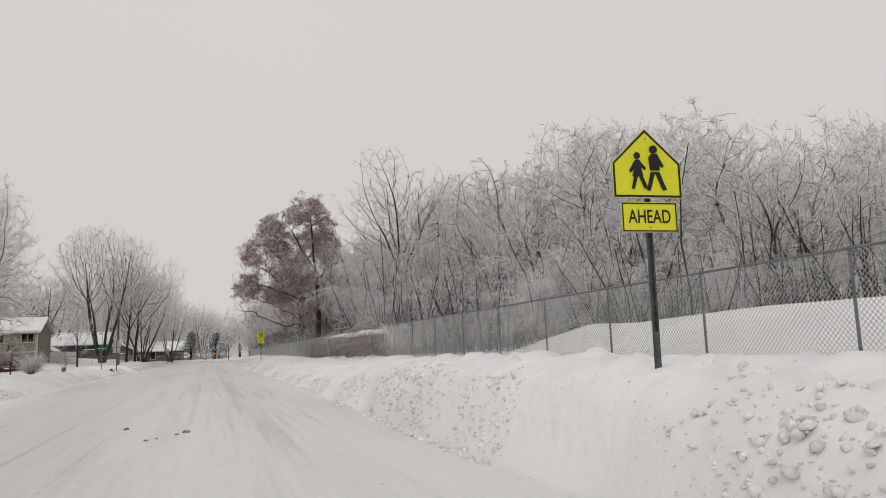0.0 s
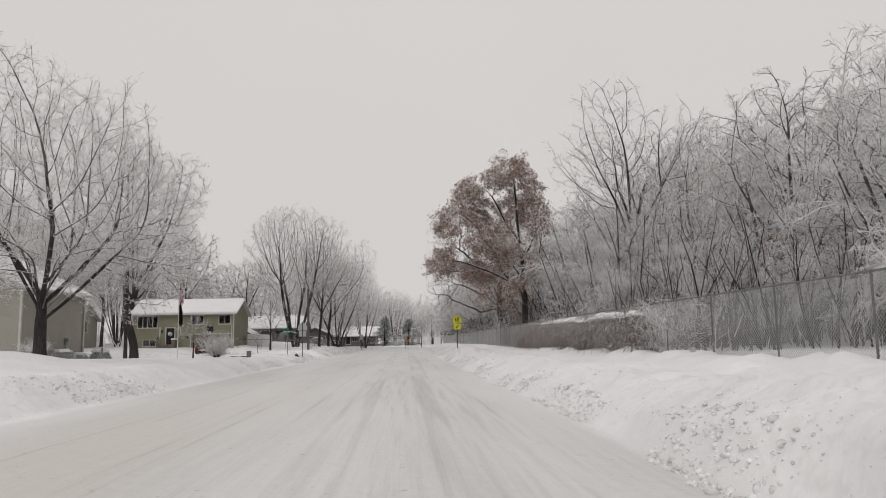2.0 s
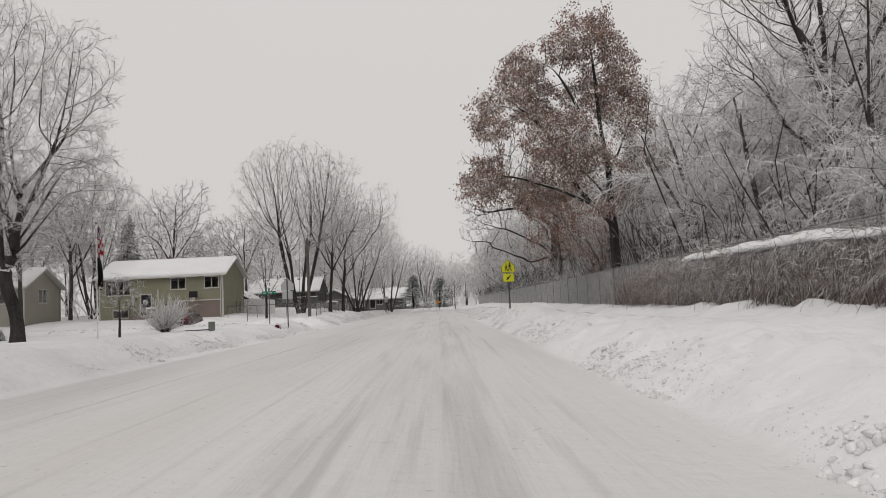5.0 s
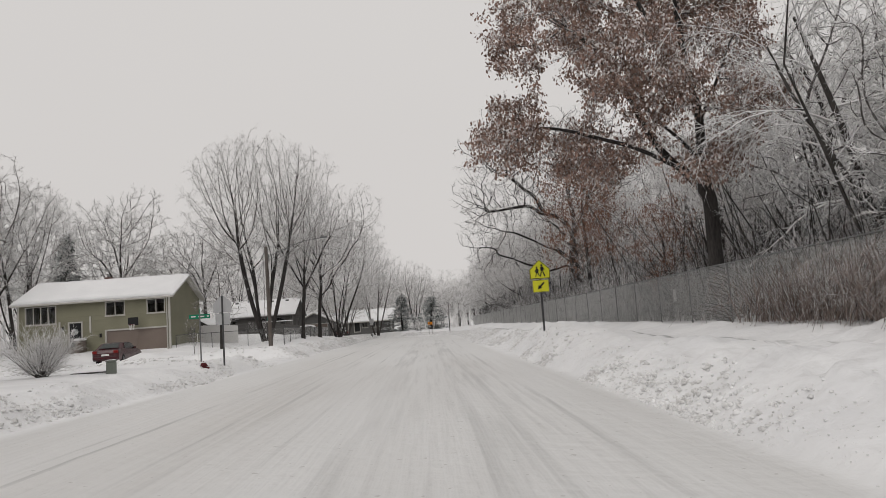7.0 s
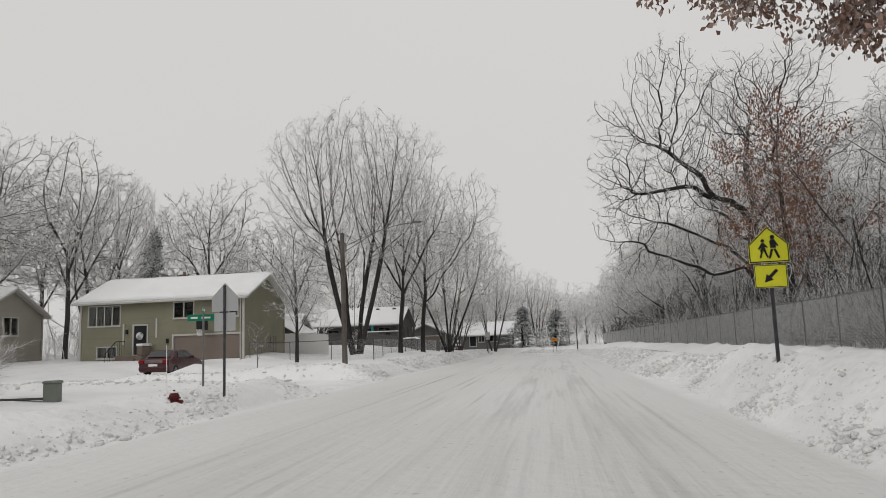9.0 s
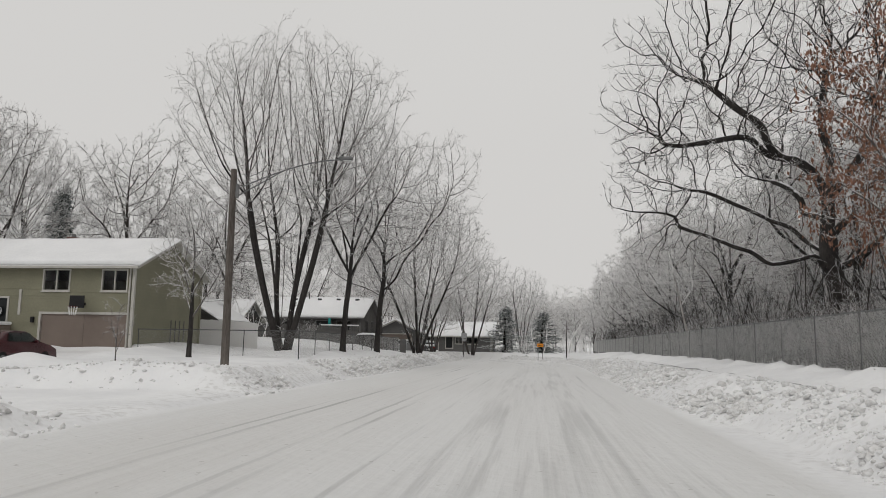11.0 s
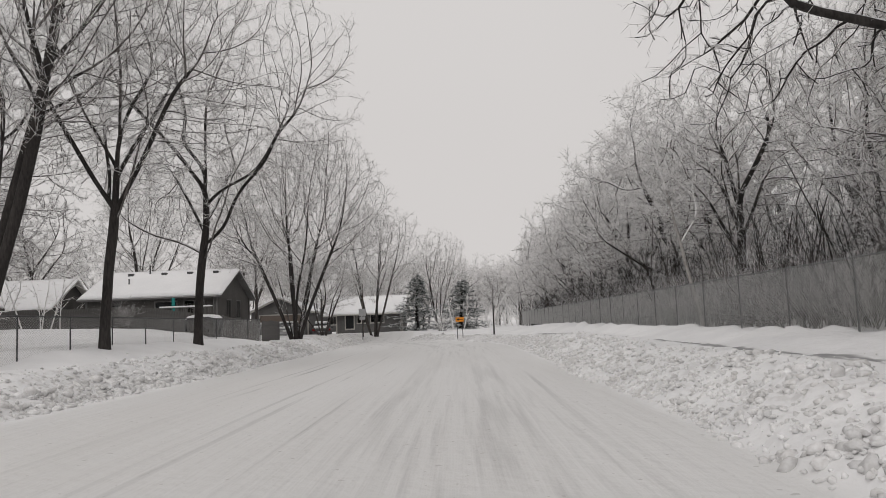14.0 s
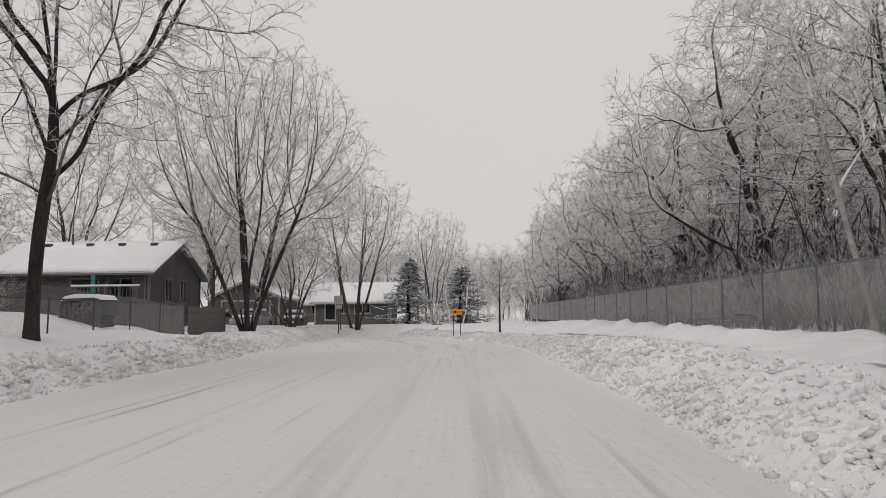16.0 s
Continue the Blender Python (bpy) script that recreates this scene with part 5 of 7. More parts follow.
for x, y, s, k in [
    (24, 27, 0.72, 1), (21, 33, 0.95, 2), (27, 33, 0.85, 0), (16, 35, 0.9, 2), (22, 40, 0.95, 0), (17, 42, 1.0, 1), (27, 42, 1.1, 4), (13.5, 45, 0.85, 2), (20, 47, 1.05, 1), (31, 25, 0.72, 4), (35, 29, 0.8, 4), (40, 25, 0.8, 4), (41, 33, 0.95, 4), (46, 29, 0.95, 4), (37, 37, 1.0, 4), (28, 29.5, 0.78, 1), (33, 33, 0.85, 1), (33, 38, 0.95, 4), (30, 50, 1.1, 4), (36, 45, 1.15, 4), (31, 44, 1.05, 4), (25, 47, 1.1, 4), (22, 66, 1.1, 4), (34, 58, 1.15, 4), (26, 36.5, 0.95, 4), (37, 32, 0.95, 4), (44, 38, 1.05, 4),
    (24, 53, 1.1, 0), (17, 51, 1.0, 3), (12.5, 49, 0.8, 2), (21, 60, 1.05, 4), (12.5, 58, 0.85, 2), (28, 60, 1.1, 4), (14, 67, 1.0, 1), (20, 69, 1.05, 0), (26, 68, 1.1, 4), (13, 74, 0.9, 2), (18, 77, 1.0, 0), (14, 82, 0.85, 1), (19, 88, 1.0, 3), (14.5, 91, 0.8, 2), (25, 82, 1.05, 4), (18, 98, 1.0, 4),
    (13, 103, 0.9, 1), (16, 109, 1.0, 3), (12, 115, 0.9, 0), (19, 117, 1.05, 4), (13.5, 121, 0.95, 1), (11.2, 129, 1.0, 1), (10.8, 140, 1.05, 1), (10.8, 153, 1.0, 1), (9.8, 164, 0.95, 1), (17, 128, 1.0, 4), (16, 140, 1.0, 4), (15, 152, 0.95, 4), (16, 166, 0.95, 4), (11, 170, 0.8, 4), (13, 179, 0.85, 4),
    (18, 186, 0.95, 4), (11, 191, 0.8, 4), (25, 104, 1.1, 4), (25, 126, 1.1, 4), (24, 146, 1.1, 4), (14, 202, 0.9, 4),
]:
    plant("woodland_tree", (wood_a, wood_b, wood_c, wood_d, wood_e)[k], ("tall rimed woodland tree behind the fence", "spreading rimed tree behind the fence", "low rimed tree with bowed twigs", "rimed tree of several stems in the woods", "rimed tree deep in the woods, its branches paled for haze")[k],
          "tree", on(x + rng.uniform(-0.6, 0.6), y + rng.uniform(-0.8, 0.8)), rng.uniform(0, 360), s * rng.uniform(0.93, 1.08), "rimed trees of the woods")
for x, y, s in [(11.4, 45, 1.0), (11.2, 50.5, 0.9), (11.8, 56, 1.0), (13.5, 30, 1.0), (12.6, 38, 1.1), (16, 29, 1.1), (12.3, 61, 1.1), (20, 26, 1.0), (12.0, 41.5, 0.9), (13.0, 34.5, 0.9), (10.3, 45.6, 1.05)]:
    plant("bowed_tree", bowed, "small tree bowed down under heavy rime", "tree", on(x, y), rng.uniform(0, 360), s, "bowed rimed trees by the fence")
for x, y, s in [(18.5, 28, 0.8), (16, 34, 1.0), (21.5, 33, 1.0), (15.2, 41, 1.05), (14.0, 46.5, 0.95), (18.5, 45, 1.15), (14.5, 53, 1.05), (24, 30, 0.9), (25.5, 38, 1.05), (29, 27, 0.9), (13.8, 66, 1.0), (17, 61, 1.1), (13.5, 59, 0.9), (13.5, 77, 0.85), (13.6, 107, 0.85), (14.4, 116, 0.9), (11.7, 60.4, 1.2), (11.9, 55.4, 1.05), (11.4, 50.2, 0.85)]:
    plant("bowed_tree", bowed_b, "tree hung with long drooping rimed twigs", "tree", on(x, y), rng.uniform(0, 360), s, "bowed rimed trees by the fence")


def undergrowth(seed, count, lay, mat, label, thick=1.0, tallness=0.85):
    """Saplings and brush, too many to count, as one object."""
    rg = np.random.default_rng(seed)
    x, y = lay(rg, count)
    n = len(x)
    st = np.stack([x, y, height(x, y) - 0.1], -1)
    tall = rg.gamma(3.0, tallness, n) + 0.6
    way = np.stack([rg.normal(0, 0.20, n), rg.normal(0, 0.20, n), np.ones(n)], -1)
    p = stretch_paths(rg, st, way, tall, 5, 0.15, 0.03)
    r = thick * (0.008 + tall * 0.0065)[:, None] * np.linspace(1, 0.35, 5)[None]
    side = sprout(rg, p, r, L(7, (0.2, 1.0), 42, 0.9, 0.6, 2, 0.1, 0, 0.4, 3, least=0.010 * thick))
    q = stretch_paths(rg, side[0], side[1], side[2], 2, 0.1, 0.02)
    qr = side[3][:, None] * np.ones((1, 2))
    tw = sprout(rg, q, qr, L(3, (0.2, 1.0), 45, 0.45, 0.7, 2, 0.1, 0, 0.4, 3, least=0.009 * thick))
    w = stretch_paths(rg, tw[0], tw[1], tw[2], 2, 0.1, 0.0)
    ob = new("undergrowth", mesh_from("undergrowth", *joined([tubes(p, r, 3), cones(q, qr), cones(w, tw[3][:, None] * np.ones((1, 2)))]), mat))
    tagged(ob, label, "undergrowth", kind="stuff")


def lay_woods(rg, n):
    y = rg.uniform(24, 200, n)
    x = 9.3 + rg.gamma(1.5, 3.2, n) + np.where(y < 34, 6, 0)
    return x[x < 30], y[x < 30]


def lay_fence_foot(rg, n):
    return 8.9 + rg.gamma(1.4, 0.9, n), rg.uniform(68, 150, n)


def lay_gardens(rg, n):
    x, y = rg.uniform(-62, -22, n), rg.uniform(70, 165, n)
    ok = (y > 113 + 0.2 * (x + 22)) & ~((x > -43) & (x < -29) & (y > 136) & (y < 147)) | ((x < -34.5) & (y > 104)) | (x < -50)
    ok &= ~((x > -27) & (y > 126) & (y < 138))
    return x[ok], y[ok]


def lay_end(rg, n):
    x, y = rg.uniform(-70, 45, n), 162 + rg.gamma(2, 22, n)
    ok = (np.abs(x - 3) < 6) | (y > 206)
    return x[ok], y[ok]


# dark bark colour on this brush paints the shadows low between the crowns
undergrowth(17, 1900, lay_woods, BARK_GREY, "tangled rimed saplings and brush on the woodland floor, coloured dark for its shade")
undergrowth(20, 800, lay_fence_foot, TWIG, "low brown brush close behind the tall chain-link fence", 1.2, 0.35)
undergrowth(18, 900, lay_gardens, FROST, "frosted hedges and saplings behind the gardens", 1.6)
undergrowth(19, 800, lay_end, FROST, "hazy frosted brush beyond the end of the street", 2.6)
plant("young_tree", shade_tree(38, 6.6, 1.7, 0.07, 1.8, "verge_tree", fork=3, spots=160, fine=0.008, frost=TWIG, up=0.2), "thin bare tree at the bend of the road", "tree", on(2.76, 138.5), 0, 0.75)
plant("young_tree", shade_tree(39, 2.6, 0.8, 0.02, 0.5, "garage_sapling", fork=3, spots=120, step=0.14, kill=0.2, far=2.0, fine=0.004, frost=TWIG, twigs=(2, 0.2), sub=1, up=0.2), "thin leafless sapling in the snow before the garage", "tree", on(-15.75, 92.0), 0, 1.0)


def deep_woods(seed, count):
    """Filler trunks, poles and thicket, too many to count, added dark to shade the gaps in the woods."""
    rg = np.random.default_rng(seed)
    x = np.concatenate([rg.uniform(20, 46, count), 9.6 + rg.gamma(1.6, 3.0, count)])
    y = rg.uniform(22, 185, 2 * count)
    tall = np.concatenate([rg.uniform(3.6, 6.4, count) + 3.2 * fade(y[:count], 50, 75), rg.uniform(1.6, 4.4, count)])
    ok = ((y > 32) | (x > 15)) & (y > 22 + 0.25 * np.maximum(x - 26, 0))
    x, y, tall = x[ok], y[ok], tall[ok]
    n = len(x)
    st = np.stack([x, y, height(x, y) - 0.2], -1)
    p = stretch_paths(rg, st, np.stack([rg.normal(0, 0.13, n), rg.normal(0, 0.13, n), np.ones(n)], -1), tall, 5, 0.13, 0.03)
    r = (0.010 + 0.0085 * tall * rg.uniform(0.6, 1.3, n))[:, None] * np.linspace(1, 0.3, 5)[None]
    side = sprout(rg, p, r, L(6, (0.3, 1.0), 50, 1.8, 0.5, 2, 0.1, 0, 0.4, 3, least=0.012))
    q = stretch_paths(rg, side[0], side[1], side[2], 2, 0.1, 0.02)
    ob = new("deep_woods", mesh_from("deep_woods", *joined([tubes(p, r, 3), cones(q, side[3][:, None] * np.ones((1, 2)))]), BARK))
    tagged(ob, "dark filler trunks and thicket that stand in for shade deep in the snowy woods", "woods", kind="stuff")


deep_woods(23, 3000)


# houses
def lap_wall(bm, place, u0, u1, z0, z1, openings=(), lap=0.18, gable=None):
    """A wall of lapped boards between u0 and u1, with rectangular openings (u0, u1, z0, z1). place(u, out, z) gives a point.
    gable: (peak u, peak z) of a triangle above z1."""
    cuts = set(np.round(np.arange(z0, z1, lap), 3)) | {z1}
    if gable:
        cuts |= set(np.round(np.arange(z1, gable[1], lap), 3)) | {gable[1]}
    for o in openings:
        cuts |= {o[2], o[3]}
    cuts = sorted(cuts)

    def ends(z):
        if z <= z1 or not gable:
            return u0, u1
        k = (z - z1) / (gable[1] - z1)
        return u0 + (gable[0] - u0) * k, u1 + (gable[0] - u1) * k

    for a, b in zip(cuts[:-1], cuts[1:]):
        if b - a < 1e-4:
            continue
        mid = (a + b) / 2
        solid, at = [], u0 - 1
        for o in sorted(o for o in openings if o[2] < mid < o[3]):
            solid.append((at, o[0]))
            at = o[1]
        solid.append((at, u1 + 1))
        la, ra = ends(a)
        lb, rb = ends(b)
        for s, e in solid:
            q = [(max(s, la), a), (min(e, ra), a), (min(e, rb), b), (max(s, lb), b)]
            if q[1][0] - q[0][0] < 1e-3:
                continue
            out = (0.015, 0.015, 0.004, 0.004)
            vs = [bm.verts.new(place(u, w, z)) for (u, z), w in zip(q, out)]
            bm.faces.new(vs)
            lip = [bm.verts.new(place(q[0][0], 0.004, a)), bm.verts.new(place(q[1][0], 0.004, a))]
            bm.faces.new((lip[0], lip[1], vs[1], vs[0]))


def window(root, place, u0, u1, z0, z1, panes=2, frame=0.07, trim=TRIM, name="window", pane=GLASS):
    """A window in its opening: frame, sashes, panes and sill."""
    def bar(bm, a, b, c, d, o0, o1):
        p = [place(a, o0, c), place(b, o1, d)]
        lo = [min(p[0][i], p[1][i]) for i in range(3)]
        hi = [max(p[0][i], p[1][i]) for i in range(3)]
        return box(lo, hi, 0, bm)

    bm = bmesh.new()
    bar(bm, u0 - frame, u0, z0 - frame, z1 + frame, -0.10, 0.045)
    bar(bm, u1, u1 + frame, z0 - frame, z1 + frame, -0.10, 0.045)
    bar(bm, u0, u1, z1, z1 + frame, -0.10, 0.045)
    bar(bm, u0, u1, z0 - frame, z0, -0.10, 0.045)
    w = part(name, bm, trim, root)
    step = (u1 - u0) / panes
    for i in range(panes):
        a, b = u0 + i * step, u0 + (i + 1) * step
        if i:
            part("mullion", bar(bmesh.new(), a - 0.03, a + 0.03, z0, z1, -0.08, 0.03), trim, w)
        part("pane", bar(bmesh.new(), a + 0.03, b - 0.03, z0 + 0.02, z1 - 0.02, -0.05, -0.04), pane, w)
    part("sill", bar(bmesh.new(), u0 - 0.1, u1 + 0.1, z0 - frame - 0.05, z0 - frame, -0.02, 0.09), trim, w)
    return w


def gable_house(name, label, at, turn, length, depth, base, eave, ridge, siding, front=(), back=(), left=(), right=(), over=0.45, snow=0.16, trim=TRIM):
    """A house with a gable roof along its own x; its front looks to its own minus y. Openings: (u0, u1, z0, z1, kind)."""
    root = thing(name, label, "house", at=(at[0], at[1], 0), turn=turn)
    hx, hy = length / 2, depth / 2
    sides = (("front", lambda u, o, z: (u, -hy - o, z), -hx, hx, front, None), ("back", lambda u, o, z: (u, hy + o, z), -hx, hx, back, None),
             ("right", lambda u, o, z: (hx + o, u, z), -hy, hy, right, (0.0, ridge - 0.12)), ("left", lambda u, o, z: (-hx - o, u, z), -hy, hy, left, (0.0, ridge - 0.12)))
    for key, place, u0, u1, holes, gable in sides:
        bm = bmesh.new()
        lap_wall(bm, place, u0, u1, base - 0.6, eave, [h[:4] for h in holes], gable=gable)
        bmesh.ops.remove_doubles(bm, verts=bm.verts, dist=0.0015)
        part("wall", bm, siding, root)
        for h in holes:
            if h[4] == "window":
                window(root, place, *h[:4], trim=trim)
            elif h[4] == "wide":
                window(root, place, *h[:4], panes=4, trim=trim)
            elif h[4] == "door":
                window(root, place, *h[:4], panes=1, frame=0.10, name="door", trim=trim, pane=DARK)
            elif h[4] == "garage":
                p, q = place(h[0], -0.13, h[2]), place(h[1], -0.06, h[3])
                g = part("garage_door", box([min(p[k], q[k]) for k in range(3)], [max(p[k], q[k]) for k in range(3)]), DOOR_TAN, root, "tan panelled garage door")
                rows, cols = 4, 2
                for i in range(rows):
                    for j in range(cols):
                        a = h[0] + (h[1] - h[0]) * j / cols
                        b = h[0] + (h[1] - h[0]) * (j + 1) / cols
                        c = h[2] + (h[3] - h[2]) * i / rows
                        e = h[2] + (h[3] - h[2]) * (i + 1) / rows
                        p, q = place(a + 0.006, -0.059, c + 0.004), place(b - 0.006, -0.04, e - 0.004)
                        part("panel", box([min(p[k], q[k]) for k in range(3)], [max(p[k], q[k]) for k in range(3)]), DOOR_TAN, g)
                bm = bmesh.new()
                for a, b, c, e in ((h[0] - 0.12, h[0], h[2], h[3] + 0.12), (h[1], h[1] + 0.12, h[2], h[3] + 0.12), (h[0], h[1], h[3], h[3] + 0.12)):
                    p, q = place(a, -0.10, c), place(b, 0.05, e)
                    box([min(p[k], q[k]) for k in range(3)], [max(p[k], q[k]) for k in range(3)], 0, bm)
                part("door_frame", bm, TRIM, g)
    # corner boards
    for sx in (-1, 1):
        for sy in (-1, 1):
            part("corner_board", box((sx * hx - 0.07, sy * hy - 0.07, base - 0.6), (sx * hx + 0.07, sy * hy + 0.07, eave)), trim if sy < 0 else siding, root)
    # roof slabs, fascia and the snow on them
    slope = (ridge - eave) / hy
    low = eave - slope * over
    for s in (-1, 1):
        pts = [(s * (hy + over), low), (0, ridge), (0, ridge - 0.14), (s * (hy + over), low - 0.14)]
        part("roof", prism(pts, "x", -hx - over, hx + over), trim, root, "roof slope with painted edge boards")
        n = 44
        us = np.linspace(-hx - over - 0.03, hx + over + 0.03, n)
        ts = np.linspace(0, 1, 9)
        U, T = np.meshgrid(us, ts)
        edge = np.minimum(1, np.minimum((U - us[0]), (us[-1] - U)) / 0.12 + 0.35) * np.where(T > 0.97, 0.45, 1)
        thick = snow * edge * (0.85 + 0.3 * value_noise(U + at[0], T * 6 + s * 9, 1.3, 21))
        V = s * (hy + over + 0.04) * T
        Z = ridge - slope * np.abs(V) + 0.005
        top = np.stack([U, V, Z + thick], -1)
        bot = np.stack([U, V, Z], -1)
        vs = np.concatenate([top.reshape(-1, 3), bot.reshape(-1, 3)])
        i = np.arange(n * 9).reshape(9, n)
        f = np.stack([i[:-1, :-1], i[:-1, 1:], i[1:, 1:], i[1:, :-1]], -1).reshape(-1, 4)
        k = n * 9
        rim = np.concatenate([i[0], i[1:, -1], i[-1, ::-1][1:], i[::-1, 0][1:-1]])
        nxt = np.roll(rim, -1)
        f = np.concatenate([f, np.stack([rim, nxt, nxt + k, rim + k], -1)])
        part_mesh("roof_snow", mesh_from("roof_snow", vs, f, SNOW, True), root, "even layer of snow on the roof")
    part("gutter", box((-hx - over, -hy - over - 0.1, low - 0.14), (hx + over, -hy - over, low - 0.02), 0.02), trim, root)
    bm = rod((hx - 0.18, -hy - 0.08, base - 0.3), (hx - 0.18, -hy - 0.08, eave - 0.25), 0.045, sides=6)
    rod((hx - 0.18, -hy - 0.08, eave - 0.25), (hx - 0.18, -hy - over, low - 0.1), 0.045, sides=6, bm=bm)
    part("downspout", bm, trim, root)
    # near-black ceiling and floor sheets, added to close the inside and keep rooms dark
    part("loft_blackout", box((-hx + 0.1, -hy + 0.1, eave - 0.3), (hx - 0.1, hy - 0.1, eave - 0.2)), DARK, root)
    part("floor_blackout", box((-hx + 0.1, -hy + 0.1, base - 0.5), (hx - 0.1, hy - 0.1, base - 0.35)), DARK, root)
    return root


house_a = gable_house("split_level_house", "olive split-level house with tan garage door and snowy roof", (-26.3, 104.75), 0, 11.8, 7.5, 0.95, 5.30, 6.95, SIDING_A,
                      front=[(-5.3, -3.0, 3.55, 4.85, "wide"), (-4.6, -3.2, 1.35, 2.05, "window"), (-1.95, -1.0, 1.5, 3.45, "door"), (0.95, 2.35, 3.9, 4.9, "window"), (4.2, 5.5, 3.9, 4.9, "window"), (0.95, 5.65, 0.55, 2.65, "garage")])


def front_details(root):
    # brown lower storey beside the steps, stoop, rail, lamp and lattice
    part("stoop", box((-2.5, -5.1, 0.3), (-0.6, -3.78, 1.45), 0.02), BRICK_TAN, root, "snow-topped concrete stoop")
    part("stoop_snow", box((-0.95, -5.12, 1.45), (-0.55, -3.9, 2.05), 0.06), BRICK_TAN, root, "low brown entry wall")
    part("stoop_snow", box((-1.0, -5.16, 2.05), (-0.5, -3.9, 2.22), 0.06), SNOW, root, "cap of snow")
    for i in range(4):
        part("step", box((-2.5, -6.3 + i * 0.3, 0.3), (-1.0, -6.0 + i * 0.3, 0.62 + i * 0.2), 0.01), BRICK_TAN, root)
    bm = rod((-2.5, -6.2, 1.6), (-2.5, -5.0, 2.4), 0.025)
    rod((-2.5, -5.0, 2.4), (-2.5, -3.9, 2.4), 0.025, bm=bm)
    for y in np.linspace(-6.2, -4.0, 9):
        top = 1.6 + 0.8 * min(1, (y + 6.2) / 1.2)
        rod((-2.5, y, top - 0.95), (-2.5, y, top), 0.012, sides=5, bm=bm)
    part("hand_rail", bm, BLACK, root, "black iron hand rail")
    part("wreath", prism(disc(-1.48, 2.75, 0.26, 14), "y", -3.86, -3.80), NEEDLE, root, "green wreath on the door")
    part("wall_lamp", box((-2.5, -3.92, 2.9), (-2.36, -3.77, 3.2), 0.02), BLACK, root)
    part("wall_lamp", box((0.45, -3.92, 2.2), (0.6, -3.77, 2.5), 0.02), BLACK, root)
    part("trim_post", box((-2.75, -3.82, 2.2), (-2.62, -3.75, 3.6)), TRIM, root)
    part("trim_post", box((-0.35, -3.82, 2.6), (-0.22, -3.75, 3.9)), TRIM, root)
    part("chimney", box((-0.95, 0.5, 6.3), (-0.45, 1.1, 7.3), 0.02), BRICK_RED, root, "brick chimney with a metal cap")
    part("chimney_cap", rod((-0.7, 0.8, 7.3), (-0.7, 0.8, 7.5), 0.12, 0.12, 10), GALV, root)
    # trellis on the gable end
    bm = bmesh.new()
    for u in (-0.5, 0.0, 0.5, 1.0):
        box((6.30, u, 0.9), (6.34, u + 0.05, 2.5), 0, bm)
    box((6.345, -0.5, 2.0), (6.375, 1.05, 2.06), 0, bm)
    part("trellis", bm, WOOD_GREY, root)


front_details(house_a)


def basketball_hoop(at):
    root = thing("basketball_hoop", "small snow-topped basketball hoop on the wall over the garage", "basketball hoop", at=at)
    part("backboard", box((-0.40, -0.05, 0.0), (0.40, 0.0, 0.62), 0.015), BLACK, root)
    bm = bmesh.new()
    ring = disc(0, 0, 0.23, 14)
    for (a, b), (c, d) in zip(ring, ring[1:] + ring[:1]):
        rod((a, b - 0.32, 0.06), (c, d - 0.32, 0.06), 0.012, sides=5, bm=bm)
    part("rim", bm, HYDRANT, root)
    bm = bmesh.new()
    for a, b in disc(0, 0, 0.22, 10):
        rod((a, b - 0.32, 0.06), (a * 0.6, b * 0.6 - 0.32, -0.38), 0.012, sides=4, bm=bm)
    part("net", bm, WHITE, root)
    part("bracket", box((-0.06, 0.0, 0.15), (0.06, 0.62, 0.3)), BLACK, root)


basketball_hoop((-23.0, 100.35, 2.95))

gable_house("two_storey_house", "taupe lap-sided house with a snowy gable roof among garden trees", (-29.8, 62.85), 90, 9.0, 12.4, 1.2, 5.35, 8.5, SIDING_L,
            front=[(-2.2, -1.4, 1.4, 2.1, "window")], left=[(-3.4, -2.2, 3.4, 4.7, "window"), (1.5, 2.9, 3.4, 4.7, "window")], right=[(-2, -0.8, 3.4, 4.7, "window")])
house_b = gable_house("rambler_house", "low dark-brown rambler with a wide snowy roof behind a board fence", (-22.0, 140.95), 0, 9.5, 8.2, 1.2, 4.16, 6.05, SIDING_B,
                      front=[(2.4, 3.8, 2.2, 3.6, "window"), (-3.5, -2.3, 2.5, 3.5, "window"), (0.3, 1.8, 1.6, 3.6, "door")], right=[(-1.8, -0.8, 2.4, 3.7, "window"), (0.6, 1.6, 2.4, 3.7, "window")], trim=SIDING_C)


def roof_vents(root):
    for u in (-3.0, -0.4, 1.6, 3.6):
        part("roof_vent", box((u - 0.2, -0.85, 5.7), (u + 0.2, -0.55, 6.02), 0.02), STEEL_DARK, root)
    part("vent_pipe", rod((-1.6, -0.5, 5.8), (-1.6, -0.5, 6.65), 0.06), STEEL_DARK, root)
    part("vent_pipe", rod((-2.4, -2.4, 4.8), (-2.4, -2.4, 5.5), 0.05), STEEL_DARK, root)


roof_vents(house_b)
gable_house("grey_house", "grey rambler with a snowy roof far along the street", (-9.6, 168.5), 0, 7.2, 6.6, 1.0, 2.9, 4.6, SIDING_C, front=[(-2.6, -1.7, 1.1, 2.6, "door"), (0.2, 1.6, 1.7, 2.6, "window"), (-1.3, -0.4, 1.7, 2.6, "window")])
gable_house("garage_house", "grey gabled garage house behind parked cars", (-17.6, 161.0), 90, 7.0, 5.6, 1.2, 3.2, 4.5, SIDING_C, left=[(-2.0, 2.0, 0.9, 2.7, "garage")])
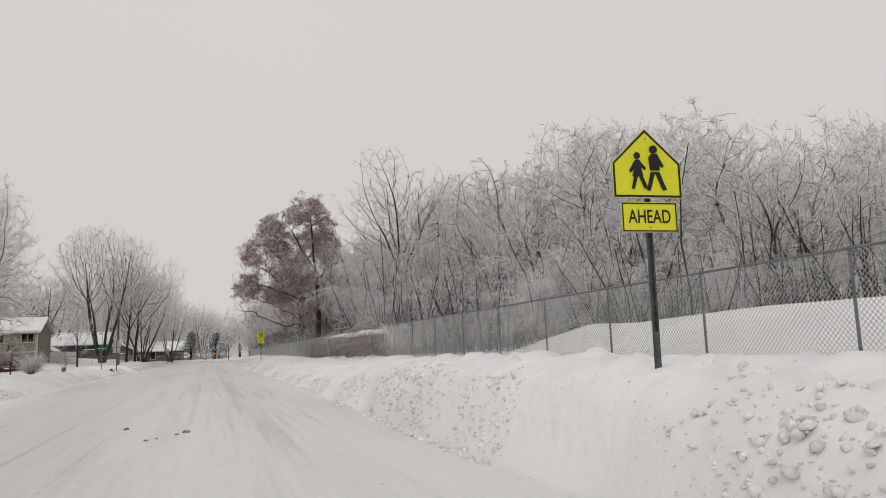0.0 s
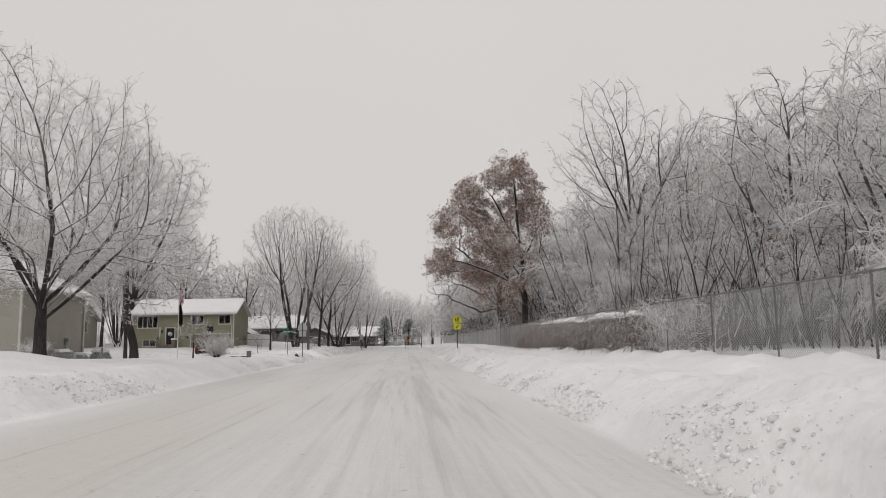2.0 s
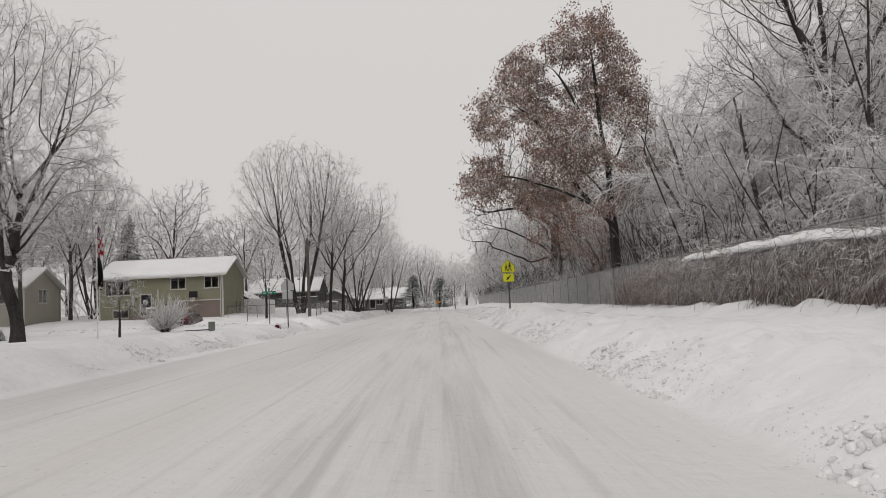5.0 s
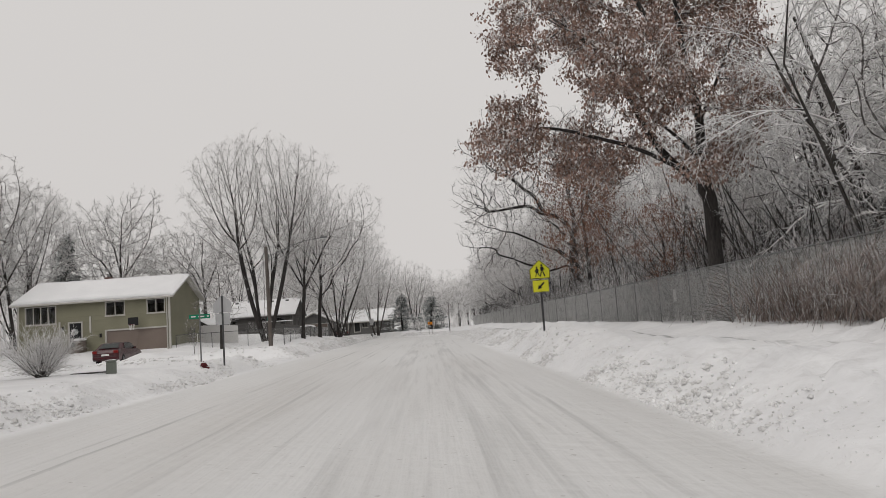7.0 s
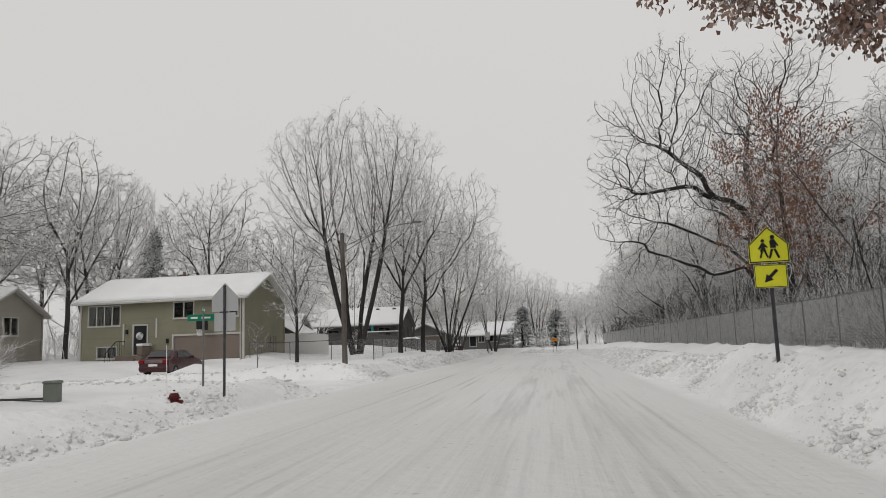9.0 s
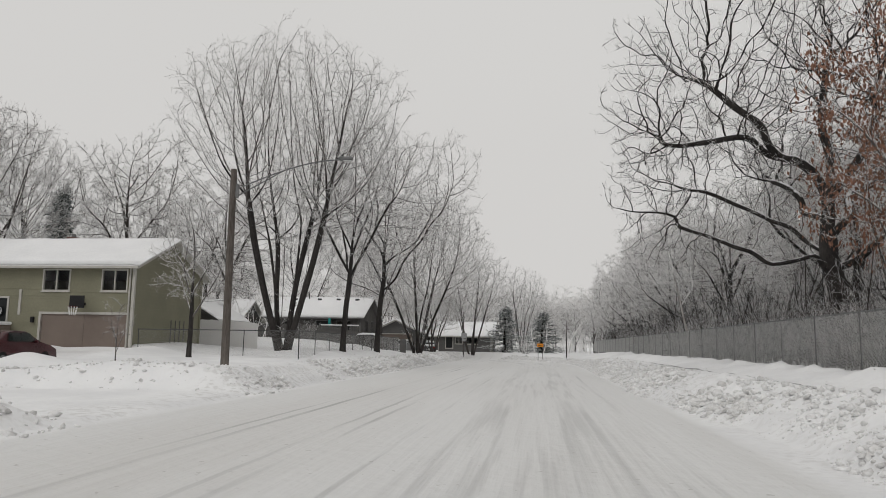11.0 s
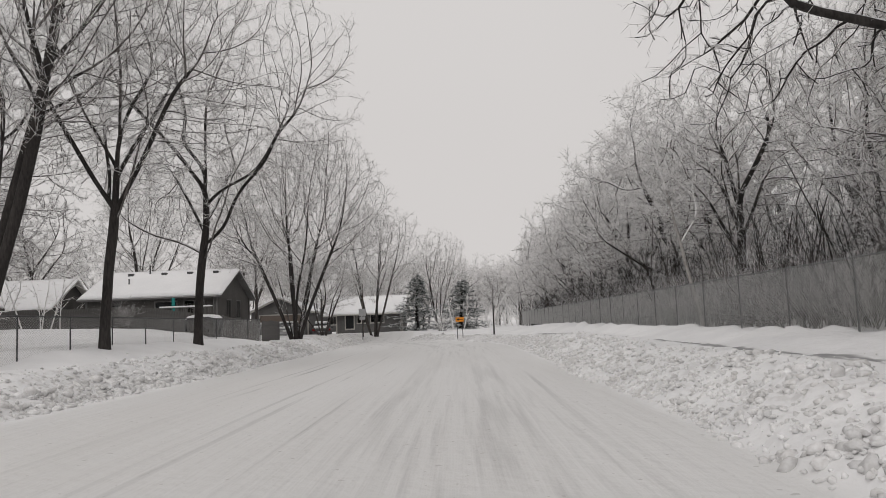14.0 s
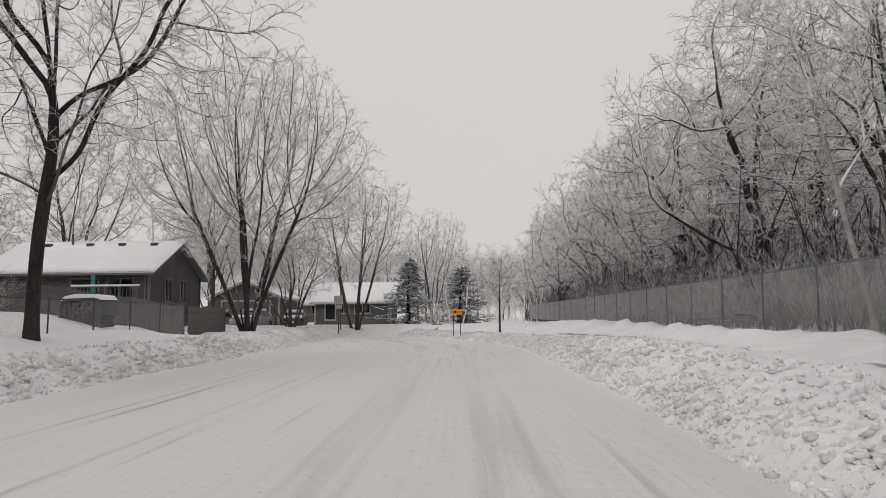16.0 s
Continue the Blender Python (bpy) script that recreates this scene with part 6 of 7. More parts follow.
gable_house("neighbour_house", "taupe neighbouring house with a snowy gable roof", (-43.2, 101.5), 0, 10.5, 6.5, 1.2, 4.8, 6.5, SIDING_L, front=[(2.0, 3.6, 3.2, 4.3, "window"), (-3, -1.5, 3.2, 4.3, "window")], right=[(-0.7, 0.7, 3.2, 4.4, "window")])
gable_house("garden_garage", "small brown garage with a snowy gable roof behind the white fence", (-23.1, 114.3), 90, 4.4, 4.2, 0.9, 3.05, 4.3, SIDING_B, trim=SIDING_B)
gable_house("back_house", "brown house with a snowy roof behind the garden", (-36.0, 142.0), 0, 11.0, 7.0, 1.2, 3.7, 5.8, SIDING_B, front=[(-2, -0.6, 2.0, 3.1, "window"), (2, 3.4, 2.0, 3.1, "window")])
gable_house("far_house", "grey house with a snowy roof at the end of the street", (-16.0, 197.0), 0, 12.0, 7.0, 0.9, 3.2, 5.0, SIDING_C, front=[(-3, -1.6, 1.7, 2.8, "window"), (1, 2.4, 1.7, 2.8, "window")])


# fences of boards
def board_fence(name, label, a, b, high, mat, pitch, width):
    root = thing(name, label, "fence")
    a, b = Vector(a), Vector(b)
    run = (b - a).length
    d = (b - a) / run
    turn = math.atan2(d.y, d.x)
    me = None
    for i in range(int(run / pitch)):
        p = a + d * (pitch * (i + 0.5))
        if me is None:
            bm = box((-width / 2, -0.012, 0), (width / 2, 0.012, high), 0.004)
            me = bpy.data.meshes.new("board")
            bm.to_mesh(me)
            bm.free()
            me.materials.append(mat)
        ob = part_mesh("board", me, root)
        ob.matrix_basis = Matrix.Translation((p.x, p.y, ground_at(p.x, p.y) - 0.15 + random.uniform(-0.02, 0.02))) @ Matrix.Rotation(turn, 4, "Z")
    for z in (0.35, high - 0.35):
        p, q = a + d * 0.02, b - d * 0.02
        n = Vector((-d.y, d.x)) * 0.035
        part("rail", rod((p.x + n.x, p.y + n.y, ground_at(p.x, p.y) + z - 0.15), (q.x + n.x, q.y + n.y, ground_at(q.x, q.y) + z - 0.15), 0.03, sides=4), mat, root)
    return root


board_fence("vinyl_fence", "white vinyl panel fence beside the olive house", (-24.0, 111.0), (-17.6, 111.0), 1.75, FENCE_WHITE, 0.152, 0.15)
board_fence("board_fence", "weathered grey board fence before the dark rambler", (-30, 127.0), (-11.5, 127.0), 1.4, WOOD_GREY, 0.15, 0.14)
board_fence("board_fence", "weathered grey board fence along the rambler's side", (-11.45, 127.2), (-12.4, 135.5), 1.4, WOOD_GREY, 0.15, 0.14)


# road signs
def channel_post(root, low, high, x=0.0, y=0.0, lean=0.0, name="post"):
    bm = bmesh.new()
    prof = [(-0.035, -0.012), (-0.022, -0.012), (-0.014, 0.018), (0.014, 0.018), (0.022, -0.012), (0.035, -0.012), (0.035, -0.004), (0.028, -0.004), (0.02, 0.026), (-0.02, 0.026), (-0.028, -0.004), (-0.035, -0.004)]
    prism([(a, b) for a, b in prof], "z", low, high, bm)
    for v in bm.verts:
        v.co.x += x + lean * (v.co.z - low)
        v.co.y += y
    return part(name, bm, STEEL_DARK, root, "dark steel channel post")


def pentagon(w, h, cx=0.0, z0=0.0, inset=0.0):
    k = inset
    return [(cx - w / 2 + k, z0 + k), (cx + w / 2 - k, z0 + k), (cx + w / 2 - k, z0 + h * 0.5 - k * 0.25), (cx, z0 + h - k * 1.3), (cx - w / 2 + k, z0 + h * 0.5 - k * 0.25)]


def ring_plate(outer, inner, y0, y1):
    bm = bmesh.new()
    for y in (y0, y1):
        a = [bm.verts.new((p[0], y, p[1])) for p in outer]
        b = [bm.verts.new((p[0], y, p[1])) for p in inner]
        for i in range(len(a)):
            j = (i + 1) % len(a)
            bm.faces.new((a[i], a[j], b[j], b[i]))
    return bm


def figure(root, cx, z, tall, skirt):
    """A plain walking shape: disc, body and two legs."""
    k = tall / 0.5
    part("symbol_disc", prism(disc(cx, z + 0.45 * k, 0.045 * k), "y", -0.022, -0.012), BLACK, root)
    body = [(-0.05, 0.22), (-0.06, 0.36), (-0.03, 0.40), (0.04, 0.40), (0.07, 0.34), (0.11, 0.27), (0.09, 0.25), (0.06, 0.29), (0.06, 0.22)]
    if skirt:
        body = [(-0.08, 0.17), (-0.035, 0.28), (-0.10, 0.22), (-0.12, 0.245), (-0.045, 0.37), (-0.02, 0.395), (0.03, 0.395), (0.05, 0.36), (0.12, 0.28), (0.105, 0.26), (0.04, 0.30), (0.075, 0.17)]
    part("symbol_body", prism([(cx + a * k, z + b * k) for a, b in body], "y", -0.022, -0.012), BLACK, root)
    for leg in ([(-0.045, 0.20), (-0.10, 0.0), (-0.06, 0.0), (0.005, 0.20)], [(0.005, 0.20), (0.085, 0.0), (0.13, 0.01), (0.055, 0.20)]):
        part("symbol_leg", prism([(cx + a * k, z + b * k) for a, b in leg], "y", -0.021, -0.012), BLACK, root)


def school_sign(name, label, at, low, panel_z, arrow, plaque_h, turn=0.0, lean=0.0):
    root = thing(name, label, "road sign", at=at, turn=turn)
    w, h = 0.745, 0.71
    pan = part("sign_panel", prism(pentagon(w, h, 0, panel_z), "y", -0.004, 0.004), ALU, root, "five-sided aluminium plate")
    part("sign_face", prism(pentagon(w, h, 0, panel_z, 0.004), "y", -0.008, -0.0045), YELLOW, pan)
    part("sign_border", ring_plate(pentagon(w, h, 0, panel_z, 0.012), pentagon(w, h, 0, panel_z, 0.032), -0.012, -0.0085), BLACK, pan)
    figure(pan, -0.10, panel_z + 0.095, 0.37, True)
    figure(pan, 0.08, panel_z + 0.08, 0.46, False)
    pw = 0.60
    z1 = panel_z - 0.035
    plq = part("plaque", box((-pw / 2, -0.004, z1 - plaque_h), (pw / 2, 0.004, z1), 0), ALU, root, "small plate under the sign")
    part("plaque_face", box((-pw / 2 + 0.004, -0.008, z1 - plaque_h + 0.004), (pw / 2 - 0.004, -0.0045, z1 - 0.004)), YELLOW, plq)
    k = 0.010
    o = [(-pw / 2 + k, z1 - plaque_h + k), (pw / 2 - k, z1 - plaque_h + k), (pw / 2 - k, z1 - k), (-pw / 2 + k, z1 - k)]
    k = 0.022
    i = [(-pw / 2 + k, z1 - plaque_h + k), (pw / 2 - k, z1 - plaque_h + k), (pw / 2 - k, z1 - k), (-pw / 2 + k, z1 - k)]
    part("plaque_border", ring_plate(o, i, -0.012, -0.0085), BLACK, plq)
    zc = z1 - plaque_h / 2
    if arrow:
        d, e = Vector((-0.70711, -0.70711)), Vector((0.70711, -0.70711))
        pts = [d * -0.17 + e * 0.030, d * 0.02 + e * 0.030, d * 0.02 + e * 0.085, d * 0.17, d * 0.02 - e * 0.085, d * 0.02 - e * 0.030, d * -0.17 - e * 0.030]
        part("arrow", prism([(p.x, zc + p.y) for p in pts], "y", -0.013, -0.009), BLACK, plq)
    else:
        lettering("word", "AHEAD", 0.19, BLACK, plq, Matrix.Translation((0, -0.0115, zc)) @ Matrix.Rotation(radians(90), 4, "X") @ Matrix.Diagonal((0.72, 1, 1, 1)))
    for z in (z1 - plaque_h + 0.05, panel_z + 0.1, panel_z + 0.6):
        part("bolt", rod((0, -0.016, z), (0, 0.03, z), 0.008, sides=6), GALV, root)
    channel_post(root, low, panel_z + 0.65, 0, 0.03, lean)
    return root


school_sign("school_sign", "yellow-green five-sided school crossing sign with AHEAD plate on a steel post", (3.915, 6.2, 0), 0.5, 2.725, False, 0.305, turn=-5).rotation_euler[1] = radians(0.7)
part("stub_post", prism([(3.875, 6.14), (3.915, 6.14), (3.915, 6.17), (3.875, 6.17)], "z", 0.5, 1.42), STEEL_DARK, thing("sign_stub", "short dark steel stub post at the sign's foot", "post"))
school_sign("crossing_sign", "yellow-green school crossing sign with an arrow plate in the snowbank", (4.1, 68.85, 0), 0.5, 2.74, True, 0.45, turn=-4)
back_sign = school_sign("crossing_sign", "bare metal back of a school crossing sign on a post", (-8.15, 71.4, 0), 0.3, 2.42, True, 0.45, turn=172)


def street_sign(at):
    root = thing("street_sign", "green street name sign on a steel post by the side street", "street sign", at=at)
    post = part("post", rod((0, 0, 0.1), (0, 0, 2.45), 0.03), GALV, root)
    blade = part("name_blade", box((-0.42, -0.006, 2.29), (0.42, 0.006, 2.47), 0.0), GREEN_SIGN, root, "green blade with white lettering")
    for x0, x1 in ((-0.31, -0.12), (-0.03, 0.22), (0.31, 0.40)):
        part("bar", box((x0 - 0.02, -0.0105, 2.355), (x1 - 0.035, -0.0082, 2.405), 0.0), WHITE, blade)
    blade2 = part("cross_blade", box((-0.006, -0.36, 2.50), (0.006, 0.36, 2.66), 0.0), GREEN_SIGN, root)
    for y0, y1 in ((-0.33, -0.22), (-0.19, -0.11), (-0.04, 0.08), (0.12, 0.32)):
        part("lettering_bar", box((0.0065, y0, 2.56), (0.009, y1, 2.62)), WHITE, blade2)
    part("cap", rod((0, 0, 2.45), (0, 0, 2.50), 0.036), GALV, root)


street_sign((-9.6, 73.2, 0.0))
bpy.data.objects["street_sign"].rotation_euler = (0, 0, radians(20))


def hydrant(at):
    root = thing("fire_hydrant", "dark red fire hydrant half buried in snow", "fire hydrant", at=at)
    bm = rod((0, 0, -0.3), (0, 0, 0.28), 0.11, 0.10, 14)
    rod((0, 0, 0.28), (0, 0, 0.31), 0.14, 0.14, 14, bm)
    part("barrel", bm, HYDRANT, root)
    bm = bmesh.new()
    bmesh.ops.create_uvsphere(bm, u_segments=14, v_segments=8, radius=0.115, matrix=Matrix.Translation((0, 0, 0.32)) @ Matrix.Diagonal((1, 1, 0.9, 1)))
    part("bonnet", bm, HYDRANT, root)
    part("operating_nut", rod((0, 0, 0.40), (0, 0, 0.47), 0.03, 0.025, 5), HYDRANT, root)
    for d in ((0.19, 0, 0), (-0.19, 0, 0), (0, -0.2, 0)):
        part("outlet_cap", rod((d[0] * 0.4, d[1] * 0.4, 0.2), (d[0], d[1], 0.2), 0.06, 0.055, 10), HYDRANT, root)
    part("snow_cap", box((-0.09, -0.09, 0.40), (0.09, 0.09, 0.44), 0.018), SNOW, root)
    part("marker_rod", rod((-0.16, 0, -0.1), (-0.19, 0, 1.45), 0.008, sides=5), WHITE, root, "thin pale marker rod")


hydrant((-8.3, 69.2, ground_at(-8.3, 69.2) - 0.27))


def utility_box(at):
    root = thing("utility_box", "grey-green utility pedestal standing in the snow", "utility box", at=at, turn=15)
    part("cabinet", box((-0.17, -0.15, -0.2), (0.17, 0.15, 0.52), 0.02), UTILITY, root)
    part("lid", box((-0.19, -0.17, 0.52), (0.19, 0.17, 0.58), 0.02), UTILITY, root)
    part("snow_cap", box((-0.15, -0.13, 0.58), (0.15, 0.13, 0.61), 0.012), SNOW, root)


utility_box((-12.2, 70.6, ground_at(-12.2, 70.6) - 0.08))
bm = box((-0.62, -0.11, -0.02), (0.62, 0.11, 0.03), 0.008)
board = part("plank", bm, SIDING_B, thing("fallen_plank", "dark plank lying half buried in the snow", "plank", at=(-12.95, 70.4, ground_at(-12.95, 70.4) + 0.02), turn=12))


def flagpole(at):
    root = thing("flagpole", "white flagpole with two limp flags in the front garden", "flagpole", at=at)
    part("pole", rod((0, 0, -0.3), (0, 0, 5.6), 0.035, 0.022, 10), WHITE, root)
    bm = bmesh.new()
    bmesh.ops.create_uvsphere(bm, u_segments=10, v_segments=6, radius=0.06, matrix=Matrix.Translation((0, 0, 5.65)))
    part("finial", bm, GALV, root)

    def cloth(name, top, low, wide, mats, label):
        n, m = 10, 22
        bm = bmesh.new()
        rows = []
        for j in range(m):
            v = j / (m - 1)
            z = top + (low - top) * v
            rows.append([bm.verts.new((0.03 + wide * (0.35 + 0.65 * v) * (i / (n - 1)) * (0.75 + 0.25 * math.sin(3 * v + 1)), 0.07 * math.sin(i * 1.9 + 2.2 * v) * (0.4 + v), z - 0.12 * (i / (n - 1)) * math.sin(2.5 * v + i))) for i in range(n)])
        for j in range(m - 1):
            for i in range(n - 1):
                f = bm.faces.new((rows[j][i], rows[j][i + 1], rows[j + 1][i + 1], rows[j + 1][i]))
                f.material_index = 0 if len(mats) == 1 else (2 if j < 8 and i < 4 else (i + j // 3) % 2)
        ob = part(name, bm, mats[0], root, label)
        for k in mats[1:]:
            ob.data.materials.append(k)
        sol = ob.modifiers.new("thick", "SOLIDIFY")
        sol.thickness = 0.01

    cloth("striped_flag", 5.45, 3.95, 0.50, (FLAG_RED, FLAG_WHITE, FLAG_BLUE), "red and white striped flag, hanging limp")
    cloth("black_flag", 3.95, 2.4, 0.46, (BLACK,), "black flag, hanging limp")


flagpole((-16.3, 65.9, ground_at(-16.3, 65.9)))


# street lamp on a wooden pole
def street_lamp(at, turn):
    root = thing("street_lamp", "street lamp on a long arm from a weathered wooden pole", "street lamp", at=at, turn=turn)
    part("pole", rod((0.0, 0, -0.5), (-0.03, 0, 6.35), 0.135, 0.10, 14), POLE_WOOD, root)
    pts = [Vector((0.1 + 3.3 * t, 0, 5.70 + 1.05 * math.sin(t * 1.45))) for t in np.linspace(0, 1, 12)]
    bm = bmesh.new()
    for p, q in zip(pts[:-1], pts[1:]):
        rod(p, q, 0.022, sides=7, bm=bm)
    arm = part("arm", bm, GALV, root, "curved galvanized arm")
    part("brace", rod((0.1, 0, 5.45), pts[5], 0.02, sides=6), GALV, root)
    part("guy_wire", rod((0.05, 0, 6.15), pts[6], 0.006, sides=4), GALV, root)
    part("bracket", box((0.06, -0.06, 5.4), (0.16, 0.06, 5.85), 0.01), GALV, root)
    bm = box((3.36, -0.11, 6.72), (3.84, 0.11, 6.84), 0.04)
    head = part("lamp_head", bm, GALV, root, "flat grey lamp head")
    part("lens", box((3.52, -0.08, 6.67), (3.8, 0.08, 6.725), 0.02), LAMP_GLASS, head)
    part("photocell", rod((3.48, 0, 6.84), (3.48, 0, 6.92), 0.035, 0.03, 10), BLACK, head)


street_lamp((-9.9, 88.4, 0.62), 8)


def marker_post(at):
    root = thing("marker_post", "short grey-green utility post standing in the snow", "post", at=at)
    part("post", rod((0, 0, -0.3), (0, 0, 0.62), 0.055, 0.05, 10), UTILITY, root)
    part("cap", rod((0, 0, 0.62), (0, 0, 0.70), 0.07, 0.06, 10), UTILITY, root)


marker_post((-17.4, 55.3, ground_at(-17.4, 55.3)))


def meter_box(at):
    root = thing("meter_box", "grey electricity meter on the taupe house wall", "meter", at=at)
    part("case", box((0.0, -0.14, 0.0), (0.13, 0.14, 0.46), 0.02), UTILITY, root)
    part("meter", rod((0.13, 0, 0.32), (0.22, 0, 0.32), 0.09, 0.085, 14), GALV, root)
    part("conduit", rod((0.05, 0, -0.8), (0.05, 0, 0.0), 0.025, sides=8), GALV, root)


meter_box((-23.57, 64.4, 1.55))


# vehicles
def car(at, turn, paint, label, snow=0.0):
    root = thing("car", label, "car", at=at, turn=turn)
    prof = [(-2.35, 0.35), (-2.38, 0.75), (-2.30, 0.98), (-1.75, 1.03), (-1.15, 1.40), (-0.55, 1.47), (0.25, 1.45), (1.05, 1.02), (1.85, 0.90), (2.30, 0.72), (2.38, 0.40), (2.2, 0.28), (-2.2, 0.28)]
    bm = bmesh.new()
    rows = []
    for x, k in ((-0.90, 0.97), (-0.80, 1.0), (0.80, 1.0), (0.90, 0.97)):
        row = []
        for y, z in prof:
            tuck = 0.16 * max(0, (z - 1.0) / 0.45)
            row.append(bm.verts.new((x - math.copysign(tuck, x), y * k, 0.28 + (z - 0.28) * (0.99 if abs(x) > 0.85 else 1.0))))
        rows.append(row)
    for a, b in zip(rows[:-1], rows[1:]):
        for i in range(len(prof)):
            j = (i + 1) % len(prof)
            bm.faces.new((a[i], a[j], b[j], b[i]))
    bm.faces.new(rows[0])
    bm.faces.new(rows[-1][::-1])
    bmesh.ops.bevel(bm, geom=list(bm.edges), offset=0.025, segments=1, affect="EDGES")
    body = part("body", bm, paint, root)
    glass = [("rear_window", [(-0.66, -1.70, 1.07), (0.66, -1.70, 1.07), (0.56, -1.20, 1.37), (-0.56, -1.20, 1.37)], (0, -0.02, 0.03)), ("windscreen", [(-0.66, 1.00, 1.07), (0.66, 1.00, 1.07), (0.56, 0.36, 1.40), (-0.56, 0.36, 1.40)], (0, 0.02, 0.03))]
    for s in (-1, 1):
        for y0, y1 in ((-1.05, -0.32), (-0.25, 0.62)):
            glass.append(("side_window", [(s * 0.885, y0 - 0.12, 1.03), (s * 0.885, y1 + 0.10, 1.03), (s * 0.765, y1 - 0.25 if y1 > 0 else y1, 1.37), (s * 0.765, y0 + 0.05, 1.37)], (s * 0.03, 0, 0.01)))
    for name, q, off in glass:
        bm = bmesh.new()
        a = [bm.verts.new(v) for v in q]
        b = [bm.verts.new(Vector(v) + Vector(off)) for v in q]
        bm.faces.new(a)
        bm.faces.new(b[::-1])
        for i in range(4):
            bm.faces.new((a[i], a[(i + 1) % 4], b[(i + 1) % 4], b[i]))
        part(name, bm, CAR_GLASS, body)
    for s in (-1, 1):
        part("tail_lamp", box((s * 0.72 - 0.16, -2.42, 0.76), (s * 0.72 + 0.16, -2.30, 0.95), 0.03), TAIL, body)
        part("head_lamp", box((s * 0.68 - 0.16, 2.24, 0.62), (s * 0.68 + 0.16, 2.36, 0.76), 0.03), LAMP_GLASS, body)
        part("mirror", box((s * 0.98 - 0.09, 0.55, 0.98), (s * 0.98 + 0.09, 0.68, 1.12), 0.03), paint, body)
        for y in (-1.42, 1.42):
            wh = part("wheel", rod((s * 0.72, y, 0.32), (s * 0.905, y, 0.32), 0.325, 0.325, 20), RUBBER, root)
            part("rim", rod((s * 0.88, y, 0.32), (s * 0.915, y, 0.32), 0.21, 0.19, 14), GALV, wh)
    part("number_plate", box((-0.26, -2.405, 0.60), (0.26, -2.37, 0.72), 0.005), WHITE, body)
    part("bumper", box((-0.86, -2.44, 0.36), (0.86, -2.32, 0.58), 0.05), paint, body)
    if snow:
        bm = box((-0.66, -1.2, 1.44), (0.66, 0.4, 1.47 + snow), 0.06)
        part("roof_snow", bm, SNOW, root)
        part("hood_snow", box((-0.75, 0.95, 0.90), (0.75, 2.1, 0.98 + snow), 0.06), SNOW, root)
        part("boot_snow", box((-0.7, -2.25, 0.98), (0.7, -1.7, 1.03 + snow), 0.05), SNOW, root)
    return root


car((-21.4, 93.5, ground_at(-21.4, 93.5) - 0.10), 1, CAR_RED, "dark red sedan parked in the snowy drive").scale = (0.95, 0.9, 1.0)
car((-16.2, 154.5, ground_at(-16.2, 154.5) - 0.15), 170, CAR_GREY, "silver car with snow on it before the garage", 0.12)
car((-19.4, 155.0, ground_at(-19.4, 155.0) - 0.15), 175, CAR_GREY, "dark car under snow before the garage", 0.16)
car((-13.4, 157.5, ground_at(-13.4, 157.5) - 0.35), 8, STEEL_DARK, "dark parked car sunk in a drift under snow", 0.22)


# garden things of the rambler
def woodpile(at):
    root = thing("covered_woodpile", "stacked woodpile under a dark tarpaulin with snow on top", "woodpile", at=at, turn=-6)
    rng = random.Random(5)
    me = None
    for i in range(9):
        for j in range(6):
            if me is None:
                bm = rod((0, -0.42, 0), (0, 0.42, 0), 0.085, 0.08, 7)
                me = bpy.data.meshes.new("log")
                bm.to_mesh(me)
                bm.free()
                me.materials.append(SIDING_B)
            ob = part_mesh("log", me, root)
            ob.matrix_basis = pose(-0.66 + i * 0.165 + rng.uniform(-0.02, 0.02), rng.uniform(-0.05, 0.05), j * 0.145 + rng.uniform(-0.01, 0.01), 0, rng.uniform(0, 360), 0)
    part("tarpaulin", prism([(-0.80, 0.25), (-0.78, 0.80), (-0.55, 0.93), (0.5, 0.96), (0.78, 0.84), (0.82, 0.35), (0.76, 0.35), (0.72, 0.82), (0.48, 0.92), (-0.53, 0.89), (-0.73, 0.78), (-0.76, 0.25)], "y", -0.55, 0.55), STEEL_DARK, root, "dark tarpaulin over the logs")
    part("snow_slab", prism([(-0.76, 0.86), (-0.60, 1.02), (-0.2, 1.10), (0.3, 1.09), (0.62, 1.04), (0.78, 0.88), (0.5, 0.965), (-0.55, 0.935)], "y", -0.54, 0.54), SNOW, root, "slab of snow")


woodpile((-12.9, 121.4, ground_at(-12.9, 121.4) - 0.05))


def deck(at):
    root = thing("garden_deck", "snow-covered wooden deck against the dark rambler", "deck", at=at)
    for i in range(22):
        part("deck_board", box((i * 0.16, 0, 0.75), (i * 0.16 + 0.145, 2.2, 0.79)), WOOD_GREY, root)
    part("deck_snow", box((0.05, 0.05, 0.79), (3.5, 2.15, 1.0), 0.07), SNOW, root)
    for x in (0.05, 1.75, 3.45):
        part("deck_post", box((x - 0.05, 0, -0.3), (x + 0.05, 0.1, 1.75)), WOOD_GREY, root)
    part("hand_rail", box((-0.05, -0.02, 1.752), (3.55, 0.12, 1.80)), WOOD_GREY, root)
    part("rail_snow", box((-0.1, -0.06, 1.802), (3.6, 0.16, 1.90), 0.04), SNOW, root)
    for i in range(16):
        part("baluster", box((0.15 + i * 0.21, 0.03, 0.8), (0.19 + i * 0.21, 0.07, 1.748)), WOOD_GREY, root)


deck((-20.4, 134.5, 1.3))
part("cloth", box((-20.3, 136.2, 2.2), (-20.05, 136.3, 3.85), 0.03), TEAL, thing("hanging_cloth", "narrow teal cloth hanging by the deck", "cloth"))
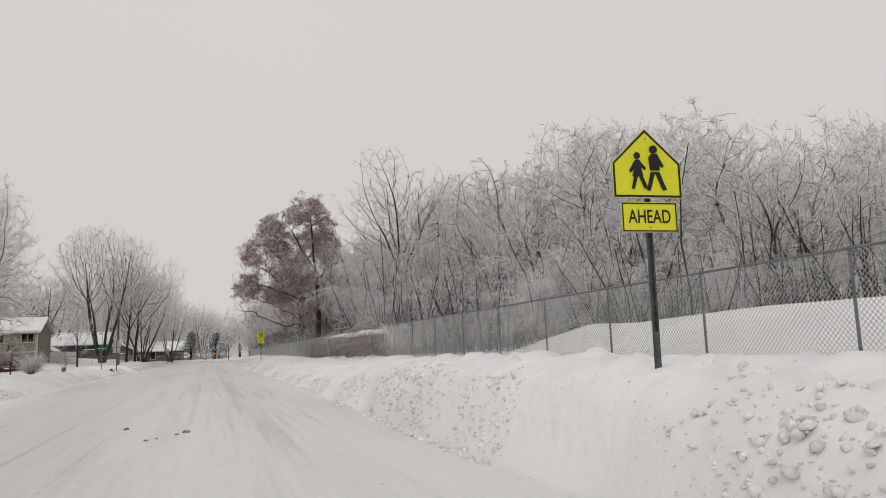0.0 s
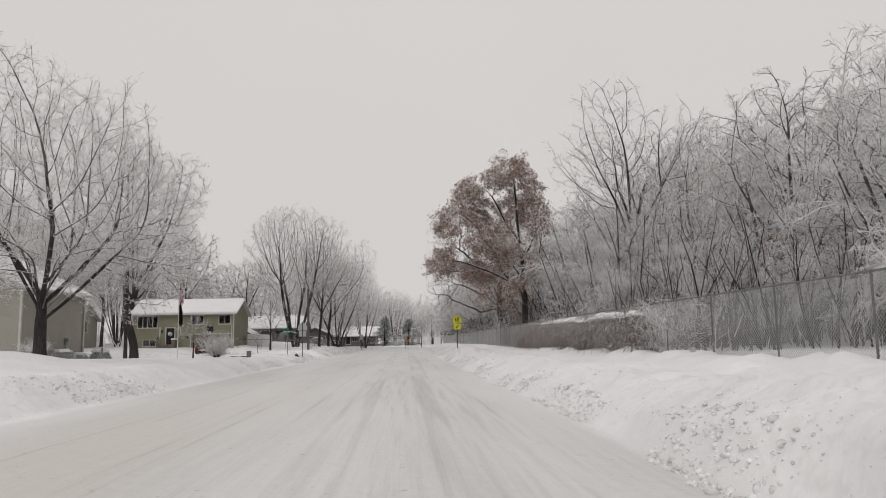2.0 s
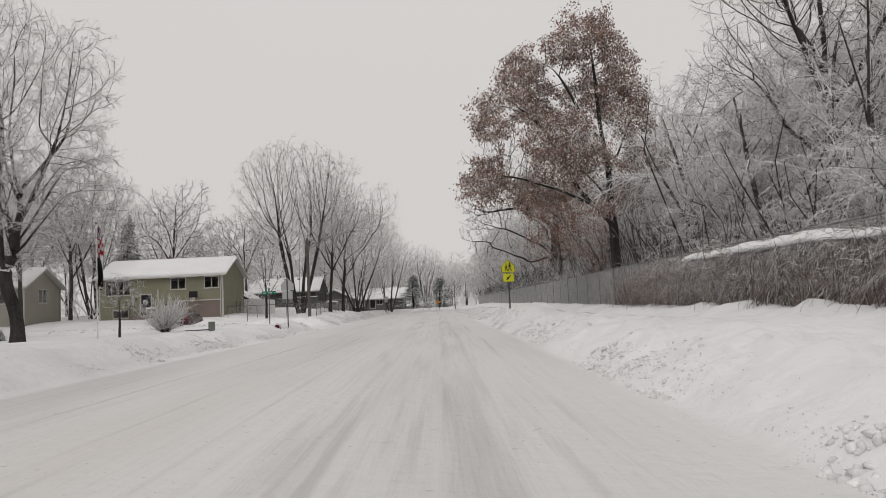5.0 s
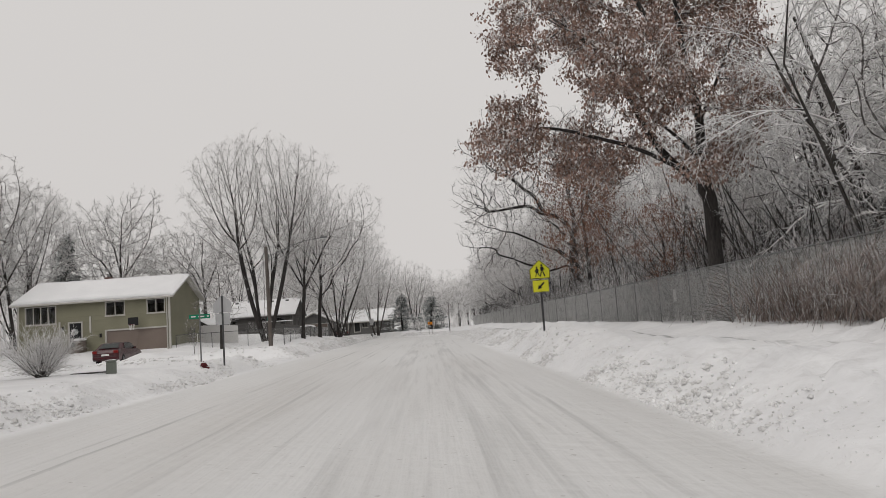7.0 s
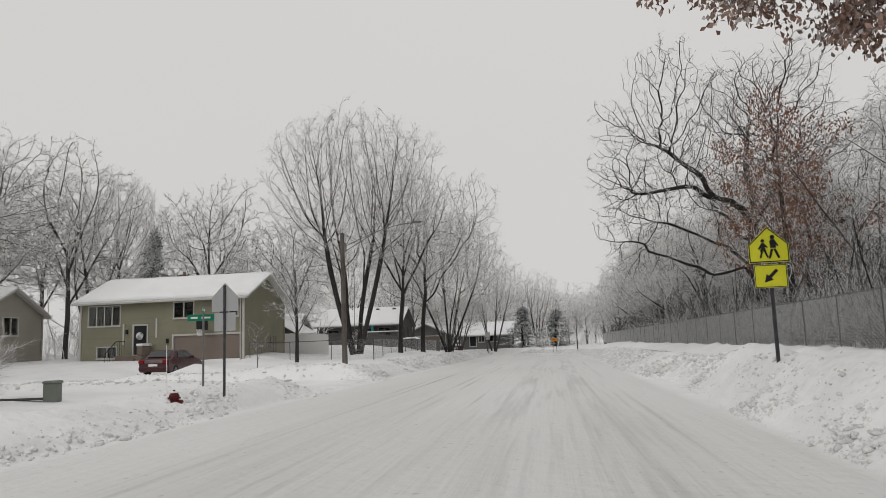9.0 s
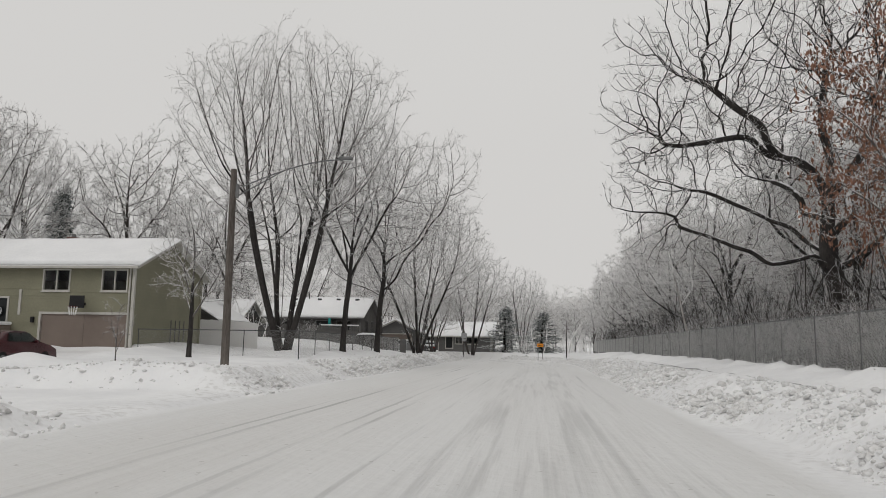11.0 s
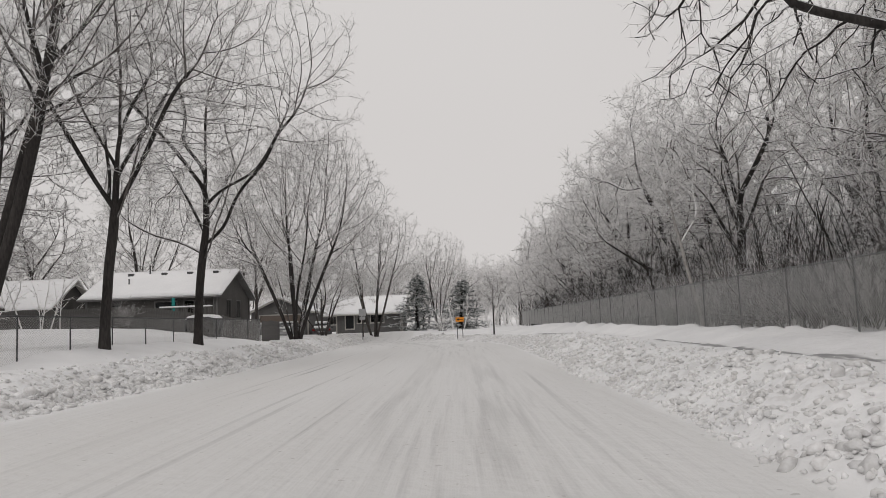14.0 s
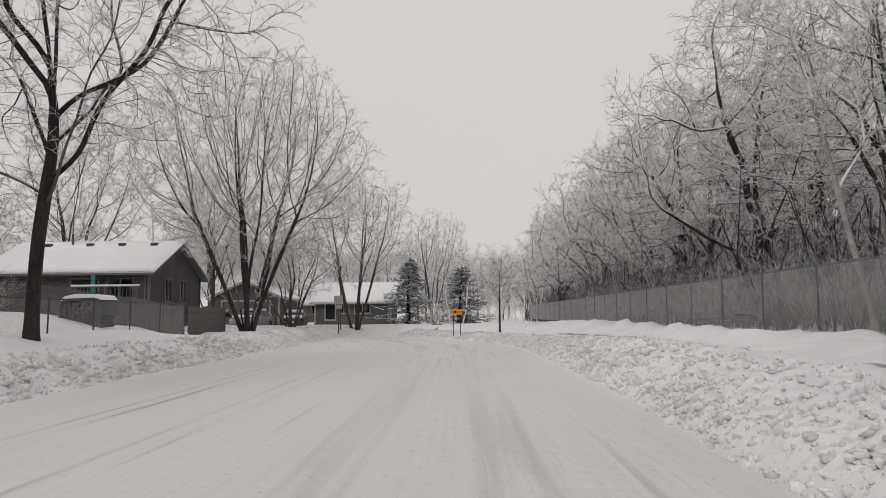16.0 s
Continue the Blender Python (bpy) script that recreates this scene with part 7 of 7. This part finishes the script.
plant("bush", shrub(43, 1.4, "garden_bush", TWIG, 12, 0.6), "bare bush by the board fence", "bush", on(-19.0, 125.4))
plant("bush", shrub(44, 1.3, "far_bush", FROST, 10, 0.6), "frosted bush at the end of the street", "bush", on(-1.6, 158), 0, 1.3)


# signs at the end of the street
def arrow_board(at):
    root = thing("arrow_sign", "amber arrow board at the bend of the road", "road sign", at=at)
    face = part("board", box((-0.30, -0.01, 1.36), (0.30, 0.01, 1.68), 0.0), ORANGE, root)
    pts = [(0.23, 1.50), (0.23, 1.54), (-0.06, 1.54), (-0.06, 1.61), (-0.24, 1.52), (-0.06, 1.43), (-0.06, 1.50)]
    part("arrow", prism(pts, "y", -0.02, -0.012), BLACK, face)
    for x in (-0.2, 0.2):
        part("post", rod((x, 0.04, 0), (x, 0.04, 1.66), 0.025), STEEL_DARK, root)


arrow_board((0.25, 138.6, 0.05))


def plain_sign(at, turn, w, h, z):
    root = thing("road_sign", "grey back of a small road sign on a post", "road sign", at=at, turn=turn)
    part("plate", box((-w / 2, -0.006, z), (w / 2, 0.006, z + h), 0.0), ALU, root)
    part("plate", box((-w / 2 + 0.06, -0.006, z - 0.32), (w / 2 - 0.06, 0.006, z - 0.05), 0.0), ALU, root)
    channel_post(root, -0.4, z + h, 0, 0.03)


plain_sign((-7.9, 146.0, 0.5), 8, 0.6, 0.6, 1.7)
part("post", rod((-8.3, 149.5, 0.2), (-8.3, 149.5, 5.2), 0.06, 0.05), POLE_WOOD, thing("wooden_post", "slim dark wooden post by the verge", "post"))
part("plate", box((8.10, 66.2, 1.55), (8.12, 66.42, 1.95), 0.0), WHITE, thing("notice_plate", "small white notice plate on the wire fence", "notice"))


# dirty clods of ice on the road
def ice_clod(at, size, seed):
    rng = random.Random(seed)
    bm = bmesh.new()
    bmesh.ops.create_icosphere(bm, subdivisions=2, radius=size)
    for v in bm.verts:
        v.co = Vector((v.co.x * 1.5, v.co.y, v.co.z * 0.6)) * rng.uniform(0.75, 1.2)
    part("clod", bm, ASPHALT, thing("ice_clod", "dirty dark clod of ice lying on the packed snow", "ice clod", at=at, turn=rng.uniform(0, 90)))


for k, (x, y, r) in enumerate([(-1.74, 15.9, 0.075), (-0.60, 14.5, 0.07), (-0.75, 14.2, 0.04), (-1.2, 13.5, 0.045), (-1.05, 13.7, 0.03)]):
    ice_clod((x, y, ground_at(x, y) + r * 0.2), r * 0.7, k)
